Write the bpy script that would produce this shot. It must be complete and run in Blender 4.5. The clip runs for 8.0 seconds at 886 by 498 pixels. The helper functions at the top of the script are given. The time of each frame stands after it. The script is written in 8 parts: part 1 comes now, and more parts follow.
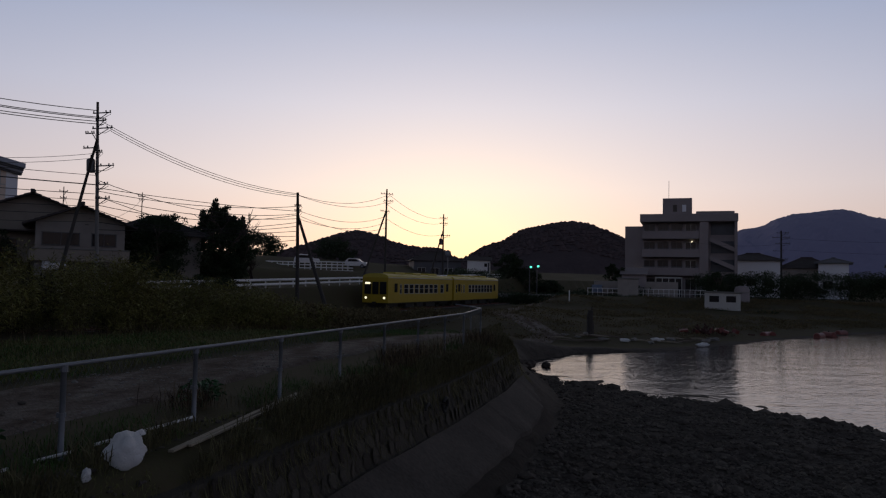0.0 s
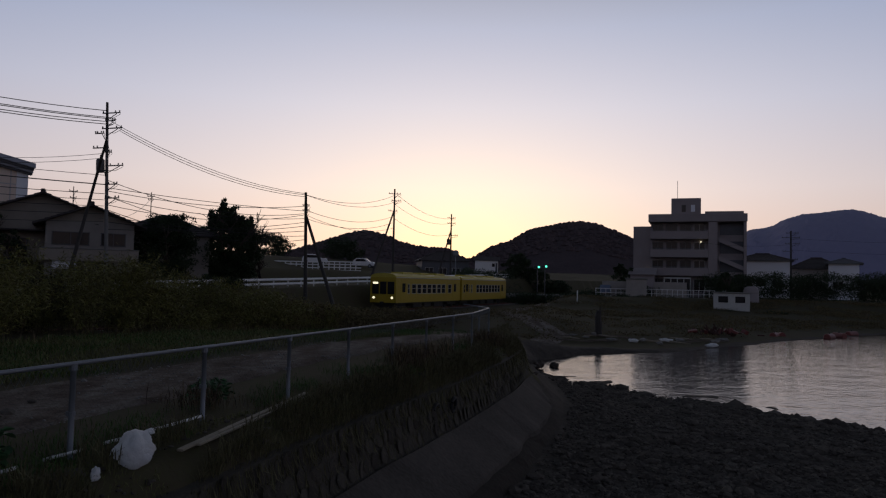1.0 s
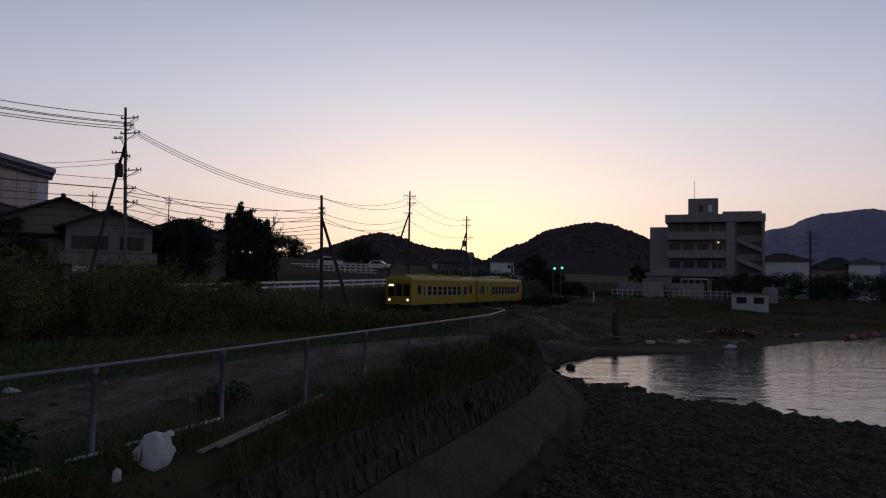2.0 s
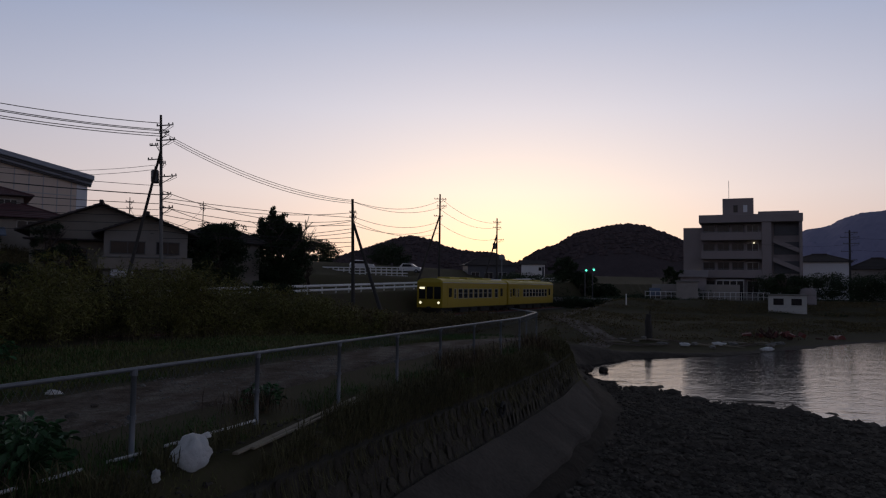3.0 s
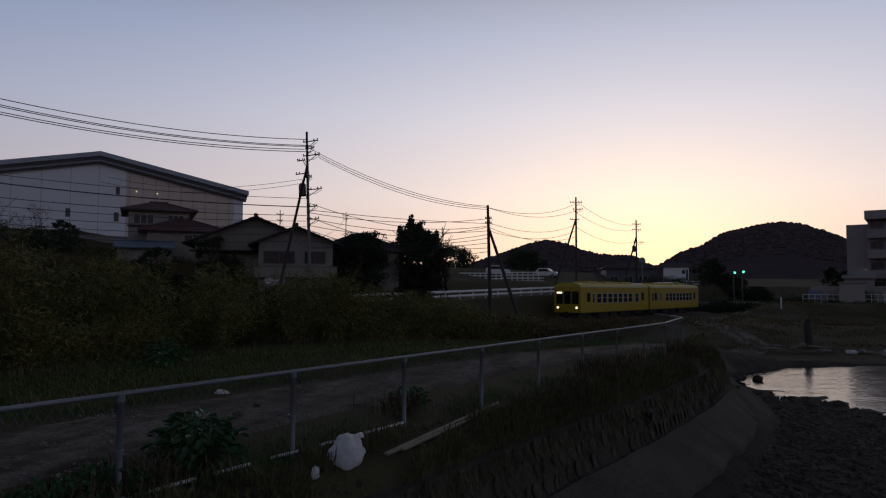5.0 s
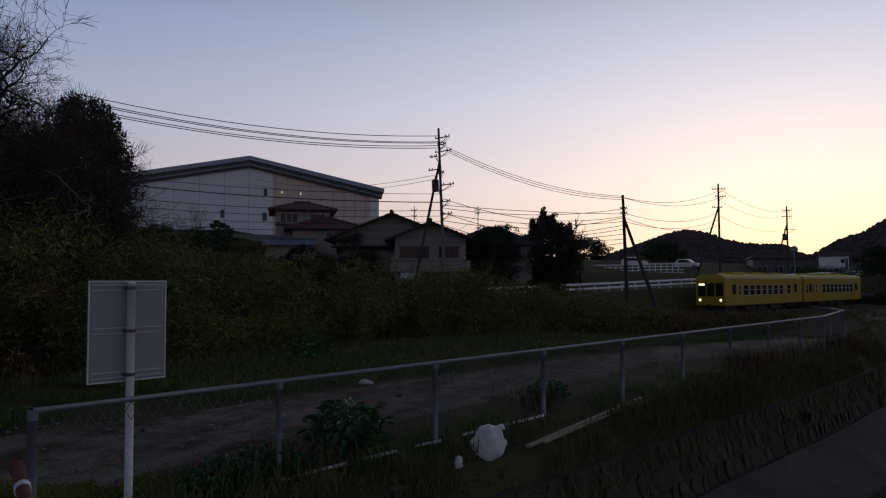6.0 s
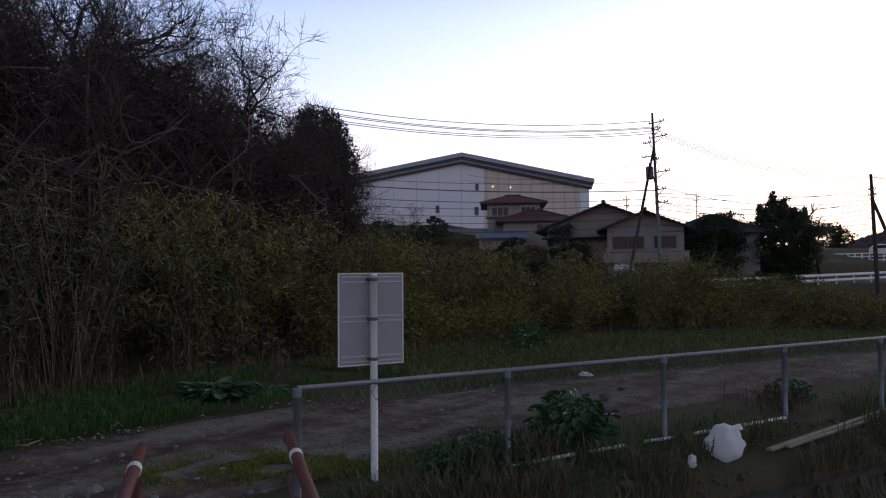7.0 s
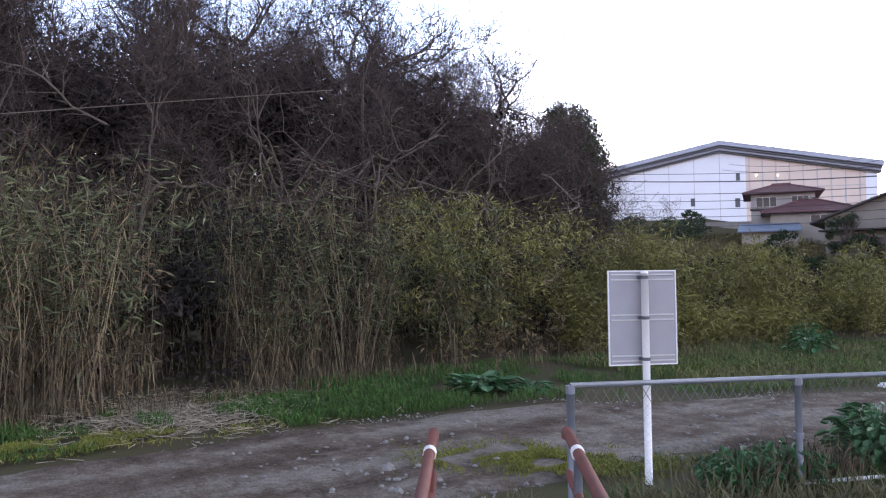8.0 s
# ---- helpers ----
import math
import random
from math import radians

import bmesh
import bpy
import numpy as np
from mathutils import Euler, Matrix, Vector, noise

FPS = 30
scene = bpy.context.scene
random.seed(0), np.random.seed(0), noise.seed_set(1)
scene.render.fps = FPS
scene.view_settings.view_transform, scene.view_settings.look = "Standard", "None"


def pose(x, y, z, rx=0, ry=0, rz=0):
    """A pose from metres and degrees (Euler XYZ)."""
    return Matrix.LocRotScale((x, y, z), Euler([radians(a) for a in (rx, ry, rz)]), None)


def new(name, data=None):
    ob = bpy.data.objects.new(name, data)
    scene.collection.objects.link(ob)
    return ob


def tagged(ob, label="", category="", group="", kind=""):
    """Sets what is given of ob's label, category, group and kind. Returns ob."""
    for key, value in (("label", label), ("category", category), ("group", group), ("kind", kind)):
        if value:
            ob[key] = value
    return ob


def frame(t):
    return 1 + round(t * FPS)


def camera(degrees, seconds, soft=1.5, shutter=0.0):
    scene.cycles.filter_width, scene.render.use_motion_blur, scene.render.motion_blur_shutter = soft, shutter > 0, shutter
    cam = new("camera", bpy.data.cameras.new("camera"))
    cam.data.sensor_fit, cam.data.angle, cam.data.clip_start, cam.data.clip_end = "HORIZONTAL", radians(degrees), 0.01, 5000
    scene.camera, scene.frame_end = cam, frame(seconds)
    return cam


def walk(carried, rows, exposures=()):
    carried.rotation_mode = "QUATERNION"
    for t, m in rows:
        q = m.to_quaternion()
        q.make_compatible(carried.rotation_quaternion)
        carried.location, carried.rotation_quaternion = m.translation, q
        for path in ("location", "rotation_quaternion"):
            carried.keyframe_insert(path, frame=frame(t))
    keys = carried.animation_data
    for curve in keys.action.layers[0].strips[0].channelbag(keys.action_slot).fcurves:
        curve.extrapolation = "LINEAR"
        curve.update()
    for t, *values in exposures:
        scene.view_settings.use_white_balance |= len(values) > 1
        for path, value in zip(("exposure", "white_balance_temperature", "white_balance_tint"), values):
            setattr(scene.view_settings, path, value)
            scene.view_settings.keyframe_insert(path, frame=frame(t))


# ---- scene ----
cam = camera(64.17, 8.0, 1.2)
# seconds, x, y, z, yaw, pitch, roll
PATH = [
    (0.0, -0.000, 0.000, 1.826, -2.794, 2.626, -1.166),
    (0.5, -0.015, 0.018, 1.819, -2.575, 2.579, -1.244),
    (1.0, -0.015, 0.036, 1.818, -2.177, 2.615, -1.252),
    (1.5, -0.020, 0.029, 1.821, -1.677, 2.670, -1.153),
    (3.0, -0.033, 0.010, 1.823, 1.565, 2.925, -0.727),
    (3.5, -0.046, -0.009, 1.827, 3.427, 3.002, -0.618),
    (4.0, -0.050, -0.027, 1.831, 6.021, 3.086, -0.459),
    (5.5, -0.126, -0.050, 1.823, 17.179, 3.108, 0.028),
    (6.0, -0.152, -0.077, 1.821, 23.222, 2.727, 0.280),
    (6.5, -0.196, -0.125, 1.821, 30.676, 2.397, 0.329),
    (7.0, -0.250, -0.177, 1.815, 40.107, 2.201, 0.523),
    (7.5, -0.328, -0.248, 1.810, 49.927, 2.128, 0.765),
    (8.0, -0.356, -0.328, 1.820, 59.987, 2.196, 0.641),
]
EXPOSURE = [(0.0, 0.0), (4.0, 0.0), (5.5, 0.0), (6.0, 0.12), (6.5, 0.45), (7.0, 1.36), (7.5, 2.35), (8.0, 3.5)]
walk(cam, [(t, pose(x, y, z, 90 + pitch, roll, yaw)) for t, x, y, z, yaw, pitch, roll in PATH], EXPOSURE)

# ---- dusk sky: the sun has just gone behind the hills ----
SUNSET = Vector((0.061, 0.997, 0.035)).normalized()
world = bpy.data.worlds.new("dusk_sky")
scene.world = world
world.use_nodes = True
wn, wl = world.node_tree.nodes, world.node_tree.links
wn.clear()


def wnode(kind, **values):
    n = wn.new(kind)
    for k, v in values.items():
        if k == "op":
            n.operation = v
        elif k == "mode":
            n.blend_type = v
    return n


def ramp_of(node, stops):
    el = node.color_ramp.elements
    while len(el) > 1:
        el.remove(el[-1])
    el[0].position, el[0].color = stops[0][0], (*stops[0][1], 1)
    for p, c in stops[1:]:
        e = el.new(p)
        e.color = (*c, 1)
    return node


coord = wnode("ShaderNodeTexCoord")
split = wnode("ShaderNodeSeparateXYZ")
wl.new(coord.outputs["Generated"], split.inputs[0])
# colour by height over the horizon
height = ramp_of(wnode("ShaderNodeValToRGB"), [
    (0.0, (0.50, 0.33, 0.28)), (0.05, (0.58, 0.41, 0.355)), (0.13, (0.59, 0.50, 0.51)), (0.24, (0.47, 0.47, 0.57)),
    (0.34, (0.34, 0.38, 0.52)), (0.46, (0.17, 0.19, 0.26)), (0.70, (0.05, 0.055, 0.065)), (1.0, (0.03, 0.033, 0.04))])
wl.new(split.outputs["Z"], height.inputs[0])
# towards the sunset or away from it
dot = wnode("ShaderNodeVectorMath", op="DOT_PRODUCT")
wl.new(coord.outputs["Generated"], dot.inputs[0])
dot.inputs[1].default_value = SUNSET
side = ramp_of(wnode("ShaderNodeValToRGB"), [
    (0.0, (0.46, 0.51, 0.62)), (0.45, (0.46, 0.51, 0.60)), (0.70, (0.59, 0.67, 0.79)), (0.92, (0.905, 0.93, 0.965)), (0.985, (1.0, 1.0, 1.0)), (1.0, (1.0, 1.0, 1.0))])
half = wnode("ShaderNodeMath", op="MULTIPLY_ADD")
wl.new(dot.outputs["Value"], half.inputs[0])
half.inputs[1].default_value, half.inputs[2].default_value = 0.5, 0.5
wl.new(half.outputs[0], side.inputs[0])
dimmed = wnode("ShaderNodeMixRGB", mode="MULTIPLY")
dimmed.inputs[0].default_value = 1.0
wl.new(height.outputs[0], dimmed.inputs[1])
wl.new(side.outputs[0], dimmed.inputs[2])
total = dimmed
# the afterglow: one wide, one narrow lobe, flattened along the horizon
squash = wnode("ShaderNodeVectorMath", op="MULTIPLY")
wl.new(coord.outputs["Generated"], squash.inputs[0])
squash.inputs[1].default_value = (1.0, 1.0, 1.5)
unit = wnode("ShaderNodeVectorMath", op="NORMALIZE")
wl.new(squash.outputs[0], unit.inputs[0])
near_sun = wnode("ShaderNodeVectorMath", op="DOT_PRODUCT")
wl.new(unit.outputs[0], near_sun.inputs[0])
near_sun.inputs[1].default_value = SUNSET
ahead = wnode("ShaderNodeMath", op="MAXIMUM")
wl.new(near_sun.outputs["Value"], ahead.inputs[0])
ahead.inputs[1].default_value = 0.0
for power, colour in ((7.0, (0.31, 0.275, 0.24)), (45.0, (0.24, 0.19, 0.0)), (320.0, (0.14, 0.10, -0.0))):
    lobe = wnode("ShaderNodeMath", op="POWER")
    wl.new(ahead.outputs[0], lobe.inputs[0])
    lobe.inputs[1].default_value = power
    tint = wnode("ShaderNodeMixRGB", mode="MULTIPLY")
    tint.inputs[0].default_value = 1.0
    tint.inputs[2].default_value = (*colour, 1)
    wl.new(lobe.outputs[0], tint.inputs[1])
    plus = wnode("ShaderNodeMixRGB", mode="ADD")
    plus.inputs[0].default_value = 1.0
    wl.new(total.outputs[0], plus.inputs[1])
    wl.new(tint.outputs[0], plus.inputs[2])
    total = plus
# a share of the physical sky, with the sun on the horizon
sky = wnode("ShaderNodeTexSky")
sky.sky_type, sky.sun_disc = "NISHITA", False
sky.sun_elevation, sky.sun_rotation = radians(1.0), radians(3.5)
weak = wnode("ShaderNodeMixRGB", mode="MULTIPLY")
weak.inputs[0].default_value = 1.0
weak.inputs[2].default_value = (0.02, 0.02, 0.02, 1)
wl.new(sky.outputs[0], weak.inputs[1])
plus = wnode("ShaderNodeMixRGB", mode="ADD")
plus.inputs[0].default_value = 1.0
wl.new(total.outputs[0], plus.inputs[1])
wl.new(weak.outputs[0], plus.inputs[2])
back = wnode("ShaderNodeBackground")
back.inputs["Strength"].default_value = 1.0
wl.new(plus.outputs[0], back.inputs[0])
wo = wnode("ShaderNodeOutputWorld")
wl.new(back.outputs[0], wo.inputs[0])


# ---- materials ----
def mat(name, base, other=None, rough=0.8, metal=0.0, scale=6.0, fine=60.0, amount=0.5, bump=0.2, bump_dist=0.02, random_value=0.0,
        island=0.0, transmission=0.0, spec=0.5, emit=None, emit_power=0.0):
    """A surface with a coarse and a fine variation of colour, roughness and relief, in metres."""
    m = bpy.data.materials.new(name)
    m.use_nodes = True
    n, l = m.node_tree.nodes, m.node_tree.links
    b = n["Principled BSDF"]
    other = other or tuple(c * 0.6 for c in base)
    tc = n.new("ShaderNodeTexCoord")
    big, small = n.new("ShaderNodeTexNoise"), n.new("ShaderNodeTexNoise")
    big.inputs["Scale"].default_value, big.inputs["Detail"].default_value = scale, 4
    small.inputs["Scale"].default_value, small.inputs["Detail"].default_value = fine, 3
    geo = n.new("ShaderNodeNewGeometry")
    for tex in (big, small):
        l.new(geo.outputs["Position"], tex.inputs["Vector"])
    r = n.new("ShaderNodeMapRange")
    r.inputs["From Min"].default_value, r.inputs["From Max"].default_value = 0.5 - 0.35 * amount - 0.05, 0.5 + 0.35 * amount + 0.05
    mixn = n.new("ShaderNodeMath")
    mixn.operation = "MULTIPLY_ADD"
    l.new(small.outputs[0], mixn.inputs[0])
    mixn.inputs[1].default_value = 0.45
    half_big = n.new("ShaderNodeMath")
    half_big.operation = "MULTIPLY_ADD"
    l.new(big.outputs[0], half_big.inputs[0])
    half_big.inputs[1].default_value, half_big.inputs[2].default_value = 0.55, 0.0
    l.new(half_big.outputs[0], mixn.inputs[2])
    l.new(mixn.outputs[0], r.inputs["Value"])
    c = n.new("ShaderNodeMixRGB")
    c.inputs[1].default_value, c.inputs[2].default_value = (*other, 1), (*base, 1)
    l.new(r.outputs[0], c.inputs[0])
    out = c.outputs[0]
    if random_value or island:
        hsv = n.new("ShaderNodeHueSaturation")
        l.new(out, hsv.inputs["Color"])
        rnd = n.new("ShaderNodeMapRange")
        if island:
            l.new(geo.outputs["Random Per Island"], rnd.inputs["Value"])
        else:
            info = n.new("ShaderNodeObjectInfo")
            l.new(info.outputs["Random"], rnd.inputs["Value"])
        rv = island or random_value
        rnd.inputs["To Min"].default_value, rnd.inputs["To Max"].default_value = 1 - rv, 1 + rv
        l.new(rnd.outputs[0], hsv.inputs["Value"])
        hue = n.new("ShaderNodeMapRange")
        l.new(rnd.outputs[0], hue.inputs["Value"])
        hue.inputs["From Min"].default_value, hue.inputs["From Max"].default_value = 1 - rv, 1 + rv
        hue.inputs["To Min"].default_value, hue.inputs["To Max"].default_value = 0.5 - 0.03 * rv, 0.5 + 0.03 * rv
        l.new(hue.outputs[0], hsv.inputs["Hue"])
        out = hsv.outputs[0]
    l.new(out, b.inputs["Base Color"])
    rr = n.new("ShaderNodeMapRange")
    l.new(small.outputs[0], rr.inputs["Value"])
    rr.inputs["To Min"].default_value, rr.inputs["To Max"].default_value = max(0.02, rough - 0.12), min(1.0, rough + 0.12)
    l.new(rr.outputs[0], b.inputs["Roughness"])
    b.inputs["Metallic"].default_value = metal
    b.inputs["Specular IOR Level"].default_value = spec
    b.inputs["Transmission Weight"].default_value = transmission
    if bump:
        bn = n.new("ShaderNodeBump")
        bn.inputs["Strength"].default_value, bn.inputs["Distance"].default_value = bump, bump_dist
        l.new(mixn.outputs[0], bn.inputs["Height"])
        l.new(bn.outputs[0], b.inputs["Normal"])
    if emit:
        b.inputs["Emission Color"].default_value = (*emit, 1)
        b.inputs["Emission Strength"].default_value = emit_power
    return m


M_SOIL = mat("soil_and_turf", (0.078, 0.078, 0.038), (0.080, 0.062, 0.046), 0.95, spec=0.05, scale=0.9, fine=14, amount=0.4, bump=0.6, bump_dist=0.05)
M_BED = mat("pond_bed_gravel", (0.098, 0.084, 0.070), (0.040, 0.035, 0.031), 0.95, spec=0.08, scale=1.6, fine=9, amount=0.4, bump=1.0, bump_dist=0.08)
M_STONE = mat("dark_stones", (0.135, 0.118, 0.10), (0.062, 0.055, 0.048), 0.9, spec=0.1, scale=5, fine=40, island=0.35)
M_MASONRY = mat("masonry_stone", (0.090, 0.079, 0.066), (0.042, 0.039, 0.032), 0.92, spec=0.1, scale=3, fine=35, random_value=0.3, bump=0.6, bump_dist=0.03)
M_TOE = mat("muddy_concrete", (0.062, 0.053, 0.044), (0.030, 0.026, 0.023), 0.95, spec=0.08, scale=1.1, fine=12, bump=0.9, bump_dist=0.05)
M_CONCRETE = mat("weathered_concrete", (0.27, 0.26, 0.245), (0.14, 0.135, 0.125), 0.9, scale=1.4, fine=30, bump=0.3)
M_APRON = mat("concrete_apron", (0.12, 0.105, 0.092), (0.045, 0.040, 0.035), 0.9, spec=0.1, scale=0.8, fine=14, bump=0.9, bump_dist=0.05)
M_GALV = mat("galvanised_steel", (0.215, 0.235, 0.265), (0.145, 0.16, 0.18), 0.48, metal=0.25, scale=8, fine=90, bump=0.1, bump_dist=0.003)
M_WIRE = mat("chain_link_wire", (0.13, 0.135, 0.13), (0.08, 0.085, 0.08), 0.55, metal=0.3, scale=4, fine=80, bump=0.0)
M_WHITE = mat("white_paint", (0.84, 0.84, 0.83), (0.66, 0.66, 0.64), 0.5, scale=5, fine=50, amount=0.8, bump=0.1, bump_dist=0.004)
M_SIGN = mat("sign_back_aluminium", (0.34, 0.335, 0.35), (0.27, 0.265, 0.28), 0.6, metal=0.1, scale=6, fine=120, amount=0.8, bump=0.1, bump_dist=0.003)
M_SCRAP = mat("dark_rusty_scrap", (0.085, 0.035, 0.028), (0.045, 0.024, 0.02), 0.9, scale=4, fine=30)
M_RUST = mat("red_rusty_pipe", (0.19, 0.062, 0.048), (0.10, 0.045, 0.036), 0.75, scale=9, fine=80, bump=0.4, bump_dist=0.006)
M_WOOD = mat("bleached_wood", (0.36, 0.32, 0.24), (0.20, 0.17, 0.13), 0.85, scale=5, fine=60, bump=0.4, bump_dist=0.01)
M_POLE = mat("dark_wooden_pole", (0.055, 0.048, 0.042), (0.03, 0.027, 0.025), 0.85, scale=3, fine=40)
M_POLEC = mat("concrete_pole", (0.20, 0.19, 0.18), (0.14, 0.135, 0.13), 0.85, scale=3, fine=40)
M_CABLE = mat("black_cable", (0.02, 0.02, 0.02), (0.014, 0.014, 0.014), 0.6, bump=0.0)
M_INSUL = mat("grey_insulator", (0.10, 0.10, 0.11), (0.06, 0.06, 0.065), 0.4, bump=0.0)
M_YELLOW = mat("yellow_railcar_paint", (0.46, 0.33, 0.025), (0.38, 0.265, 0.02), 0.35, scale=0.8, fine=12, amount=0.9, bump=0.05, bump_dist=0.004)
M_YROOF = mat("yellow_roof_paint", (0.58, 0.46, 0.06), (0.44, 0.35, 0.05), 0.55, scale=1.0, fine=12, bump=0.1)
M_UNDER = mat("underframe_grime", (0.035, 0.032, 0.03), (0.02, 0.019, 0.018), 0.8, bump=0.3)
M_GLASS = mat("dark_window_glass", (0.02, 0.022, 0.026), (0.012, 0.013, 0.016), 0.16, scale=2, fine=8, bump=0.02, spec=0.35)
M_SASH = mat("pale_window_sash", (0.55, 0.55, 0.52), (0.42, 0.42, 0.40), 0.5, bump=0.0)
M_DARK = mat("dark_rubber", (0.025, 0.025, 0.025), (0.018, 0.018, 0.018), 0.8, bump=0.1)
M_HALL = mat("white_metal_cladding", (0.80, 0.82, 0.86), (0.70, 0.72, 0.76), 0.55, scale=0.5, fine=6, amount=0.9, bump=0.1, bump_dist=0.01)
M_HALL_WARM = mat("tan_metal_cladding", (0.74, 0.62, 0.52), (0.62, 0.51, 0.43), 0.55, scale=0.5, fine=6, amount=0.9, bump=0.1, bump_dist=0.01)
M_JOINT = mat("cladding_joint", (0.50, 0.49, 0.50), (0.40, 0.39, 0.40), 0.6, bump=0.0)
M_FASCIA = mat("grey_roof_metal", (0.36, 0.39, 0.45), (0.27, 0.29, 0.34), 0.5, metal=0.2, scale=1, fine=9, bump=0.1)
M_SOFFIT = mat("dark_grey_metal", (0.10, 0.105, 0.12), (0.07, 0.072, 0.08), 0.6, scale=1, fine=9, bump=0.1)
M_TILE = mat("dark_roof_tile", (0.075, 0.06, 0.058), (0.04, 0.033, 0.032), 0.75, scale=1.5, fine=20, bump=0.4)
M_MAROON = mat("maroon_roof_tile", (0.13, 0.055, 0.06), (0.075, 0.035, 0.04), 0.65, scale=1.5, fine=20, bump=0.4)
M_BLUE = mat("blue_sheet_roof", (0.16, 0.21, 0.30), (0.11, 0.14, 0.20), 0.5, metal=0.2, scale=2, fine=20, bump=0.1)
M_STUCCO = mat("beige_stucco", (0.36, 0.315, 0.265), (0.26, 0.23, 0.195), 0.9, scale=1.2, fine=40, bump=0.2)
M_STUCCO2 = mat("grey_beige_stucco", (0.36, 0.33, 0.30), (0.26, 0.24, 0.22), 0.9, scale=1.2, fine=40, bump=0.2)
M_BLOCK = mat("concrete_facade", (0.315, 0.28, 0.28), (0.235, 0.205, 0.208), 0.85, scale=0.4, fine=8, bump=0.2)
M_BARK = mat("grey_brown_bark", (0.13, 0.10, 0.085), (0.065, 0.05, 0.043), 0.95, scale=3, fine=30, bump=0.5)
M_TWIG = mat("brown_twigs", (0.093, 0.071, 0.062), (0.040, 0.031, 0.028), 0.95, spec=0.2, scale=1, fine=20, island=0.3, bump=0.0)
M_LIMB = mat("pale_dead_limb", (0.17, 0.14, 0.115), (0.09, 0.075, 0.06), 0.9, scale=2, fine=30, bump=0.4)
M_LEAF = mat("dark_evergreen_leaf", (0.046, 0.068, 0.032), (0.024, 0.037, 0.019), 0.6, spec=0.2, scale=0.8, fine=8, island=0.4, bump=0.0)
# withered leaf, darkened to hold the shade deep between the plants
M_BRUSH = mat("withered_foliage_gap_shade", (0.035, 0.029, 0.026), (0.016, 0.014, 0.012), 0.9, spec=0.2, scale=0.8, fine=8, island=0.4, bump=0.0)
M_BAMBOO_LEAF = mat("bamboo_leaf", (0.225, 0.21, 0.062), (0.085, 0.085, 0.030), 0.6, spec=0.2, scale=0.5, fine=6, island=0.42, bump=0.0)
M_REED_LEAF = mat("grey_green_reed_leaf", (0.115, 0.125, 0.06), (0.05, 0.058, 0.028), 0.6, spec=0.2, scale=0.5, fine=6, island=0.6, bump=0.0)
M_BAMBOO_DRY = mat("dry_reed_leaf", (0.165, 0.12, 0.072), (0.05, 0.037, 0.024), 0.8, spec=0.2, scale=0.5, fine=6, island=0.75, bump=0.0)
M_STALK = mat("reed_stalk", (0.195, 0.152, 0.10), (0.05, 0.042, 0.028), 0.7, spec=0.2, scale=0.7, fine=10, island=0.8, bump=0.0)
M_GRASS = mat("grass_blade", (0.07, 0.14, 0.03), (0.04, 0.075, 0.02), 0.75, spec=0.2, scale=0.7, fine=8, island=0.35, bump=0.0)
M_GRASS_DULL = mat("dull_grass", (0.140, 0.130, 0.064), (0.078, 0.070, 0.038), 0.85, spec=0.2, scale=0.7, fine=8, island=0.35, bump=0.0)
M_GRASS_OLIVE = mat("olive_grass", (0.17, 0.175, 0.065), (0.09, 0.095, 0.04), 0.85, spec=0.2, scale=0.7, fine=8, island=0.35, bump=0.0)
M_DRYGRASS = mat("dry_slope_grass", (0.17, 0.135, 0.07), (0.075, 0.065, 0.032), 0.9, spec=0.2, scale=0.25, fine=5, island=0.4, bump=0.0)
M_MOSS = mat("yellow_green_moss", (0.20, 0.20, 0.03), (0.12, 0.125, 0.022), 0.95, scale=3, fine=30, bump=0.6)
M_WEED = mat("broad_weed_leaf", (0.062, 0.155, 0.055), (0.035, 0.092, 0.034), 0.55, scale=3, fine=30, island=0.3, bump=0.1)
M_STRAW = mat("pale_straw", (0.36, 0.31, 0.23), (0.22, 0.19, 0.14), 0.9, scale=3, fine=30, island=0.35, bump=0.0)
# hill and crown colours are paler and more purple, with haze painted in
M_HILL = mat("wooded_hill_haze", (0.115, 0.092, 0.096), (0.075, 0.062, 0.067), 0.95, spec=0.0, scale=0.08, fine=0.5, bump=0.0)
M_HILLTREE = mat("hillside_crowns_haze", (0.115, 0.092, 0.095), (0.088, 0.071, 0.076), 0.95, spec=0.0, scale=0.1, fine=0.7, island=0.1, bump=0.0)
# the air's blue haze is put into the mountain's base colour
M_MOUNTAIN = mat("far_mountain_painted_haze", (0.26, 0.26, 0.40), (0.22, 0.22, 0.35), 1.0, scale=0.003, fine=0.02, bump=0.0)
M_RED = mat("faded_red_plastic", (0.20, 0.045, 0.035), (0.13, 0.035, 0.03), 0.5, bump=0.1)
M_CAR = mat("white_car_paint", (0.70, 0.70, 0.72), (0.64, 0.64, 0.66), 0.25, spec=0.6, bump=0.0)
M_HEAD = mat("lit_lamp", (0.9, 0.9, 0.8), None, 0.4, bump=0.0, emit=(1.0, 0.9, 0.6), emit_power=1.2)
M_GREEN = mat("green_signal_light", (0.1, 0.8, 0.5), None, 0.4, bump=0.0, emit=(0.1, 0.9, 0.55), emit_power=2.2)
M_BLACK = mat("black_lens_and_shade", (0.02, 0.02, 0.02), (0.014, 0.014, 0.014), 0.5, bump=0.0)

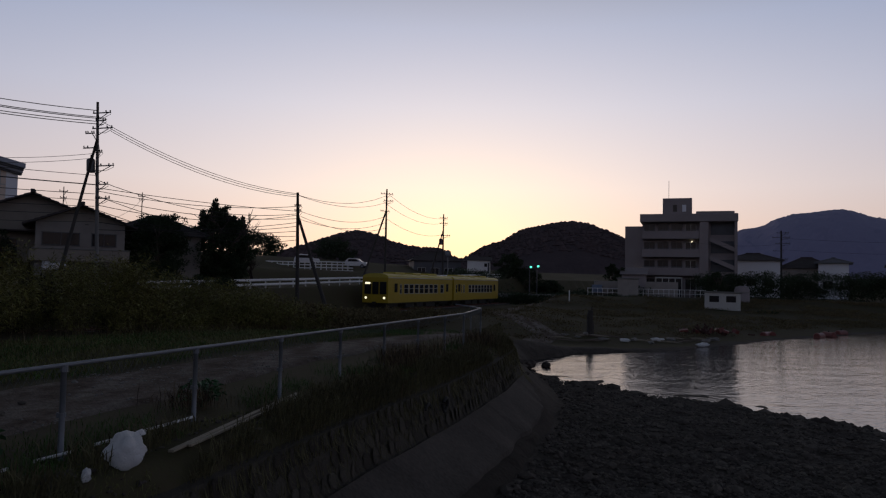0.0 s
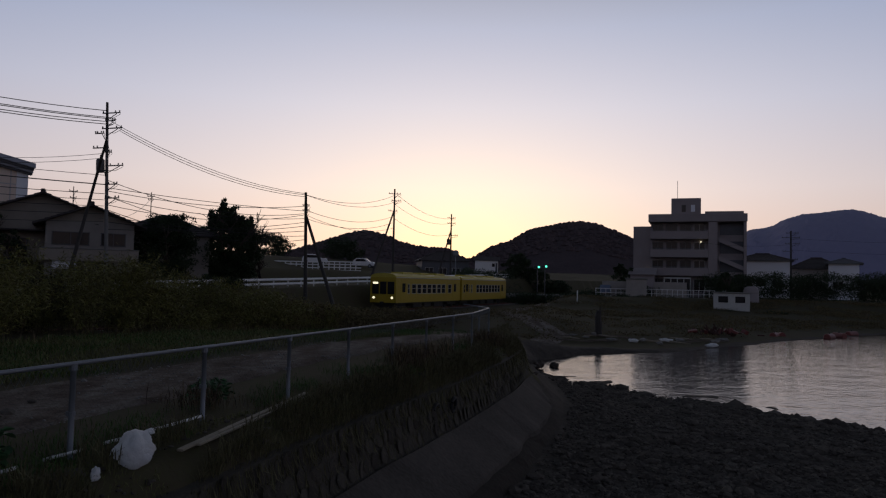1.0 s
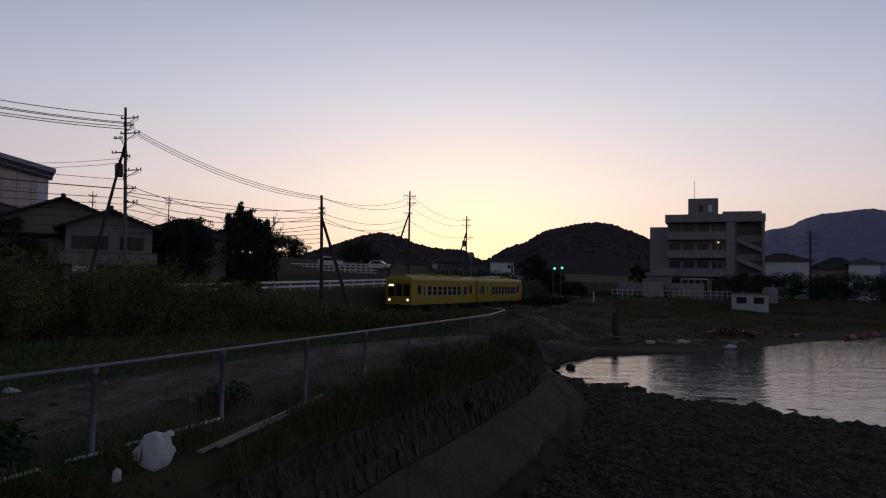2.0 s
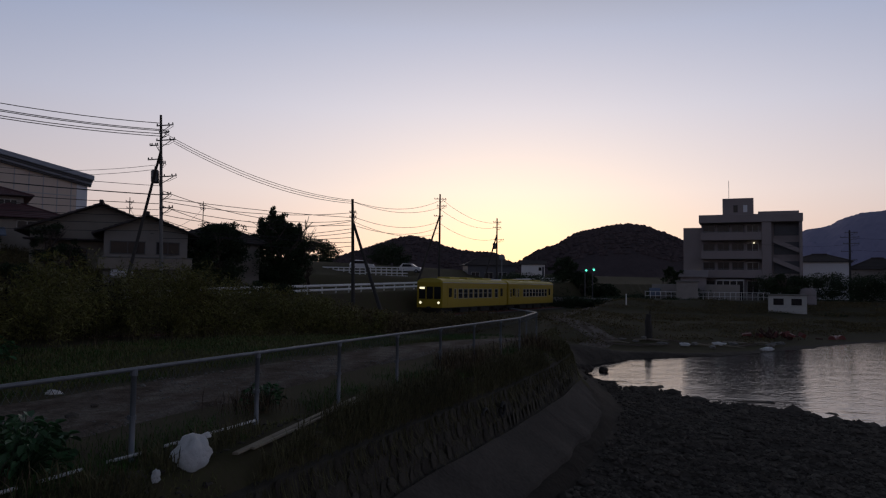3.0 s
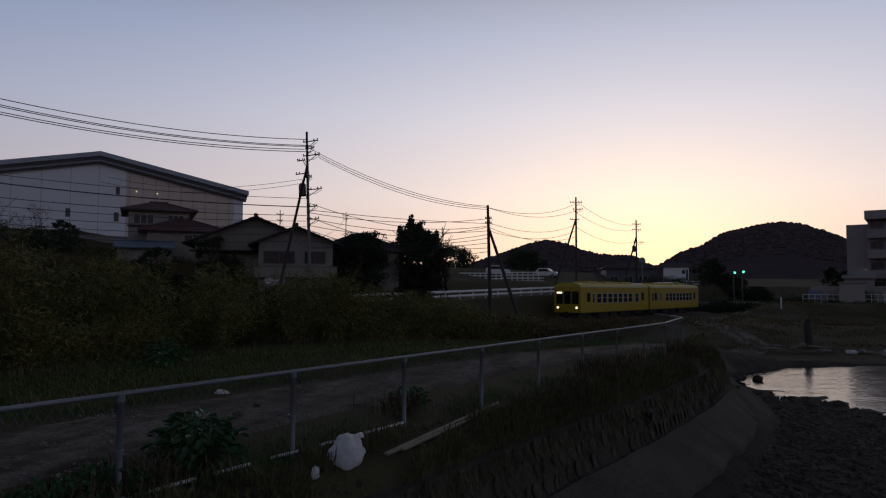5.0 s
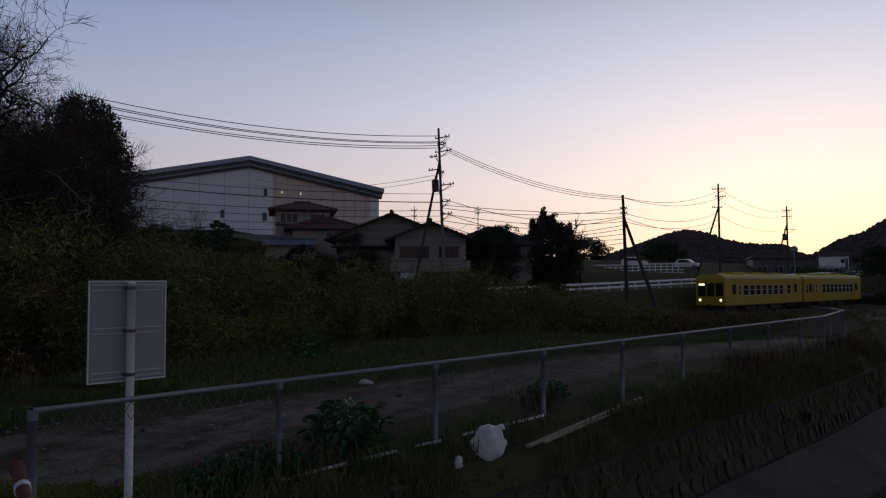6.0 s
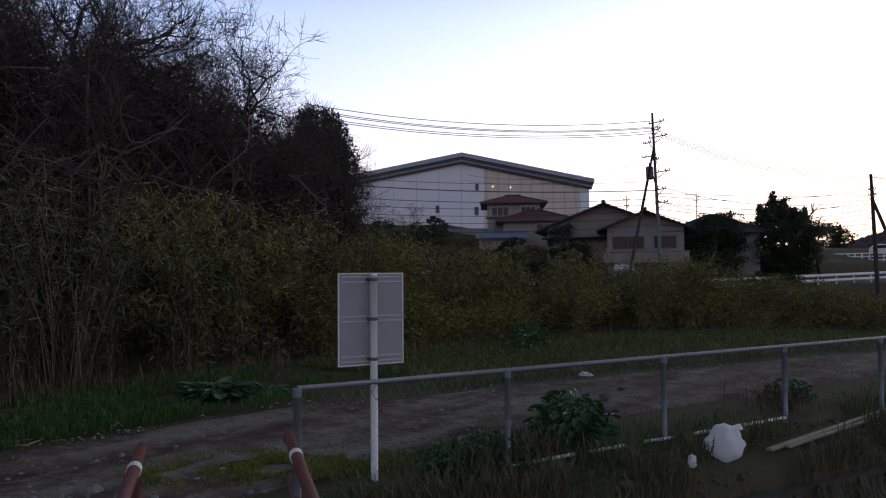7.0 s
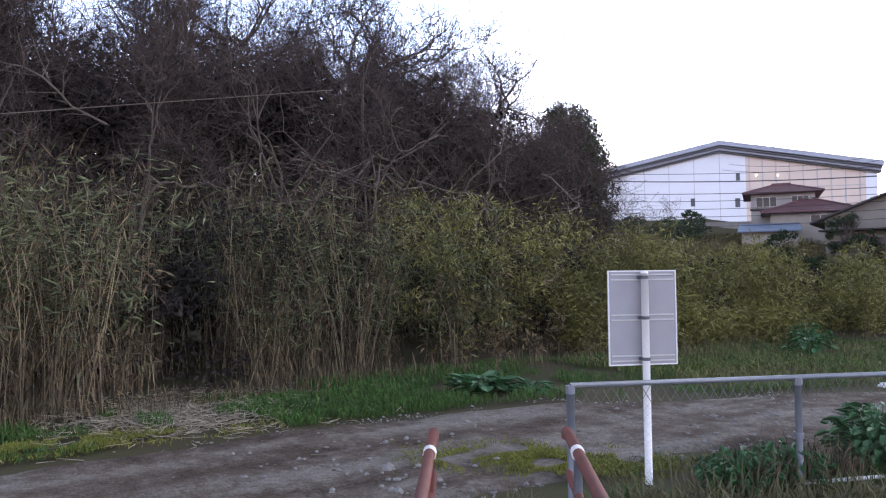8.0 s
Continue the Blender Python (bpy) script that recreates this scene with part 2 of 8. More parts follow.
# water: dark, glossy, with small ripples
M_WATER = bpy.data.materials.new("pond_water")
M_WATER.use_nodes = True
_n, _l = M_WATER.node_tree.nodes, M_WATER.node_tree.links
_b = _n["Principled BSDF"]
_b.inputs["Base Color"].default_value = (0.015, 0.017, 0.02, 1)
_b.inputs["Roughness"].default_value = 0.07
_b.inputs["IOR"].default_value = 1.33
_g, _m1 = _n.new("ShaderNodeNewGeometry"), _n.new("ShaderNodeMapping")
_l.new(_g.outputs["Position"], _m1.inputs["Vector"])
_m1.inputs["Rotation"].default_value = (0, 0, radians(-12))
_m1.inputs["Scale"].default_value = (0.8, 1.35, 1)
_w1 = _n.new("ShaderNodeTexNoise")
_w1.inputs["Scale"].default_value, _w1.inputs["Detail"].default_value = 2.9, 5
_l.new(_m1.outputs[0], _w1.inputs["Vector"])
_bn = _n.new("ShaderNodeBump")
_bn.inputs["Strength"].default_value, _bn.inputs["Distance"].default_value = 0.6, 0.034
_w2, _sum = _n.new("ShaderNodeTexNoise"), _n.new("ShaderNodeMath")
_w2.inputs["Scale"].default_value, _w2.inputs["Detail"].default_value = 0.55, 3
_l.new(_m1.outputs[0], _w2.inputs["Vector"])
_sum.operation = "MULTIPLY_ADD"
_sum.inputs[1].default_value = 1.6
_l.new(_w2.outputs[0], _sum.inputs[0])
_l.new(_w1.outputs[0], _sum.inputs[2])
_l.new(_sum.outputs[0], _bn.inputs["Height"])
_l.new(_bn.outputs[0], _b.inputs["Normal"])


def track_material():
    """Farm track: pale packed gravel between dark damp ruts, small stones."""
    m = bpy.data.materials.new("packed_gravel_track")
    m.use_nodes = True
    n, l = m.node_tree.nodes, m.node_tree.links
    b = n["Principled BSDF"]
    geo = n.new("ShaderNodeNewGeometry")
    turn = n.new("ShaderNodeMapping")
    turn.inputs["Rotation"].default_value = (0, 0, radians(21))
    turn.inputs["Scale"].default_value = (1.0, 0.28, 1.0)
    l.new(geo.outputs["Position"], turn.inputs["Vector"])
    ruts, patch, grit = n.new("ShaderNodeTexNoise"), n.new("ShaderNodeTexNoise"), n.new("ShaderNodeTexVoronoi")
    for tex, sc, det, src in ((ruts, 1.5, 5, turn.outputs[0]), (patch, 3.0, 8, geo.outputs["Position"])):
        tex.inputs["Scale"].default_value, tex.inputs["Detail"].default_value = sc, det
        l.new(src, tex.inputs["Vector"])
    patch.inputs["Roughness"].default_value = 0.7
    grit.inputs["Scale"].default_value = 26
    l.new(geo.outputs["Position"], grit.inputs["Vector"])
    total_ = n.new("ShaderNodeMath")
    total_.operation = "ADD"
    l.new(ruts.outputs[0], total_.inputs[0])
    l.new(patch.outputs[0], total_.inputs[1])
    ramp = n.new("ShaderNodeValToRGB")
    ramp_of(ramp, [(0.0, (0.045, 0.031, 0.023)), (0.40, (0.082, 0.062, 0.049)), (0.49, (0.135, 0.110, 0.092)), (0.57, (0.20, 0.175, 0.153)), (0.72, (0.28, 0.255, 0.23))])
    half_ = n.new("ShaderNodeMath")
    half_.operation = "MULTIPLY"
    half_.inputs[1].default_value = 0.5
    l.new(total_.outputs[0], half_.inputs[0])
    l.new(half_.outputs[0], ramp.inputs[0])
    stones = n.new("ShaderNodeMixRGB")
    stones.blend_type = "MULTIPLY"
    stones.inputs[0].default_value = 0.55
    l.new(ramp.outputs[0], stones.inputs[1])
    shade = n.new("ShaderNodeMapRange")
    l.new(grit.outputs["Color"], shade.inputs["Value"])
    shade.inputs["To Min"].default_value, shade.inputs["To Max"].default_value = 0.5, 1.5
    l.new(shade.outputs[0], stones.inputs[2])
    l.new(stones.outputs[0], b.inputs["Base Color"])
    b.inputs["Roughness"].default_value = 0.95
    b.inputs["Specular IOR Level"].default_value = 0.06
    bump1, bump2 = n.new("ShaderNodeBump"), n.new("ShaderNodeBump")
    bump1.inputs["Strength"].default_value, bump1.inputs["Distance"].default_value = 0.8, 0.10
    l.new(half_.outputs[0], bump1.inputs["Height"])
    bump2.inputs["Strength"].default_value, bump2.inputs["Distance"].default_value = 0.7, 0.018
    bump2.invert = True
    l.new(grit.outputs["Distance"], bump2.inputs["Height"])
    l.new(bump1.outputs[0], bump2.inputs["Normal"])
    l.new(bump2.outputs[0], b.inputs["Normal"])
    return m


M_TRACK = track_material()


def sack_material():
    """Thin white plastic: light comes through it."""
    m = bpy.data.materials.new("thin_white_plastic")
    m.use_nodes = True
    n, l = m.node_tree.nodes, m.node_tree.links
    b = n["Principled BSDF"]
    b.inputs["Base Color"].default_value = (0.88, 0.89, 0.90, 1)
    b.inputs["Roughness"].default_value = 0.35
    tr = n.new("ShaderNodeBsdfTranslucent")
    tr.inputs["Color"].default_value = (0.90, 0.92, 0.94, 1)
    mixs = n.new("ShaderNodeMixShader")
    mixs.inputs[0].default_value = 0.45
    l.new(b.outputs[0], mixs.inputs[1])
    l.new(tr.outputs[0], mixs.inputs[2])
    l.new(mixs.outputs[0], n["Material Output"].inputs["Surface"])
    wr = n.new("ShaderNodeTexNoise")
    wr.inputs["Scale"].default_value, wr.inputs["Detail"].default_value = 22, 6
    wr.inputs["Distortion"].default_value = 1.2
    geo = n.new("ShaderNodeNewGeometry")
    l.new(geo.outputs["Position"], wr.inputs["Vector"])
    bn = n.new("ShaderNodeBump")
    bn.inputs["Strength"].default_value, bn.inputs["Distance"].default_value = 0.6, 0.02
    l.new(wr.outputs[0], bn.inputs["Height"])
    for sh in (b, tr):
        l.new(bn.outputs[0], sh.inputs["Normal"])
    return m


M_BAG = sack_material()


# ---- building tools ----
def unit_chamfer():
    bm = bmesh.new()
    keys = []
    for sx in (-1, 1):
        for sy in (-1, 1):
            for sz in (-1, 1):
                for axis in range(3):
                    keys.append((sx, sy, sz, axis))
                    inset = [0.8, 0.8, 0.8]
                    inset[axis] = 1.0
                    bm.verts.new((sx * inset[0], sy * inset[1], sz * inset[2]))
    bm.verts.index_update()
    bmesh.ops.convex_hull(bm, input=list(bm.verts))
    bmesh.ops.dissolve_limit(bm, angle_limit=0.01, verts=list(bm.verts), edges=list(bm.edges))
    bm.verts.index_update()
    faces = [[v.index for v in f.verts] for f in bm.faces]
    bm.free()
    return keys, faces


CHAMFER_KEYS, CHAMFER_FACES = unit_chamfer()


class Geo:
    """Collects vertices and faces of one mesh."""

    def __init__(self):
        self.v, self.f = [], []

    def add(self, verts, faces):
        k = len(self.v)
        self.v.extend(tuple(p) for p in verts)
        self.f.extend(tuple(i + k for i in f) for f in faces)
        return self

    def box(self, x0, x1, y0, y1, z0, z1, bevel=0.0, m=None):
        c = Vector(((x0 + x1) / 2, (y0 + y1) / 2, (z0 + z1) / 2))
        h = ((x1 - x0) / 2, (y1 - y0) / 2, (z1 - z0) / 2)
        if bevel:
            b = min(bevel, *(k * 0.49 for k in h))
            verts = []
            for sx, sy, sz, axis in CHAMFER_KEYS:
                e = [h[0] - b, h[1] - b, h[2] - b]
                e[axis] = h[axis]
                verts.append(c + Vector((sx * e[0], sy * e[1], sz * e[2])))
            faces = CHAMFER_FACES
        else:
            verts = [c + Vector((sx * h[0], sy * h[1], sz * h[2])) for sx in (-1, 1) for sy in (-1, 1) for sz in (-1, 1)]
            faces = [(0, 1, 3, 2), (4, 6, 7, 5), (0, 4, 5, 1), (2, 3, 7, 6), (0, 2, 6, 4), (1, 5, 7, 3)]
        if m:
            verts = [m @ p for p in verts]
        return self.add(verts, faces)

    def tube(self, pts, radii, n=8, caps=True):
        pts = [Vector(p) for p in pts]
        if not hasattr(radii, "__len__"):
            radii = [radii] * len(pts)
        rings = []
        for i, p in enumerate(pts):
            d = (pts[min(i + 1, len(pts) - 1)] - pts[max(i - 1, 0)]).normalized()
            a = d.cross(Vector((0, 0, 1)) if abs(d.z) < 0.9 else Vector((1, 0, 0))).normalized()
            b = d.cross(a)
            rings.append([p + float(radii[i]) * (math.cos(2 * math.pi * k / n) * a + math.sin(2 * math.pi * k / n) * b) for k in range(n)])
        faces = [(r * n + k, r * n + (k + 1) % n, (r + 1) * n + (k + 1) % n, (r + 1) * n + k) for r in range(len(pts) - 1) for k in range(n)]
        if caps:
            faces += [tuple(range(n)), tuple(range(len(pts) * n - 1, (len(pts) - 1) * n - 1, -1))]
        return self.add([p for ring in rings for p in ring], faces)

    def prism(self, outline, axis, a, b):
        """A polygon, given in the two other axes in order, drawn out along axis from a to b."""
        k = "xyz".index(axis)
        verts = []
        for w in (a, b):
            for p in outline:
                q = list(p)
                q.insert(k, w)
                verts.append(q)
        n = len(outline)
        faces = [(i, (i + 1) % n, n + (i + 1) % n, n + i) for i in range(n)] + [tuple(range(n - 1, -1, -1)), tuple(range(n, 2 * n))]
        return self.add(verts, faces)

    def quads(self, corners):
        """Many loose quads from an array of shape (n, 4, 3)."""
        k = len(self.v)
        flat = np.asarray(corners).reshape(-1, 3)
        self.v.extend(map(tuple, flat.tolist()))
        self.f.extend((k + 4 * i, k + 4 * i + 1, k + 4 * i + 2, k + 4 * i + 3) for i in range(len(flat) // 4))
        return self

    def rods(self, p0, p1, r0, r1, n=3):
        """Many tapered rods from arrays of ends and radii."""
        p0, p1, r0, r1 = np.asarray(p0, float), np.asarray(p1, float), np.asarray(r0, float), np.asarray(r1, float)
        d = p1 - p0
        d /= np.linalg.norm(d, axis=1, keepdims=True) + 1e-9
        up = np.where(np.abs(d[:, 2:3]) < 0.9, np.array([[0, 0, 1.0]]), np.array([[1.0, 0, 0]]))
        a = np.cross(d, up)
        a /= np.linalg.norm(a, axis=1, keepdims=True) + 1e-9
        b = np.cross(d, a)
        rings = []
        for p, r in ((p0, r0), (p1, r1)):
            for k in range(n):
                w = 2 * math.pi * k / n
                rings.append(p + r[:, None] * (math.cos(w) * a + math.sin(w) * b))
        verts = np.stack(rings, 1)
        k0 = len(self.v)
        self.v.extend(map(tuple, verts.reshape(-1, 3).tolist()))
        for i in range(len(p0)):
            o = k0 + i * 2 * n
            self.f.extend((o + k, o + (k + 1) % n, o + n + (k + 1) % n, o + n + k) for k in range(n))
        return self

    def mesh(self, name, material, smooth=False):
        me = bpy.data.meshes.new(name)
        me.from_pydata(self.v, [], self.f)
        me.materials.append(material)
        if smooth:
            me.shade_smooth()
        me.update()
        return me


def part(name, geo, material, parent=None, label="", smooth=False):
    ob = new(name, geo.mesh(name, material, smooth))
    ob.parent = parent
    return tagged(ob, label=label)


def thing(name, label, category, m=None, group="", kind=""):
    ob = new(name)
    ob.empty_display_size = 0.2
    if m is not None:
        ob.matrix_world = m
    return tagged(ob, label, category, group, kind)


def solid(name, geo, material, label, category="", group="", kind="", smooth=False, m=None):
    ob = new(name, geo.mesh(name, material, smooth))
    if m is not None:
        ob.matrix_world = m
    return tagged(ob, label, category, group, kind)


def smooth_step(a, b, x):
    t = np.clip((np.asarray(x, float) - a) / (b - a), 0, 1)
    return t * t * (3 - 2 * t)


def value_noise(x, y, cell, seed):
    """Smooth noise in the plane, about -1 to 1."""
    x, y = np.asarray(x, float) / cell, np.asarray(y, float) / cell
    xi, yi = np.floor(x), np.floor(y)
    fx, fy = x - xi, y - yi
    fx, fy = fx * fx * (3 - 2 * fx), fy * fy * (3 - 2 * fy)

    def h(a, b):
        s = np.sin(a * 127.1 + b * 311.7 + seed * 74.7) * 43758.5453
        return 2 * (s - np.floor(s)) - 1

    return (h(xi, yi) * (1 - fx) + h(xi + 1, yi) * fx) * (1 - fy) + (h(xi, yi + 1) * (1 - fx) + h(xi + 1, yi + 1) * fx) * fy


# ---- the lie of the land ----
WATER_Z = -2.3
TRACK_P, TRACK_D = np.array((-2.9, 60.7)), np.array((0.434, 0.901))
BANK = np.array([(-20.0, -34.0), (-5.0, 1.0), (-3.66, 3.5), (-2.2, 7.3), (-0.9, 10.7), (0.7, 14.5), (2.2, 18.6), (3.3, 22.5), (3.7, 27.0), (3.75, 33.0),
                 (5.0, 38.4), (9.2, 43.0), (15.4, 45.2), (29.5, 56.6), (44.0, 66.8), (80.0, 78.0), (200.0, 90.0)])


def bank_distance(x, y):
    """Distance from the top of the bank, positive on the pond's side."""
    x, y = np.broadcast_arrays(np.asarray(x, float), np.asarray(y, float))
    best = np.full(x.shape, 1e9)
    sign = np.ones(x.shape)
    for a, b in zip(BANK[:-1], BANK[1:]):
        d = b - a
        length = np.hypot(*d)
        s = np.clip(((x - a[0]) * d[0] + (y - a[1]) * d[1]) / length ** 2, 0, 1)
        px, py = x - a[0] - s * d[0], y - a[1] - s * d[1]
        r = np.hypot(px, py)
        cross = px * d[1] - py * d[0]
        nearer = r < best - 1e-9
        best = np.where(nearer, r, best)
        sign = np.where(nearer, np.where(cross > 0, 1.0, -1.0), sign)
    return best * sign


def left_of_track(x, y):
    return -(x - TRACK_P[0]) * TRACK_D[1] + (y - TRACK_P[1]) * TRACK_D[0]


def ground_z(x, y, rough=True):
    x, y = np.asarray(x, float), np.asarray(y, float)
    tau = left_of_track(x, y)
    land = -0.9 * smooth_step(18, 42, y) + 1.1 * smooth_step(75, 95, y)
    land = np.where(x > 15, land - 0.5 * smooth_step(50, 60, y) * (1 - smooth_step(84, 92, y)), land)
    road = np.clip(0.65 + (y - 49) * 0.0265, 0.5, 2.6)
    house = 2.9 + 2.1 * smooth_step(22, 34, tau) + 3.6 * smooth_step(46, 56, tau) * (1 - 0.9 * smooth_step(95, 125, y))
    beyond = np.where(tau < 13, road, road + (np.maximum(house, road) - road) * smooth_step(13, 17, tau))
    z = land + (-1.25 - land) * smooth_step(-7, -3.5, tau)
    z = z + (beyond - z) * smooth_step(5.0, 7.2, tau)
    q = bank_distance(x, y)
    # grassy shoulder above the bank wall
    z = z - 0.28 * smooth_step(-0.25, 0.12, q) * (1 - smooth_step(20, 30, y))
    far = smooth_step(36, 46, y)
    bed = np.clip(WATER_Z + 0.02 - 0.05 * ((x - 5.5) * 0.82 + (y - 31.4) * 0.57), -2.9, -1.95)
    steep = z + (-1.05 - z) * smooth_step(0.0, 0.35, q)
    steep = steep + (-1.95 - steep) * np.clip((q - 0.45) / 1.05, 0, 1)
    toe = 3.0 - 1.1 * smooth_step(25, 32, y)
    t_bed = np.clip((q - 1.4) / (toe - 1.4), 0, 1)
    steep = steep + (bed - steep) * t_bed * t_bed * (3 - 2 * t_bed)
    gentle = z + (WATER_Z + 0.05 - z) * smooth_step(-14, 0.5, q) + (bed - WATER_Z) * smooth_step(0.5, 5, q)
    z = np.where(q > 0, steep, z) * (1 - far) + gentle * far
    # the far land rises slowly
    dist = np.hypot(x, y)
    z = z + 4.0 * smooth_step(150, 600, dist)
    if rough:
        near = 1 - smooth_step(60, 120, dist)
        z = z + near * (0.035 * value_noise(x, y, 1.7, 1) + 0.02 * value_noise(x, y, 0.55, 2))
        z = z + near * np.where(q > 1.6, 0.07 * value_noise(x, y, 1.1, 3) + 0.05 * value_noise(x, y, 0.4, 4), 0)
    return z


def gz(x, y):
    return float(ground_z(np.array([x]), np.array([y]))[0])


def spaced(knots):
    out = []
    for (a, step), (b, _) in zip(knots[:-1], knots[1:]):
        out += list(np.arange(a, b - 1e-6, step))
    return np.array(out + [knots[-1][0]])


gx = spaced([(-4200, 400), (-600, 60), (-120, 6), (-40, 1.2), (-14, 0.4), (-6, 0.22), (8, 0.4), (20, 1.2), (60, 6), (120, 60), (600, 400), (4200, 1)])
gy = spaced([(-4200, 400), (-600, 60), (-60, 4), (-4, 0.3), (28, 0.6), (50, 1.2), (130, 8), (250, 60), (600, 400), (4400, 1)])
GX, GY = np.meshgrid(gx, gy)
GZ = ground_z(GX, GY)
ground = Geo()
ground.v = list(map(tuple, np.stack([GX, GY, GZ], -1).reshape(-1, 3).tolist()))
w = len(gx)
ground.f = [(j * w + i, j * w + i + 1, (j + 1) * w + i + 1, (j + 1) * w + i) for j in range(len(gy) - 1) for i in range(w - 1)]
ground_ob = solid("ground", ground, M_SOIL, "dark turf and bare soil of the bank and fields at dusk", "ground", kind="structure", smooth=True)
ground_ob.data.materials.append(M_BED)
fx = (GX[:-1, :-1] + GX[1:, 1:]) / 2
fy = (GY[:-1, :-1] + GY[1:, 1:]) / 2
wet = (bank_distance(fx, fy) > 0.3) & (ground_z(fx, fy, False) < -1.2)
ground_ob.data.polygons.foreach_set("material_index", wet.reshape(-1).astype(np.int32))


def strip(name, left, right, lift, material, label, category, rows=6, step=0.4):
    """A sheet laid on the ground between two lines of equal length."""
    left, right = np.array(left, float), np.array(right, float)

    def resample(line, n):
        s = np.concatenate([[0], np.cumsum(np.hypot(*np.diff(line, axis=0).T))])
        t = np.linspace(0, s[-1], n)
        return np.stack([np.interp(t, s, line[:, 0]), np.interp(t, s, line[:, 1])], 1)

    n = max(4, int(np.hypot(*np.diff(left, axis=0).T).sum() / step))
    a, b = resample(left, n), resample(right, n)
    for line, seed in ((a, 5), (b, 6)):
        line[:, 0] += 0.14 * value_noise(line[:, 0], line[:, 1], 1.3, seed) + 0.07 * value_noise(line[:, 0], line[:, 1], 0.5, seed + 2)
    g = Geo()
    for i in range(n):
        for k in range(rows + 1):
            x, y = a[i] + (b[i] - a[i]) * k / rows
            edge = -0.14 if k in (0, rows) else 0.0
            z = float(ground_z(np.array([x]), np.array([y]))[0]) + lift + edge
            g.v.append((x, y, z))
    g.f = [(i * (rows + 1) + k, i * (rows + 1) + k + 1, (i + 1) * (rows + 1) + k + 1, (i + 1) * (rows + 1) + k) for i in range(n - 1) for k in range(rows)]
    return solid(name, g, material, label, category, kind="structure", smooth=True)


ROAD_FAR = [(-7.6, -8.0), (-8.2, -1.0), (-8.8, 3.0), (-8.3, 6.0), (-7.0, 9.3), (-5.0, 14.2), (-2.6, 20.0), (-0.2, 26.0), (2.2, 33.0), (5.0, 41.0), (9.0, 50.0)]
ROAD_NEAR = [(-3.9, -8.0), (-4.7, -1.0), (-5.1, 2.6), (-5.15, 5.4), (-4.3, 8.3), (-2.9, 12.6), (-1.0, 17.6), (1.0, 23.6), (3.2, 31.0), (6.4, 40.4), (11.0, 49.0)]
road = strip("road", ROAD_FAR, ROAD_NEAR, 0.05, M_TRACK, "unpaved gravel farm track with worn wheel lines", "road", rows=10, step=0.3)

strip("road_far", [(8.6, 49.0), (7.2, 58.0), (6.8, 66.0), (9.6, 77.0), (14.0, 89.0), (20.0, 101.0)], [(11.0, 48.5), (9.8, 57.0), (9.6, 65.0), (12.6, 75.5), (17.0, 87.0), (23.0, 98.5)], 0.06, M_TRACK,
      "narrow grey road running on beside the railway", "road", rows=6, step=0.8)

water = Geo()
water.add([(2, 10, WATER_Z), (140, 10, WATER_Z), (140, 96, WATER_Z), (2, 96, WATER_Z)], [(0, 1, 2, 3)])
solid("water", water, M_WATER, "rippled pond water mirroring the dusk sky", "water", kind="structure")


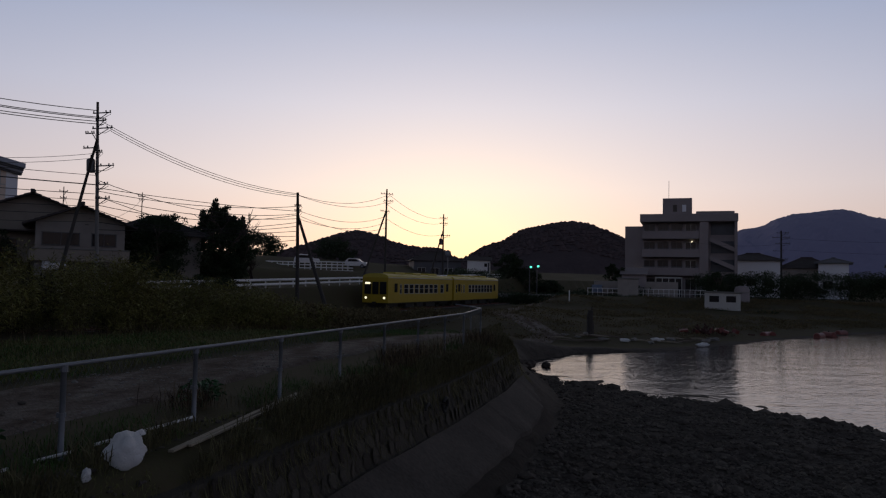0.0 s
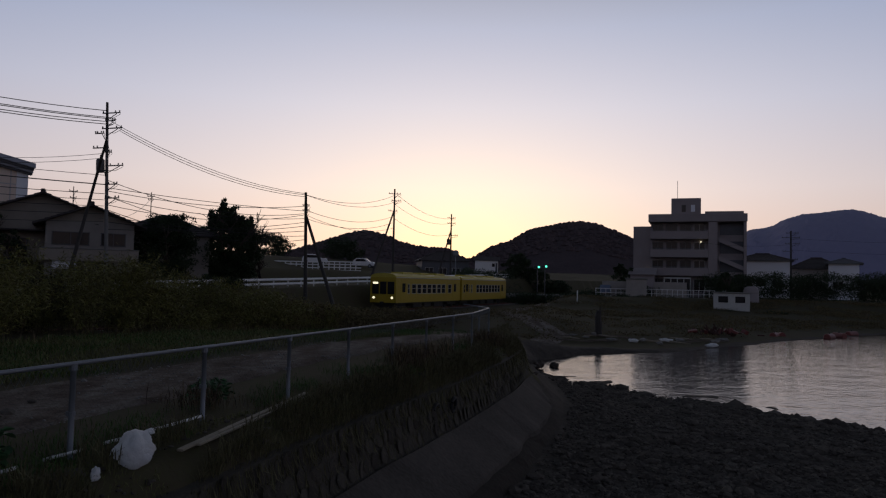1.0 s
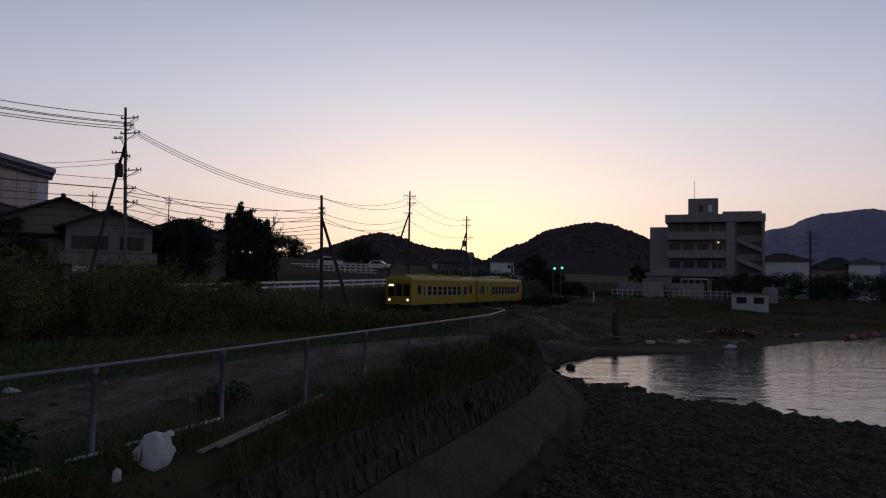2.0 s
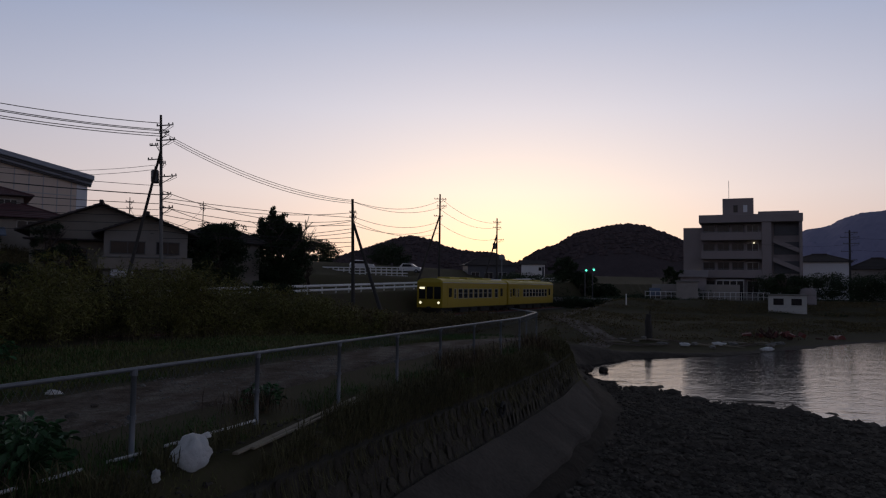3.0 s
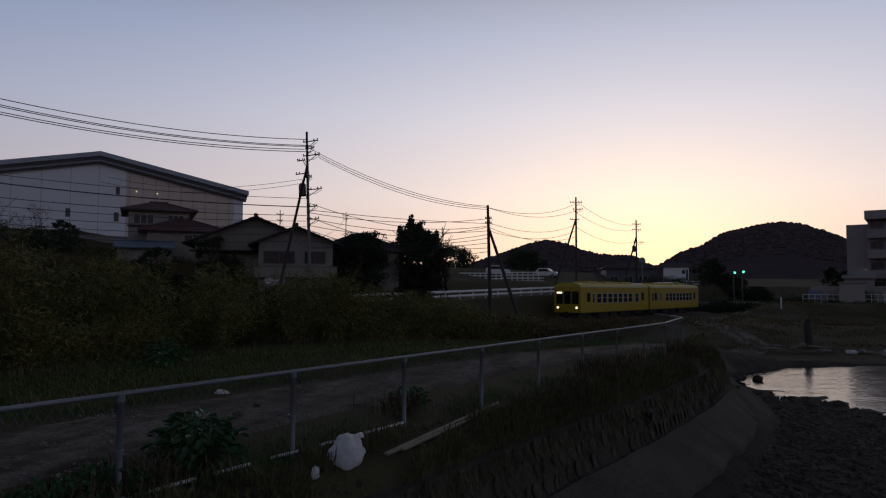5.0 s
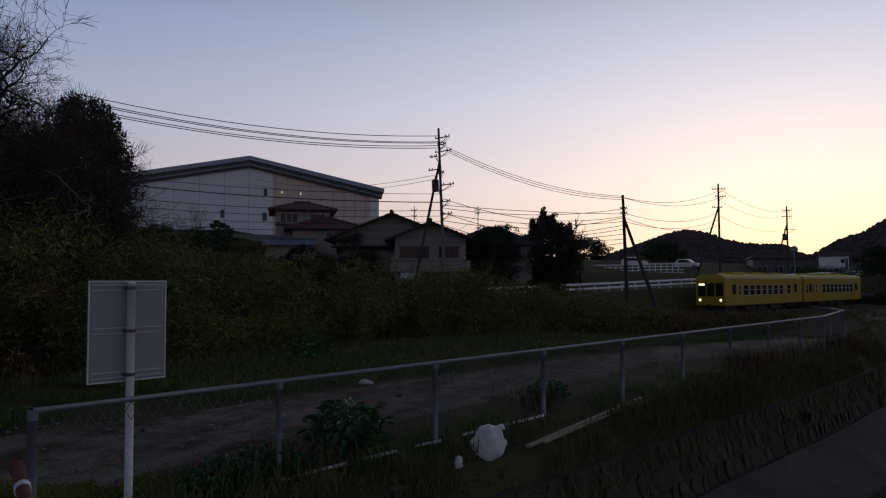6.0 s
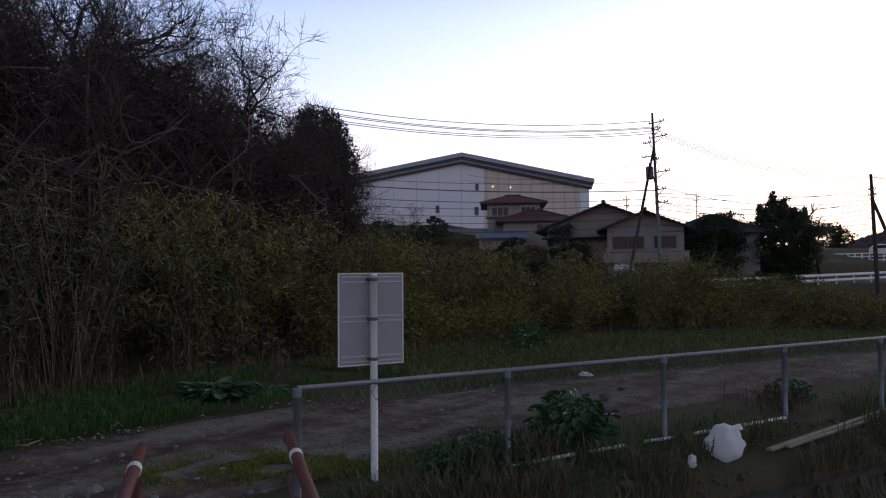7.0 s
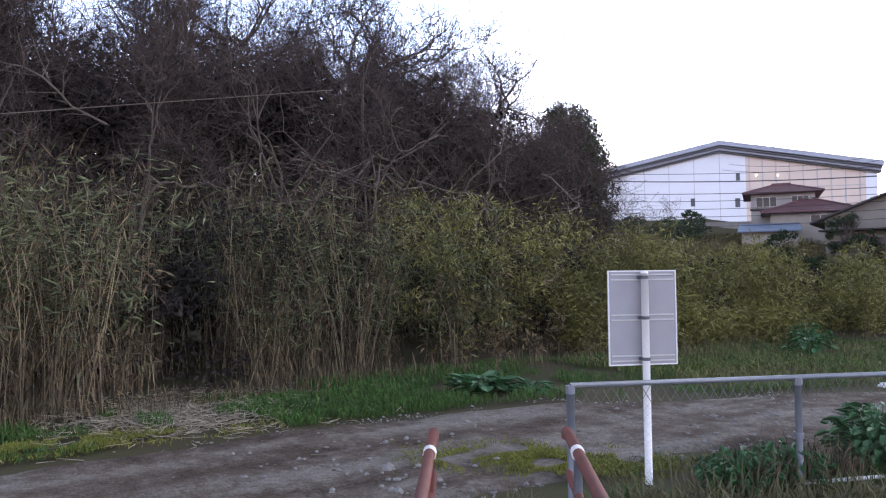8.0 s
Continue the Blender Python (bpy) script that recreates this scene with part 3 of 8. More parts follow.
# ---- hills on the skyline ----
def hill(name, profile, dist, depth, material, label, jag, seed, bearing0, trees=0):
    """A wooded ridge: profile gives (degrees of bearing, height in metres) seen at that distance."""
    prof = np.array(profile, float)
    n = 620
    bear = np.linspace(prof[0, 0], prof[-1, 0], n)
    crest = np.interp(bear, prof[:, 0], prof[:, 1])
    k = np.hanning(21)
    crest = np.convolve(np.pad(crest, 10, mode="edge"), k / k.sum(), "valid")
    ray_x, ray_y = np.sin(np.radians(bear)), np.cos(np.radians(bear))
    cell = dist * 0.0085
    g = Geo()
    rows = 34
    for j in range(rows + 1):
        t = j / rows
        d = dist + depth * (t - 1)
        hgt = np.sin(t * math.pi / 2) ** 0.9
        # tree crowns: rounded bumps of two sizes, with a few taller ones
        wx, wy = d * ray_x, d * ray_y * 0.35
        crowns = 1 - np.abs(value_noise(wx, wy, cell, seed)) * 1.3 + 0.6 * value_noise(wx, wy, cell * 0.42, seed + 3)
        tall = np.clip(value_noise(wx, wy, cell * 0.8, seed + 5) - 0.45, 0, 1) * 2.2
        z = -2 + (crest + 2) * hgt + (jag * (0.4 + 0.6 * t ** 12) * (crowns + tall - 0.8) if t > 0.02 else 0)
        for x_, y_, zz in zip(d * ray_x, d * ray_y, z):
            g.v.append((float(x_), float(y_), float(zz)))
    # the far side falls away
    for b in bear:
        g.v.append(((dist + depth) * math.sin(radians(b)), (dist + depth) * math.cos(radians(b)), -5.0))
    g.f = [(j * n + i, j * n + i + 1, (j + 1) * n + i + 1, (j + 1) * n + i) for j in range(rows + 1) for i in range(n - 1)]
    ob = solid(name, g, material, label, "hill", kind="structure")
    if not trees:
        return ob
    # rounded crowns over the slope and ragged ones on the crest
    rng = np.random.default_rng(seed)
    c = Geo()
    for i in range(trees):
        on_crest = i < trees // 5
        k = rng.uniform(0.03, 0.97) * (n - 1)
        j = rows * (rng.uniform(0.96, 1.0) if on_crest else rng.uniform(0.25, 0.98))
        base = Vector(g.v[int(round(j)) * n + int(k)])
        rad = dist * rng.uniform(0.0018, 0.0045) * (0.85 if on_crest else 1.0)
        tall_ = rad * rng.uniform(0.7, 1.35) if on_crest else rad * rng.uniform(0.5, 0.9)
        rim = []
        for level, wide in ((-0.6, 0.8), (0.15, 1.0), (0.7, 0.62)):
            for q in range(7):
                a_ = 2 * math.pi * (q + 0.5 * level) / 7
                w_ = rad * wide * rng.uniform(0.75, 1.15)
                rim.append((base.x + w_ * math.cos(a_), base.y + w_ * math.sin(a_), base.z + tall_ * (level + rng.uniform(-0.12, 0.12))))
        rim.append((base.x, base.y, base.z + tall_ * rng.uniform(0.9, 1.2)))
        c.add(rim, [(r * 7 + q, r * 7 + (q + 1) % 7, r * 7 + 7 + (q + 1) % 7, r * 7 + 7 + q) for r in range(2) for q in range(7)] + [(14 + q, 14 + (q + 1) % 7, 21) for q in range(7)])
    solid("hillside_trees", c, M_HILLTREE, "tree crowns covering the wooded hill", "trees", kind="stuff")
    return ob


def skyline(t_points, dist, crowns=0.0):
    """Ridge heights from bearing and slope, less the height of the crowns on top."""
    return [(b, 1.82 + (s - crowns) * dist) for b, s in t_points]


hill("backdrop_hill_1", skyline([(-22, 0.006), (-16, 0.012), (-13.3, 0.0174), (-11.2, 0.0324), (-9.4, 0.0427), (-7.7, 0.0515), (-5.9, 0.0635), (-4.3, 0.0698), (-2.7, 0.0642),
      (-1.3, 0.0543), (0.06, 0.0493), (2.4, 0.0477), (3.7, 0.0361), (5.1, 0.0246), (8, 0.004)], 520, 0.0045), 520, 220, M_HILL, "dark wooded hill against the afterglow", 1.2, 11, 0, 2600)
hill("backdrop_hill_2", skyline([(1.5, 0.010), (3.3, 0.028), (4.7, 0.0388), (6.0, 0.052), (7.8, 0.0629), (9.0, 0.0759), (11.4, 0.0858), (13.2, 0.0883), (14.5, 0.0852), (16.2, 0.0735),
      (18, 0.0589), (22, 0.029), (26, 0.008)], 640, 0.0065), 640, 260, M_HILL, "dark wooded hill with a ragged tree line", 1.5, 12, 0, 3400)
# this ridge has the distance haze in its material colour
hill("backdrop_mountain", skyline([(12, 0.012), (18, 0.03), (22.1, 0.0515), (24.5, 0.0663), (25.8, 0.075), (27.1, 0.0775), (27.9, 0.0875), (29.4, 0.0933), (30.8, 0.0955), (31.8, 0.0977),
      (32.8, 0.0964), (33.8, 0.0883), (35, 0.084), (38, 0.07), (44, 0.05), (56, 0.02), (66, 0.01)], 3400), 3400, 900, M_MOUNTAIN, "far mountain, blue haze put into its colour", 9.0, 13, 0)
hill("backdrop_woods", skyline([(-170, 0.02), (-140, 0.05), (-100, 0.05), (-75, 0.03), (-55, 0.02), (-30, 0.012), (-10, 0.01)], 420), 420, 60, M_HILL, "far dark woods along the skyline", 1.2, 14, 0)
hill("backdrop_woods_east", skyline([(15, 0.008), (40, 0.014), (80, 0.012), (130, 0.02), (190, 0.02)], 420), 420, 60, M_HILL, "far dark woods along the skyline", 1.2, 15, 0)

# ---- bank: battered masonry wall and concrete apron ----
FENCE_P, FENCE_D, FENCE_N = np.array((-3.34, 7.12)), np.array((0.359, 0.933)), np.array((0.933, -0.359))


def along(s, q=0.0):
    p = FENCE_P + s * FENCE_D + q * FENCE_N
    return float(p[0]), float(p[1])


def bank_line(offset, step, start, end):
    """Points along the bank, offset to the pond's side, with the tangent."""
    seg = np.hypot(*np.diff(BANK, axis=0).T)
    cum = np.concatenate([[0], np.cumsum(seg)])
    out = []
    for t in np.arange(start, end, step):
        x, y = np.interp(t, cum, BANK[:, 0]), np.interp(t, cum, BANK[:, 1])
        x2, y2 = np.interp(t + 0.3, cum, BANK[:, 0]), np.interp(t + 0.3, cum, BANK[:, 1])
        d = np.array((x2 - x, y2 - y))
        d /= np.hypot(*d)
        out.append((x + offset * d[1], y - offset * d[0], d))
    return out


BANK_START = float(np.hypot(*np.diff(BANK[:2], axis=0).T).sum())
wall = Geo()
line = bank_line(0.0, 0.8, BANK_START - 2, BANK_START + 44)
prof = [(-0.02, -0.24), (0.13, -0.27), (0.38, -1.0), (0.40, -1.16), (-0.1, -1.16)]
for i, (x, y, d) in enumerate(line):
    base = float(ground_z(np.array([x - 0.4 * d[1]]), np.array([y + 0.4 * d[0]]), False)[0])
    drop = 1.0 if y < 20 else max(0.35, 1.0 - (y - 20) * 0.04)
    for o, z in prof:
        wall.v.append((x + o * d[1], y - o * d[0], base + z * drop))
n = len(prof)
wall.f = [(i * n + k, i * n + k + 1, (i + 1) * n + k + 1, (i + 1) * n + k) for i in range(len(line) - 1) for k in range(n - 1)]
bank_wall = solid("wall_bank", wall, M_MASONRY, "old dark masonry retaining wall along the pond bank", "wall", kind="structure")

line = bank_line(0.0, 0.4, BANK_START - 2, BANK_START + 36)
apron, toe_slab = Geo(), Geo()
for i, (x, y, d) in enumerate(line):
    width = 1.15 - 0.65 * float(smooth_step(18, 30, y))
    top = -1.0 - 0.6 * float(smooth_step(20, 32, y))
    edge_ = 0.46 + width * (0.70 + 0.05 * float(value_noise(x, y, 0.9, 17)) + 0.04 * float(value_noise(x, y, 0.3, 18)))
    mid_z = top + 0.04 + (-1.95 - top) * 0.68
    for o, z in ((0.39, top - 0.02), (0.46, top + 0.04), (edge_, mid_z), (edge_ + 0.03, mid_z - 0.10)):
        apron.v.append((x + o * d[1], y - o * d[0], z + 0.02 * float(value_noise(x, y, 1.0, 8))))
    for o, z in ((edge_ - 0.05, mid_z - 0.05), (edge_ + 0.12 * width, mid_z - 0.12), (0.46 + width, -1.95), (0.5 + width, -2.3)):
        toe_slab.v.append((x + o * d[1], y - o * d[0], z + 0.03 * float(value_noise(x + o, y, 0.7, 9))))
for g in (apron, toe_slab):
    g.f = [(i * 4 + k, i * 4 + k + 1, (i + 1) * 4 + k + 1, (i + 1) * 4 + k) for i in range(len(line) - 1) for k in range(3)]
apron_ob = solid("pond_apron", apron, M_APRON, "sloping concrete apron at the foot of the bank wall", "apron", kind="structure", smooth=False)
part("toe_slab", toe_slab, M_TOE, apron_ob, "lower slab dark with dried mud")


# ---- chain-link fence ----
FENCE_H = 0.93
fence = thing("fence", "galvanised chain-link fence with pipe rail beside the farm track", "fence")
POSTS = [along(s) for s in (-4, -2, 0, 2, 4, 6, 8, 10, 12, 13.7)] + [(2.5, 24.2), (2.45, 27.4)]


def post_ground(p):
    return min(0.02, gz(*p))


for i, (x, y) in enumerate(POSTS):
    zb = post_ground((x, y))
    zt = FENCE_H - (0.0 if i < 10 else 0.02)
    g = Geo().tube([(x, y, zb - 0.2), (x, y, zt - 0.01)], 0.028 if i else 0.033, 10)
    p = part("post", g, M_GALV, fence, smooth=True)
    g = Geo().tube([(x, y, zt - 0.50), (x, y, zt - 0.46)], 0.037, 10).box(x - 0.05, x - 0.02, y - 0.012, y + 0.012, zt - 0.505, zt - 0.455)
    part("clamp", g, M_GALV, p)
    g = Geo().tube([(x, y, zt - 0.06), (x, y, zt + 0.005)], 0.038, 10)
    part("cap", g, M_GALV, p)
rail = Geo()
tops = [(x, y, FENCE_H + 0.005) for x, y in POSTS]
tops[-1] = (1.9, 28.0, FENCE_H + 0.005)
rail.tube(tops, 0.0215, 10)
part("top_rail", rail, M_GALV, fence, smooth=True)
for s0, s1 in ((-2.0, -1.25), (-1.05, -0.6), (-0.32, 0.12), (0.4, 1.95)):
    a, b = along(s0, 0.03), along(s1, 0.03)
    part("bottom_rail", Geo().tube([(*a, gz(*a) + 0.065), (*b, gz(*b) + 0.065)], 0.017, 8), M_WHITE, fence, "white bottom pipe half hidden in weeds")
for (a, b) in zip(POSTS[:-1], POSTS[1:]):
    a2, b2 = Vector((*a, 0)), Vector((*b, 0))
    length = (b2 - a2).length
    d = (b2 - a2) / length
    h = FENCE_H - 0.06
    pitch = 0.075
    p0, p1 = [], []
    for c in np.arange(-h, length, pitch):
        for flip in (False, True):
            u0, w0, u1, w1 = c, 0.0, c + h, h
            if u0 < 0:
                w0 -= u0
                u0 = 0.0
            if u1 > length:
                w1 -= u1 - length
                u1 = length
            if w1 - w0 < 0.02:
                continue
            if flip:
                w0, w1 = h - w0, h - w1
            off = 0.0015 if flip else -0.0015
            for lst, u, ww in ((p0, u0, w0), (p1, u1, w1)):
                lst.append((a[0] + d.x * u - d.y * off, a[1] + d.y * u + d.x * off, 0.05 + ww))
    r = np.full(len(p0), 0.0006)
    part("mesh_panel", Geo().rods(p0, p1, r, r, 3), M_WIRE, fence, "thin chain-link mesh")
    # the mesh is folded double below the rail
    p0, p1 = [], []
    for c in np.arange(0, length - 0.02, 0.085):
        for u0, u1, w0, w1 in ((c, c + 0.0425, h, h - 0.07), (c + 0.0425, c + 0.085, h - 0.07, h), (c, c + 0.0425, h - 0.14, h - 0.07), (c + 0.0425, c + 0.085, h - 0.07, h - 0.14)):
            for lst, u, ww in ((p0, u0, w0), (p1, min(u1, length), w1)):
                lst.append((a[0] + d.x * u + d.y * 0.006, a[1] + d.y * u - d.x * 0.006, 0.05 + ww))
    r = np.full(len(p0), 0.0028)
    part("mesh_fold", Geo().rods(p0, p1, r, r, 4), M_WIRE, fence, "doubled chain-link mesh under the rail")

# ---- road sign, seen from behind ----
sign = thing("road_sign", "back of a rectangular road sign on a white post", "sign", pose(-4.80, 4.26, 0, 0, 0, 68.5))
part("post", Geo().tube([(0, 0, -0.3), (0, 0, 1.83)], 0.033, 14), M_WHITE, sign, "white-painted steel post with scuffs", smooth=True)
part("post_cap", Geo().tube([(0, 0, 1.825), (0, 0, 1.845)], [0.035, 0.026], 14), M_WHITE, sign)
board = part("board", Geo().box(-0.31, 0.31, 0.055, 0.060, 1.03, 1.845, 0.002), M_SIGN, sign, "plain grey aluminium back of the board")
edge = Geo()
for x0, x1, z0, z1 in ((-0.315, -0.305, 1.025, 1.85), (0.305, 0.315, 1.025, 1.85), (-0.305, 0.305, 1.84, 1.85), (-0.305, 0.305, 1.025, 1.035)):
    edge.box(x0, x1, 0.048, 0.066, z0, z1, 0.002)
part("board_edge", edge, M_WHITE, board)
for z in (1.085, 1.44, 1.79):
    g = Geo().box(-0.29, 0.29, 0.045, 0.0545, z - 0.028, z - 0.016, 0.002).box(-0.29, 0.29, 0.045, 0.0545, z + 0.016, z + 0.028, 0.002)
    rib = part("rib", g, M_SASH, board, "pale stiffening rail")
    clampg = Geo().tube([(0, 0, z - 0.014), (0, 0, z + 0.014)], 0.037, 12).box(-0.05, 0.05, 0.02, 0.046, z - 0.014, z + 0.014, 0.002)
    part("bracket", clampg, M_SOFFIT, sign, "dark clamp round the post")

# ---- walkway with red pipe rails, on which the camera stands ----
WALK_D, WALK_N = Vector((-0.846, 0.533, 0)), Vector((0.533, 0.846, 0))
mw = Matrix.Translation((-4.3, 2.38, 0)) @ Matrix(((WALK_D.x, WALK_N.x, 0, 0), (WALK_D.y, WALK_N.y, 0, 0), (0, 0, 1, 0), (0, 0, 0, 1)))
walkway = thing("footbridge", "narrow concrete footbridge with rusty red pipe handrails", "footbridge", mw)
part("deck", Geo().box(-8.5, -0.5, -0.62, 0.62, -0.12, 0.10, 0.02), M_CONCRETE, walkway)
for x in (-8.2, -4.6, -1.4):
    part("pier", Geo().box(x - 0.15, x + 0.15, -0.45, 0.45, -3.2, -0.13, 0.02), M_CONCRETE, walkway)
for side in (-1, 1):
    y = side * 0.45
    end = 0.02 if side < 0 else 0.05
    rail_z = 0.765
    p = part("handrail", Geo().tube([(-2.2, y, rail_z - 0.10), (-1.0, y, rail_z - 0.05), (end, y, rail_z)], 0.035, 12), M_RUST, walkway, "rusty red pipe", smooth=True)
    part("rail_end", Geo().tube([(end, y, rail_z), (end + 0.03, y, rail_z - 0.012), (end + 0.045, y, rail_z - 0.05)], [0.035, 0.035, 0.033], 12), M_RUST, p, smooth=True)
    part("middle_rail", Geo().tube([(-2.2, y, 0.40), (end - 0.05, y, 0.50)], 0.028, 12), M_RUST, walkway, smooth=True)
    for x in (-0.42, -1.9):
        part("post", Geo().tube([(x, y, 0.05), (x, y, rail_z - 0.06)], 0.026, 10), M_GALV if side > 0 else M_RUST, walkway, smooth=True)
        part("clamp", Geo().tube([(x - 0.03, y, rail_z - 0.030), (x + 0.03, y, rail_z - 0.022)], 0.042, 12), M_WHITE, walkway, "pale pipe clamp")

# ---- sack, litter, boards ----
def lump(name, x, y, size, material, label, category, seed, squash=(1, 1, 1), folds=0.12, lift=0.0):
    bm = bmesh.new()
    bmesh.ops.create_icosphere(bm, subdivisions=4, radius=1.0)
    for v in bm.verts:
        p = v.co.copy()
        k = 1 + folds * noise.noise(p * 1.6 + Vector((seed, 0, 0))) + 0.5 * folds * abs(noise.noise(p * 4.0 + Vector((0, seed, 0))))
        k -= 0.35 * folds * max(0.0, noise.noise(p * 2.7 + Vector((0, 0, seed))))
        v.co = Vector((p.x * squash[0], p.y * squash[1], p.z * squash[2])) * k * size
        if v.co.z < -0.8 * size * squash[2]:
            v.co.z = -0.8 * size * squash[2] + 0.2 * (v.co.z + 0.8 * size * squash[2])
    me = bpy.data.meshes.new(name)
    bm.to_mesh(me)
    bm.free()
    me.materials.append(material)
    me.shade_smooth()
    ob = new(name, me)
    ob.matrix_world = pose(x, y, gz(x, y) + 0.78 * size * squash[2] + lift, 0, 0, seed * 40)
    return tagged(ob, label, category)


sack = lump("plastic_sack", -2.66, 6.95, 0.172, M_BAG, "full white plastic rubbish sack lying on the bank", "sack", 3, (1.16, 0.92, 0.92), 0.3)
sack.matrix_world = pose(-2.66, 6.95, gz(-2.66, 6.95) + 0.145, 0, -22, 70)
tie = Geo().tube([(0.15, -0.01, 0.06), (0.19, -0.02, 0.085), (0.215, -0.035, 0.075), (0.235, -0.06, 0.045)], [0.05, 0.022, 0.035, 0.01], 8)
part("tied_neck", tie, M_BAG, sack, "knotted neck of the sack")
lump("litter", -2.78, 6.42, 0.052, M_BAG, "small crumpled white litter on the bank", "litter", 7, (1.0, 0.7, 1.1), 0.5)
lump("litter", -6.35, 10.9, 0.085, M_BAG, "crumpled white paper on the gravel track", "litter", 9, (1.4, 0.7, 0.45), 0.5, 0.04)
lump("litter", -3.05, 6.25, 0.05, M_STONE, "pale stone at the fence foot", "stone", 11, (1.0, 0.7, 0.7), 0.3)
lump("stone", -3.42, 6.98, 0.055, M_STONE, "fist-sized stone beside a fence post", "stone", 5, (1.0, 0.9, 0.8), 0.3)
plank = thing("plank", "bleached wooden planks lying along the bank", "plank")
for (x0, y0), (x1, y1), wdt, z in (((-2.36, 7.35), (-1.66, 11.0), 0.034, 0.03), ((-2.25, 7.6), (-1.59, 10.8), 0.022, 0.04)):
    a, b = Vector((x0, y0, gz(x0, y0) + z)), Vector((x1, y1, gz(x1, y1) + z))
    over_g = max(gz(*a.lerp(b, t).xy) - a.lerp(b, t).z for t in np.linspace(0, 1, 30)) + 0.02
    a.z, b.z = a.z + over_g, b.z + over_g
    d = (b - a).normalized()
    m = Matrix.Translation(a) @ d.to_track_quat("Y", "Z").to_matrix().to_4x4()
    part("board", Geo().box(-wdt, wdt, 0, (b - a).length, -0.012, 0.014, 0.004, m), M_WOOD, plank)
for x, y, z, r in ((-0.35, 13.3, -0.62, 0.17), (0.02, 14.0, -0.58, 0.13), (-0.85, 12.2, -0.66, 0.12)):
    d = Vector((0.933, -0.359, -0.1)).normalized()
    c = Vector((x + 0.75, y - 0.1, z))
    a = Vector((0.359, 0.933, 0))
    b = d.cross(a)
    g = Geo()
    pts = [c + r * (math.cos(t) * a + math.sin(t) * b) for t in np.linspace(0, 2 * math.pi, 25)[:-1]]
    g.tube(pts + [pts[0]], 0.035, 8, caps=False)
    solid("drain_ring", g, M_DARK, "old dark rubber ring hanging on the bank wall", "ring", group="rings on the bank wall")


# ---- utility poles ----
def utility_pole(x, y, z, top, label, arms, material=M_POLE, r=0.15, brace=None, turn=0.0, box=False, lean=0.0):
    """A pole with cross-arms: arms are (height below top, half length, side shift)."""
    ob = thing("utility_pole", label, "utility pole", pose(x, y, z, 0, lean, turn), group="utility poles")
    h = top - z
    part("pole", Geo().tube([(0, 0, -0.5), (0, 0, h * 0.5), (0, 0, h)], [r, r * 0.8, r * 0.6], 12), material, ob, smooth=True)
    for down, half_len, shift in arms:
        zz = h - down
        arm = part("cross_arm", Geo().box(shift - half_len, shift + half_len, -0.16, -0.08, zz - 0.035, zz + 0.035, 0.01), M_INSUL, ob)
        for k in ((-0.92, -0.45, 0.45, 0.92) if r > 0.1 else (-0.9, 0.9)):
            xx = shift + k * half_len
            part("insulator", Geo().tube([(xx, -0.12, zz + 0.05), (xx, -0.12, zz + 0.08), (xx, -0.12, zz + 0.11), (xx, -0.12, zz + 0.15)], [0.03, 0.055, 0.03, 0.045], 8), M_INSUL, arm)
        if r > 0.1:
            # slack jumper wire from the arm's end back to the pole
            xe = shift + half_len * 0.92
            part("jumper_wire", Geo().tube([(xe, -0.12, zz + 0.1), (xe * 0.95 + 0.12, -0.16, zz - 0.12), (xe * 0.6, -0.18, zz - 0.34), (0.05, -0.12, zz - 0.28)], 0.016, 5), M_CABLE, arm)
        part("arm_brace", Geo().tube([(shift + 0.6 * half_len, -0.12, zz - 0.05), (0, -0.1, zz - 0.5)], 0.025, 6), M_INSUL, arm)
    if box:
        t = part("transformer", Geo().tube([(-0.38, -0.1, h - 4.6), (-0.38, -0.1, h - 4.5), (-0.38, -0.1, h - 3.8), (-0.38, -0.1, h - 3.7)], [0.22, 0.26, 0.26, 0.18], 12), M_INSUL, ob, "grey transformer can")
        part("bushing", Geo().tube([(-0.38, -0.1, h - 3.7), (-0.38, -0.1, h - 3.45)], [0.05, 0.03], 8), M_INSUL, t)
    if brace:
        (bx, by, bz), bh = brace
        m = ob.matrix_world.inverted()
        part("brace_pole", Geo().tube([m @ Vector((bx, by, bz - 0.4)), (0.0, -0.05, bh - z)], [r * 0.95, r * 0.6], 10), M_POLE, ob, "dark leaning brace pole", smooth=True)
    return ob


utility_pole(-19.97, 46.35, 1.6, 13.0, "tall concrete utility pole with many cross-arms and a leaning brace", [(0.75, 0.62, 0.38), (1.25, 0.35, 0.3), (1.75, 0.7, 0.42), (2.05, 0.3, -0.45), (3.0, 0.55, -0.35), (3.3, 0.3, 0.1), (4.2, 0.62, 0.6), (4.5, 0.35, -0.3), (5.4, 0.42, 0.4), (6.3, 0.5, 0.45)],
             M_POLEC, 0.13, ((-21.2, 43.6, 1.2), 10.5), -10, True, -2.2)
utility_pole(-8.80, 56.9, -0.4, 8.7, "dark wooden utility pole with a leaning brace beside the railway", [(1.1, 0.25, 0.0), (1.5, 0.25, 0.0)], M_POLE, 0.17, ((-5.6, 51.8, -0.9), 6.9), 15, False, -1.4)
utility_pole(-2.75, 82.2, 1.4, 12.45, "utility pole with cross-arms near the far road", [(0.6, 0.7, 0), (1.4, 0.55, 0.2), (2.6, 0.5, -0.2)], M_POLE, 0.15, ((-5.4, 80.2, 1.6), 10.0), 10)
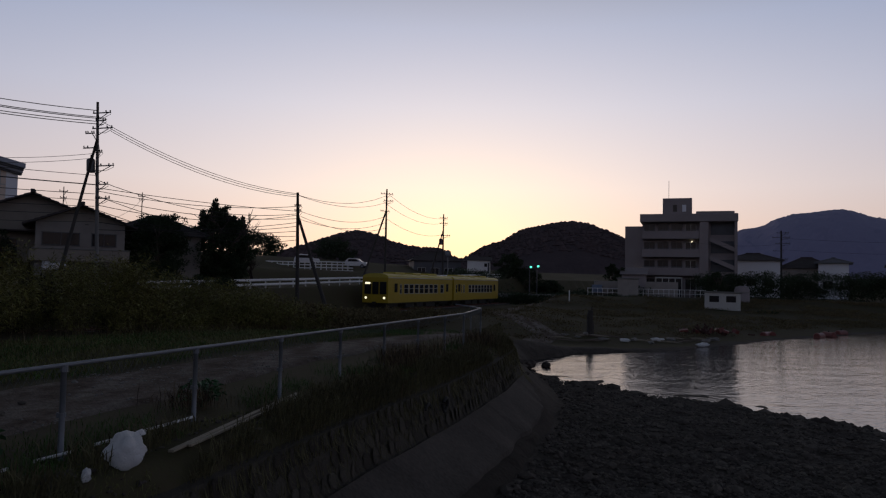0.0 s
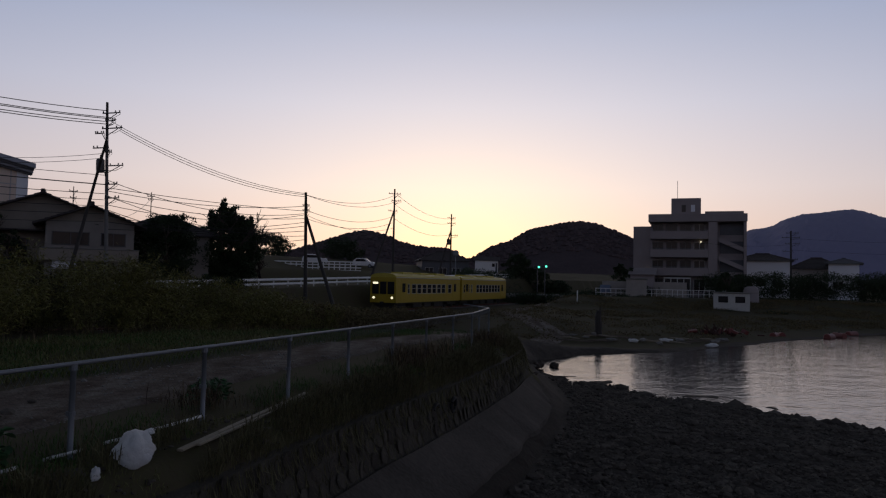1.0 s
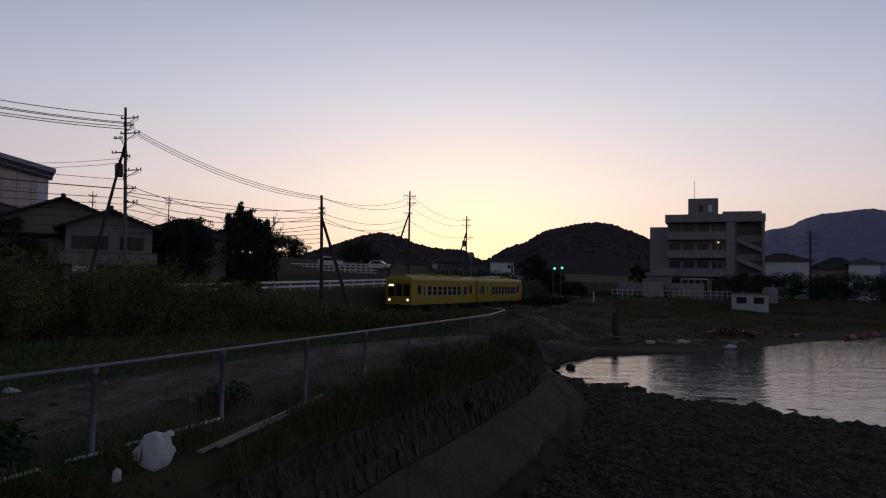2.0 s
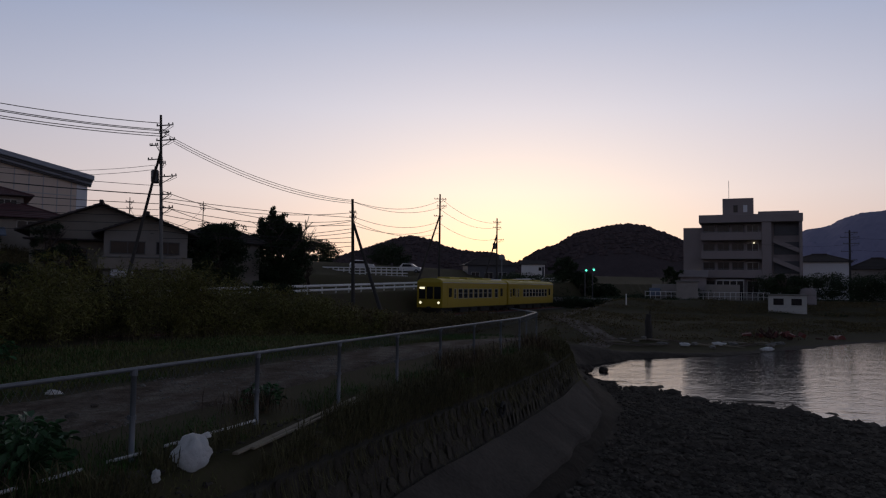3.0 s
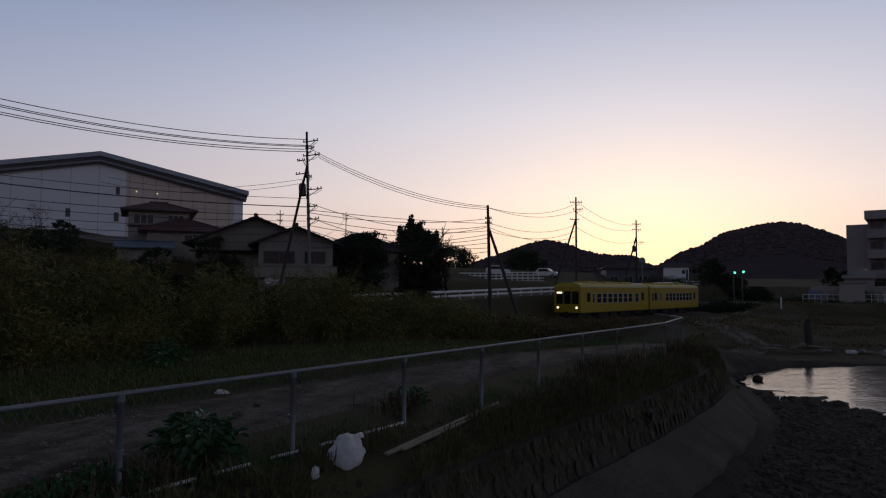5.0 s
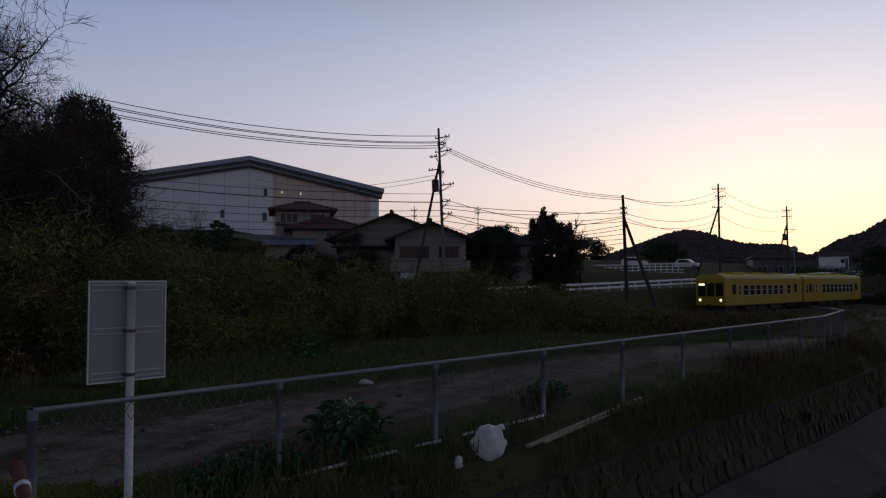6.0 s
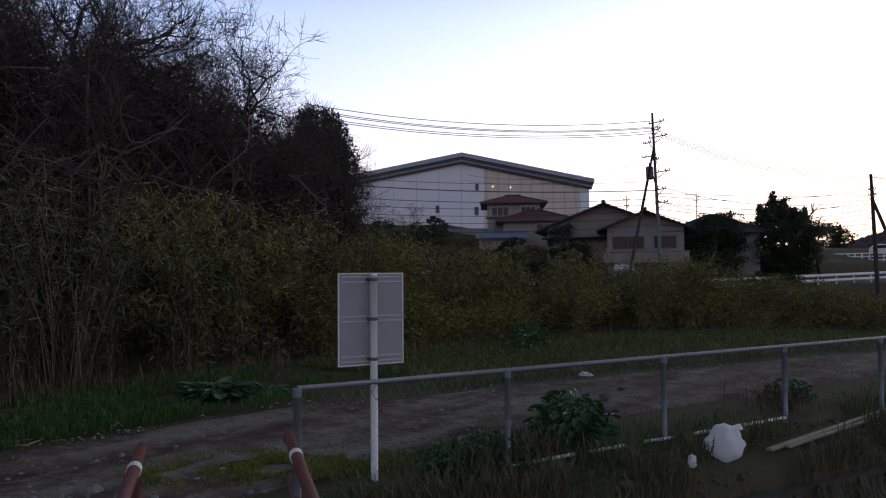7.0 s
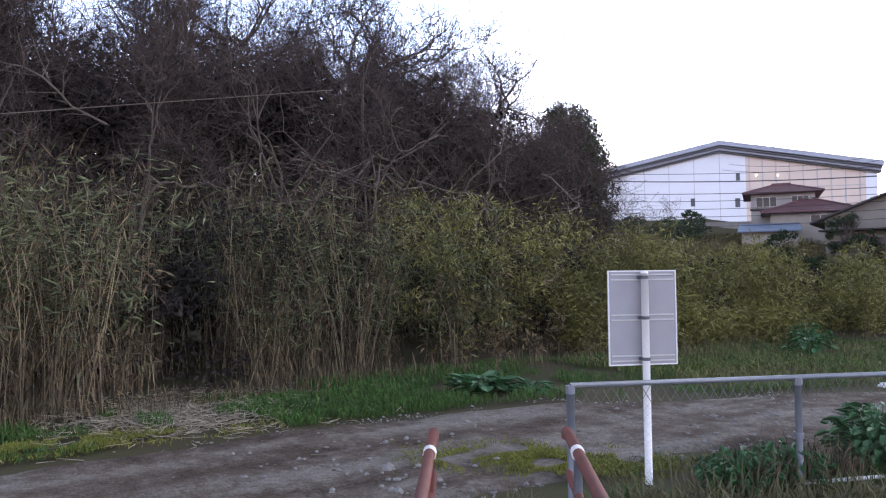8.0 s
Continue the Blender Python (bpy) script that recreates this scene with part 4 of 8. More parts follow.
utility_pole(5.02, 104.9, 2.5, 11.85, "distant utility pole with cross-arms", [(0.6, 0.6, 0), (1.4, 0.6, 0), (3.2, 0.7, 0.3)], M_POLE, 0.15, ((3.0, 103.5, 2.5), 9.5), 5, True)
utility_pole(54.6, 101.2, 0.2, 10.3, "distant utility pole beside the houses across the pond", [(0.35, 0.8, 0.2), (1.0, 1.2, 0), (1.9, 1.0, 0.2), (3.0, 0.7, -0.4), (4.2, 0.6, 0.3)], M_POLE, 0.17, None, -30)
utility_pole(-30.6, 82.0, 5.0, 11.3, "thin distant utility pole behind the houses", [(0.5, 0.4, 0), (0.9, 0.3, 0)], M_POLE, 0.07, None, 0)
utility_pole(-36.5, 76.0, 5.5, 11.0, "thin distant utility pole behind the houses", [(0.5, 0.4, 0), (1.2, 0.3, 0)], M_POLE, 0.07, None, 20)


def cable(a, b, sag, r=0.02, name="power_cable", label="black overhead cable sagging between utility poles"):
    a, b = Vector(a), Vector(b)
    pts = [a.lerp(b, t) - Vector((0, 0, 4 * sag * t * (1 - t))) for t in np.linspace(0, 1, 15)]
    return solid(name, Geo().tube(pts, r, 5, caps=False), M_CABLE, label, "cable", group="overhead cables")


P1, P2, P3, P4 = Vector((-20.3, 46.35, 0)), Vector((-8.98, 56.9, 0)), Vector((-2.75, 82.2, 0)), Vector((5.02, 104.9, 0))
for dx, z1, z2 in ((0.2, 11.75, 8.6), (0.55, 11.4, 8.5), (0.85, 11.1, 8.35)):
    cable(P1 + Vector((dx, 0, z1)), P2 + Vector((0, 0, z2)), 0.8)
for z1, z2, sag in ((7.4, 7.2, 0.15), (6.8, 6.6, 0.5), (6.3, 6.9, 0.7), (5.6, 6.0, 0.6), (5.2, 5.6, 0.4), (6.9, 5.2, 0.8), (7.9, 7.0, 0.9), (7.2, 7.6, 0.5), (4.7, 6.3, 0.3), (6.0, 4.9, 0.9)):
    cable(P1 + Vector((0.1, 0, z1)), P2 + Vector((0, 0, z2)), sag, 0.022)
for dx, z2, z3 in ((0, 8.5, 11.7), (0.3, 8.45, 11.0), (-0.2, 7.3, 9.2), (0.1, 6.6, 8.6), (0.0, 6.9, 7.9)):
    cable(P2 + Vector((dx * 0.3, 0, z2)), P3 + Vector((dx, 0, z3)), 0.8)
for dx, z3, z4 in ((0.4, 11.7, 11.2), (-0.4, 11.0, 10.4), (0, 9.0, 8.8)):
    cable(P3 + Vector((dx, 0, z3)), P4 + Vector((dx, 0, z4)), 0.9)
# towards the wood: three high lines in pairs, and the thick low ones past the hall
for dx, z1, end in ((0.0, 12.4, (-36.0, 29.0, 13.0)), (0.3, 11.95, (-35.8, 28.8, 12.6)), (0.6, 11.85, (-35.6, 28.6, 12.42)), (-0.1, 11.7, (-36.0, 29.0, 12.25)), (0.4, 11.5, (-35.8, 28.8, 12.05))):
    cable(P1 + Vector((dx, -0.1, z1)), end, 0.75, 0.026)
for z1, end, r in ((7.6, (-43.0, 30.5, 9.1), 0.035), (7.0, (-43.0, 30.5, 8.1), 0.022), (6.2, (-43.0, 31.0, 6.9), 0.018), (5.7, (-43.0, 31.5, 6.4), 0.018), (8.2, (-43.0, 31.0, 9.6), 0.018), (6.6, (-43.0, 30.0, 7.5), 0.018), (5.2, (-43.0, 31.0, 5.6), 0.016)):
    cable(P1 + Vector((0, 0, z1)), end, 0.5, r)
for z1, end in ((9.6, (-44.0, 56.0, 12.0)), (9.3, (-44.0, 55.0, 11.4)), (5.4, (-30.6, 82.0, 10.6)), (5.0, (-36.5, 76.0, 10.2))):
    cable(P1 + Vector((-0.3, 0, z1)), end, 0.8, 0.016)
for a, b in (((54.6, 101.2, 9.2), (90, 96, 9.5)), ((54.6, 101.2, 8.3), (40.5, 106, 9.0)), ((54.6, 101.2, 7.5), (90, 96, 7.8))):
    cable(a, b, 0.6, 0.014)
for a, b in (((-15.9, -8.0, 4.1), (-15.8, -0.9, 4.94)), ((-15.8, -0.9, 4.94), (-17.1, 6.2, 6.57))):
    solid("telephone_cable", Geo().tube([a, b], 0.011, 6, caps=False), M_LIMB, "pale weathered cable strung in front of the wood", "cable", group="overhead cables")


# ---- yellow two-car diesel train ----
def railcar(origin, cab, label):
    """One car, 16 m long; local x runs along the track, the cab at x = 0, the camera's side at y < 0."""
    L, W, H0, H1 = 16.0, 1.38, 0.75, 3.15
    ang = math.degrees(math.atan2(-TRACK_D[1], -TRACK_D[0]))
    ob = thing("railcar", label, "train", pose(*origin, 0, 0, ang), group="cars of the train")
    # local +x = the way the train goes; the cab end is at x = L, the side seen is y = +W
    body = Geo()
    win = []
    if cab:
        win = [(1.0, 1.5), (2.6, 3.5)] + [(4.3 + 1.22 * k, 5.25 + 1.22 * k) for k in range(7)] + [(13.1, 13.5), (13.9, 14.5)]
    else:
        win = [(0.9, 1.3), (2.5, 3.4)] + [(3.6 + 1.12 * k, 4.52 + 1.12 * k) for k in range(7)] + [(12.6, 13.0), (13.5, 14.0), (14.9, 15.4)]
    lo, hi = 1.62, 2.52
    for sy in (-1, 1):
        y0, y1 = sorted((sy * W, sy * (W - 0.06)))
        body.box(0, L, y0, y1, H0, lo, 0.0)
        body.box(0, L, y0, y1, hi, H1, 0.0)
        cuts = [0.0] + [c for w_ in win for c in w_] + [L]
        for a, b in zip(cuts[::2], cuts[1::2]):
            body.box(a, b, y0, y1, lo, hi, 0.0)
    body.box(0.0, 0.06, -W + 0.06, W - 0.06, H0, H1)
    body.box(L - 0.06, L, -W + 0.06, W - 0.06, H0, 1.55)
    body.box(L - 0.06, L, -W + 0.06, W - 0.06, 2.75, H1)
    for a, b in ((-W + 0.06, -1.2), (-0.45, -0.36), (0.36, 0.45), (1.2, W - 0.06)):
        body.box(L - 0.06, L, a, b, 1.55, 2.75)
    part("body", body, M_YELLOW, ob, "yellow painted body")
    part("floor_pan", Geo().box(0.1, L - 0.1, -W + 0.08, W - 0.08, H0 - 0.1, H0 + 0.05), M_UNDER, ob)
    roof = Geo()
    prof_ = [(W, H1), (W - 0.05, H1 + 0.14), (W - 0.25, H1 + 0.28), (W - 0.7, H1 + 0.37), (0, H1 + 0.40), (-W + 0.7, H1 + 0.37), (-W + 0.25, H1 + 0.28), (-W + 0.05, H1 + 0.14), (-W, H1)]
    roof.prism(prof_, "x", 0, L)
    rf = part("roof", roof, M_YROOF, ob, "pale yellow rounded roof")
    for x0, x1 in ((3.0, 5.4), (7.2, 9.2), (11.0, 13.2)):
        part("cooler", Geo().box(x0, x1, -0.7, 0.7, H1 + 0.34, H1 + 0.56, 0.06), M_YROOF, rf, "roof cooling unit")
    part("gutter", Geo().box(0.0, L, W - 0.01, W + 0.03, H1 - 0.04, H1 + 0.02, 0.01), M_SASH, ob, "pale rain strip")
    for sy in (-1, 1):
        for a, b in win:
            pane = part("window", Geo().box(a + 0.02, b - 0.02, sy * (W - 0.045) - 0.008, sy * (W - 0.045) + 0.008, lo + 0.02, hi - 0.02), M_GLASS, ob)
            if sy > 0:
                fr = Geo().box(a - 0.03, b + 0.03, W - 0.02, W + 0.012, hi - 0.01, hi + 0.04).box(a - 0.03, b + 0.03, W - 0.02, W + 0.012, lo - 0.04, lo + 0.01)
                fr.box(a - 0.03, a + 0.015, W - 0.02, W + 0.012, lo, hi).box(b - 0.015, b + 0.03, W - 0.02, W + 0.012, lo, hi).box(a, b, W - 0.02, W + 0.008, 2.1, 2.14)
                part("window_frame", fr, M_SASH, pane)
    for a, b in ((-1.18, -0.47), (-0.34, 0.34), (0.47, 1.18)):
        part("windscreen", Geo().box(L - 0.04, L - 0.02, a, b, 1.57, 2.73), M_GLASS, ob)
    for y in (-0.98, 0.98):
        lamp = part("headlight", Geo().tube([(L - 0.01, y, 1.22), (L + 0.05, y, 1.22)], 0.12, 14), M_HEAD if cab else M_GLASS, ob, "lit headlight" if cab else "")
        part("lamp_rim", Geo().tube([(L - 0.02, y, 1.22), (L + 0.03, y, 1.22)], 0.15, 14), M_UNDER, lamp)
    if cab:
        part("destination_box", Geo().box(L - 0.02, L + 0.02, -1.1, -0.55, 2.52, 2.70, 0.01), M_HEAD, ob, "lit destination panel")
    for x in (1.6, 14.4):
        door = part("door", Geo().box(x - 0.6, x + 0.6, W + 0.002, W + 0.02, 0.82, 2.9, 0.01), M_YELLOW, ob, "sliding door")
        part("door_window", Geo().box(x - 0.32, x + 0.32, W + 0.018, W + 0.03, 1.75, 2.6), M_GLASS, door)
        bog = Geo().box(x - 1.25, x + 1.25, -1.0, 1.0, 0.35, 0.62, 0.04)
        bogie = part("bogie", bog, M_UNDER, ob)
        for dx in (-0.9, 0.9):
            for y in (-0.55, 0.55):
                part("wheel", Geo().tube([(x + dx, y - 0.06, 0.42), (x + dx, y + 0.06, 0.42)], 0.42, 18), M_UNDER, bogie)
    for x0, x1 in ((4.2, 6.6), (7.4, 9.0), (9.6, 11.6)):
        part("equipment_box", Geo().box(x0, x1, -1.1, 1.1, 0.22, 0.66, 0.04), M_UNDER, ob)
    part("coupler", Geo().box(L, L + 0.45, -0.12, 0.12, 0.6, 0.85, 0.03), M_UNDER, ob)
    part("gangway", Geo().box(-0.3, 0.0, -0.45, 0.45, 0.8, 2.9, 0.05), M_DARK, ob, "black rubber gangway")
    return ob


RAIL_Z = -1.07
RAIL_P = TRACK_P + 3.1 * np.array((-TRACK_D[1], TRACK_D[0]))
TRAIN_REAR = 38.4
rear = RAIL_P + TRAIN_REAR * TRACK_D
mid = RAIL_P + (TRAIN_REAR - 16.5) * TRACK_D
railcar((*rear, RAIL_Z), False, "yellow diesel railcar with dark windows, standing on the track")
railcar((*mid, RAIL_Z), True, "yellow diesel railcar with lit headlights at the train's front")

# track: ballast, sleepers, rails
ballast = Geo()
for s in np.arange(-80, 140, 4.0):
    for o, z in ((-2.4, -1.5), (-1.5, -1.2), (1.5, -1.2), (2.4, -1.5)):
        p = RAIL_P + s * TRACK_D + o * np.array((TRACK_D[1], -TRACK_D[0]))
        ballast.v.append((p[0], p[1], z))
ballast.f = [(i * 4 + k, i * 4 + k + 1, i * 4 + k + 5, i * 4 + k + 4) for i in range(54) for k in range(3)]
track = thing("railway_track", "single railway track on dark ballast", "railway track", kind="structure")
part("ballast", ballast, M_BED, track)
for o in (-0.53, 0.53):
    a = RAIL_P - 80 * TRACK_D + o * np.array((TRACK_D[1], -TRACK_D[0]))
    b = RAIL_P + 136 * TRACK_D + o * np.array((TRACK_D[1], -TRACK_D[0]))
    part("rail", Geo().rods([(*a, -1.1)], [(*b, -1.1)], [0.05], [0.05], 6), M_RUST, track)
sl = Geo().box(-0.11, 0.11, -1.0, 1.0, -0.09, 0.05, 0.01).mesh("sleeper", M_CONCRETE)
for s in np.arange(-46, 60, 0.7):
    p = RAIL_P + s * TRACK_D
    o = new("sleeper", sl)
    o.parent = track
    o.matrix_basis = pose(p[0], p[1], -1.2, 0, 0, math.degrees(math.atan2(TRACK_D[1], TRACK_D[0])))


# ---- guard rail along the far road ----
def road_line(tau, s):
    return TRACK_P + s * TRACK_D + tau * np.array((-TRACK_D[1], TRACK_D[0]))


guard = thing("guard_rail", "white steel guard rail along the road above the railway", "guard rail")
pts = []
for s in np.arange(-24, 64, 2.0):
    x, y = road_line(8.3 + 0.02 * max(0, s - 20), s)
    zt = float(np.clip(1.38 + (y - 49) * 0.0265, 1.2, 3.3))
    pts.append((x, y, zt))
    part("post", Geo().tube([(x, y, zt - 0.95), (x, y, zt - 0.05)], 0.06, 8), M_WHITE, guard)
for dz, hgt in ((-0.02, 0.13), (-0.40, 0.13)):
    g = Geo()
    for x, y, z in pts:
        g.v.extend([(x + 0.05, y - 0.03, z + dz - hgt), (x + 0.11, y - 0.05, z + dz - hgt * 0.5), (x + 0.05, y - 0.03, z + dz + hgt * 0.6), (x + 0.0, y, z + dz)])
    g.f = [(i * 4 + k, i * 4 + (k + 1) % 4, (i + 1) * 4 + (k + 1) % 4, (i + 1) * 4 + k) for i in range(len(pts) - 1) for k in range(4)]
    part("beam", g, M_WHITE, guard)
# retaining wall under it
emb = Geo()
for s in np.arange(-30, 70, 3.0):
    x, y = road_line(7.6 + 0.02 * max(0, s - 20), s)
    zt = float(np.clip(0.62 + (y - 49) * 0.0265, 0.45, 2.6))
    x2, y2 = road_line(5.9 + 0.02 * max(0, s - 20), s)
    emb.v.extend([(x2, y2, -1.5), (x, y, zt), (*road_line(8.6 + 0.02 * max(0, s - 20), s), zt)])
emb.f = [(i * 3 + k, i * 3 + k + 1, i * 3 + k + 4, i * 3 + k + 3) for i in range(len(emb.v) // 3 - 1) for k in range(2)]
solid("wall_railway", emb, M_SOFFIT, "dark concrete embankment wall below the road", "wall", kind="structure")

# white slatted fence of the car park
wf = thing("car_park_fence", "white-painted slatted rail fence round the car park", "fence")
ends = [(-18.6, 93.2), (-13.0, 94.0), (-7.4, 94.8)]
for (xa, ya), (xb, yb), za, zb in ((ends[0], ends[1], 2.5, 2.6), (ends[1], ends[2], 2.6, 2.7)):
    for k in range(8):
        x, y = xa + (xb - xa) * k / 8, ya + (yb - ya) * k / 8
        part("post", Geo().box(x - 0.06, x + 0.06, y - 0.05, y + 0.05, za - 0.8, za + 1.55, 0.01), M_WHITE, wf)
    for z in (0.35, 0.75, 1.15, 1.5):
        part("slat", Geo().box(0, math.hypot(xb - xa, yb - ya), -0.07, -0.04, z - 0.07, z + 0.07, 0.01, pose(xa, ya, za, 0, 0, math.degrees(math.atan2(yb - ya, xb - xa)))), M_WHITE, wf)


def parked_car(x, y, z, turn, label, paint=M_CAR):
    ob = thing("car", label, "car", pose(x, y, z, 0, 0, turn), group="parked cars")
    prof_ = [(-1.75, 0.35), (1.7, 0.35), (1.75, 0.7), (1.6, 0.92), (0.85, 1.0), (0.2, 1.48), (-1.2, 1.52), (-1.65, 1.1), (-1.78, 0.8)]
    g = Geo()
    for yy, k in ((-0.74, 0.97), (-0.6, 1.0), (0.6, 1.0), (0.74, 0.97)):
        for px, pz in prof_:
            g.v.append((px * k, yy, 0.35 + (pz - 0.35) * k))
    n_ = len(prof_)
    g.f = [(j * n_ + i, j * n_ + (i + 1) % n_, (j + 1) * n_ + (i + 1) % n_, (j + 1) * n_ + i) for j in range(3) for i in range(n_)] + [tuple(range(n_ - 1, -1, -1)), tuple(range(3 * n_, 4 * n_))]
    part("body", g, paint, ob)
    for sy in (-0.752, 0.752):
        part("window", Geo().prism([(-1.25, 1.0), (0.6, 1.0), (0.15, 1.38), (-1.1, 1.4)], "y", sy - 0.012, sy + 0.012), M_GLASS, ob)
        for px in (-1.1, 1.1):
            wh = part("wheel", Geo().tube([(px, sy - 0.09, 0.3), (px, sy + 0.03, 0.3)], 0.3, 16), M_DARK, ob)
            part("rim", Geo().tube([(px, sy + 0.025 * (1 if sy > 0 else -3), 0.3), (px, sy + 0.045 * (1 if sy > 0 else -2.2), 0.3)], 0.18, 12), M_GALV, wh)
    part("windscreen", Geo().add([(0.88, -0.55, 1.01), (0.88, 0.55, 1.01), (0.24, 0.5, 1.47), (0.24, -0.5, 1.47), (0.90, -0.55, 1.02), (0.90, 0.55, 1.02), (0.26, 0.5, 1.48), (0.26, -0.5, 1.48)],
         [(0, 1, 2, 3), (7, 6, 5, 4), (0, 4, 5, 1), (1, 5, 6, 2), (2, 6, 7, 3), (3, 7, 4, 0)]), M_GLASS, ob)
    return ob


parked_car(-14.2, 99.5, gz(-14.2, 99.5), 5, "small white parked car behind the slatted fence")
parked_car(-8.2, 111.5, gz(-8.2, 111.5), -12, "white parked hatchback in the car park")

# small white shed and signals by the far road
shed = thing("shed", "small white-walled shed with a dark pitched roof", "shed", pose(12.3, 124.4, gz(12.3, 124.4) + 1.0, 0, 0, -8))
part("wall", Geo().box(-2.0, 2.0, 0, 3, -1.3, 2.0, 0.02), M_WHITE, shed)
part("roof", Geo().prism([(-0.3, 1.98), (3.3, 1.98), (1.5, 2.75)], "x", -2.3, 2.3), M_TILE, shed)
part("window", Geo().box(1.0, 1.5, -0.03, 0.02, 0.9, 1.5, 0.01), M_GLASS, shed)
part("door", Geo().box(1.6, 1.95, -0.03, 0.02, -0.2, 1.6, 0.01), M_SOFFIT, shed)
marker = thing("marker_post", "short white marker post at the road's edge", "post", pose(20.2, 88.0, gz(20.2, 88.0)))
part("shaft", Geo().tube([(0, 0, -0.3), (0, 0, 1.35)], 0.07, 10), M_WHITE, marker)
part("cap", Geo().tube([(0, 0, 1.35), (0, 0, 1.40)], [0.075, 0.05], 10), M_WHITE, marker)
stump = thing("stump", "dark broken stump of a mooring post on the mud shore", "stump", pose(13.0, 50.0, gz(13.0, 50.0)))
part("trunk", Geo().tube([(0, 0, -0.4), (0.03, 0, 0.6), (-0.02, 0.02, 1.3), (0.04, 0.0, 1.75)], [0.30, 0.25, 0.23, 0.17], 9), M_POLE, stump)
part("splinter", Geo().tube([(0.08, 0.0, 1.6), (0.13, 0.02, 2.05)], [0.07, 0.02], 6), M_POLE, stump)
for x, y, z in ((20.4, 118.3, 4.56), (21.6, 118.0, 4.68)):
    tl = thing("traffic_signal", "green traffic light glowing at the far crossing", "traffic light", pose(x, y, z), group="traffic signals")
    part("pole", Geo().tube([(0, 0.25, gz(x, y) - z - 0.2), (0, 0.25, 0.3)], 0.09, 10), M_INSUL, tl)
    case = part("housing", Geo().box(-0.75, 0.45, -0.05, 0.15, -0.25, 0.25, 0.03), M_SOFFIT, tl)
    part("green_lens", Geo().tube([(0.15, -0.1, 0), (0.15, -0.04, 0)], 0.17, 16), M_GREEN, case, "lit green lens")
    for px in (-0.25, -0.55):
        part("lens", Geo().tube([(px, -0.09, 0), (px, -0.04, 0)], 0.13, 14), M_BLACK, case, "unlit lens")
mirror = thing("road_mirror", "round convex road mirror on a post", "mirror", pose(5.4, 98.0, gz(5.4, 98.0)))
part("post", Geo().tube([(0, 0, -0.3), (0, 0, 4.2)], 0.06, 8), M_GALV, mirror)
part("mirror", Geo().tube([(0, -0.16, 3.8), (0, -0.1, 3.8), (0, 0.0, 3.8)], [0.25, 0.42, 0.44], 18), M_GALV, mirror)


# ---- houses ----
def window_set(parent, x, y, z, w_, h_, panes=2, sash=M_SASH):
    """A framed sliding window on a wall that faces -y."""
    glass = part("window", Geo().box(x - w_ / 2, x + w_ / 2, y - 0.03, y + 0.02, z, z + h_), M_GLASS, parent)
    fr = Geo()
    t = 0.05
    fr.box(x - w_ / 2 - t, x + w_ / 2 + t, y - 0.07, y - 0.031, z + h_, z + h_ + t).box(x - w_ / 2 - t, x + w_ / 2 + t, y - 0.09, y - 0.031, z - t, z)
    for k in range(panes + 1):
        xx = x - w_ / 2 + w_ * k / panes
        fr.box(xx - t / 2, xx + t / 2, y - 0.06, y - 0.031, z, z + h_)
    part("window_frame", fr, sash, glass)
    return glass


def gable_roof(parent, x0, x1, y0, y1, z, rise, material, over=0.5, axis="x"):
    """Two stepped tiled slopes, a ridge cap and gable walls; the ridge runs along axis."""
    lo_, hi_, a0, a1 = (y0, y1, x0, x1) if axis == "x" else (x0, x1, y0, y1)
    mid_ = (lo_ + hi_) / 2
    first = None
    for edge_, sgn in ((lo_ - over, 1), (hi_ + over, -1)):
        half_w = abs(mid_ - edge_)
        zz = z - rise * over / (half_w - over)
        outline = [(edge_, zz - 0.08)]
        for k in range(10):
            t0, t1 = k / 10, (k + 1) / 10
            outline.append((edge_ + sgn * half_w * t0, zz + (z + rise - zz) * t0 + 0.07))
            outline.append((edge_ + sgn * half_w * t1, zz + (z + rise - zz) * t1 + 0.02))
        outline.append((mid_, z + rise - 0.08))
        rf = part("roof_slope", Geo().prism(outline, axis, a0 - over, a1 + over), material, parent)
        first = first or rf
    if axis == "x":
        part("ridge", Geo().box(a0 - over - 0.1, a1 + over + 0.1, mid_ - 0.14, mid_ + 0.14, z + rise - 0.05, z + rise + 0.22, 0.05), material, first)
    else:
        part("ridge", Geo().box(mid_ - 0.14, mid_ + 0.14, a0 - over - 0.1, a1 + over + 0.1, z + rise - 0.05, z + rise + 0.22, 0.05), material, first)
        for yy in (y0 + 0.002, y1 - 0.15):
            part("gable_wall", Geo().prism([(x0, z - 0.01), (x1, z - 0.01), (mid_, z + rise - 0.05)], "y", yy, yy + 0.148), M_STUCCO, parent)
    return first


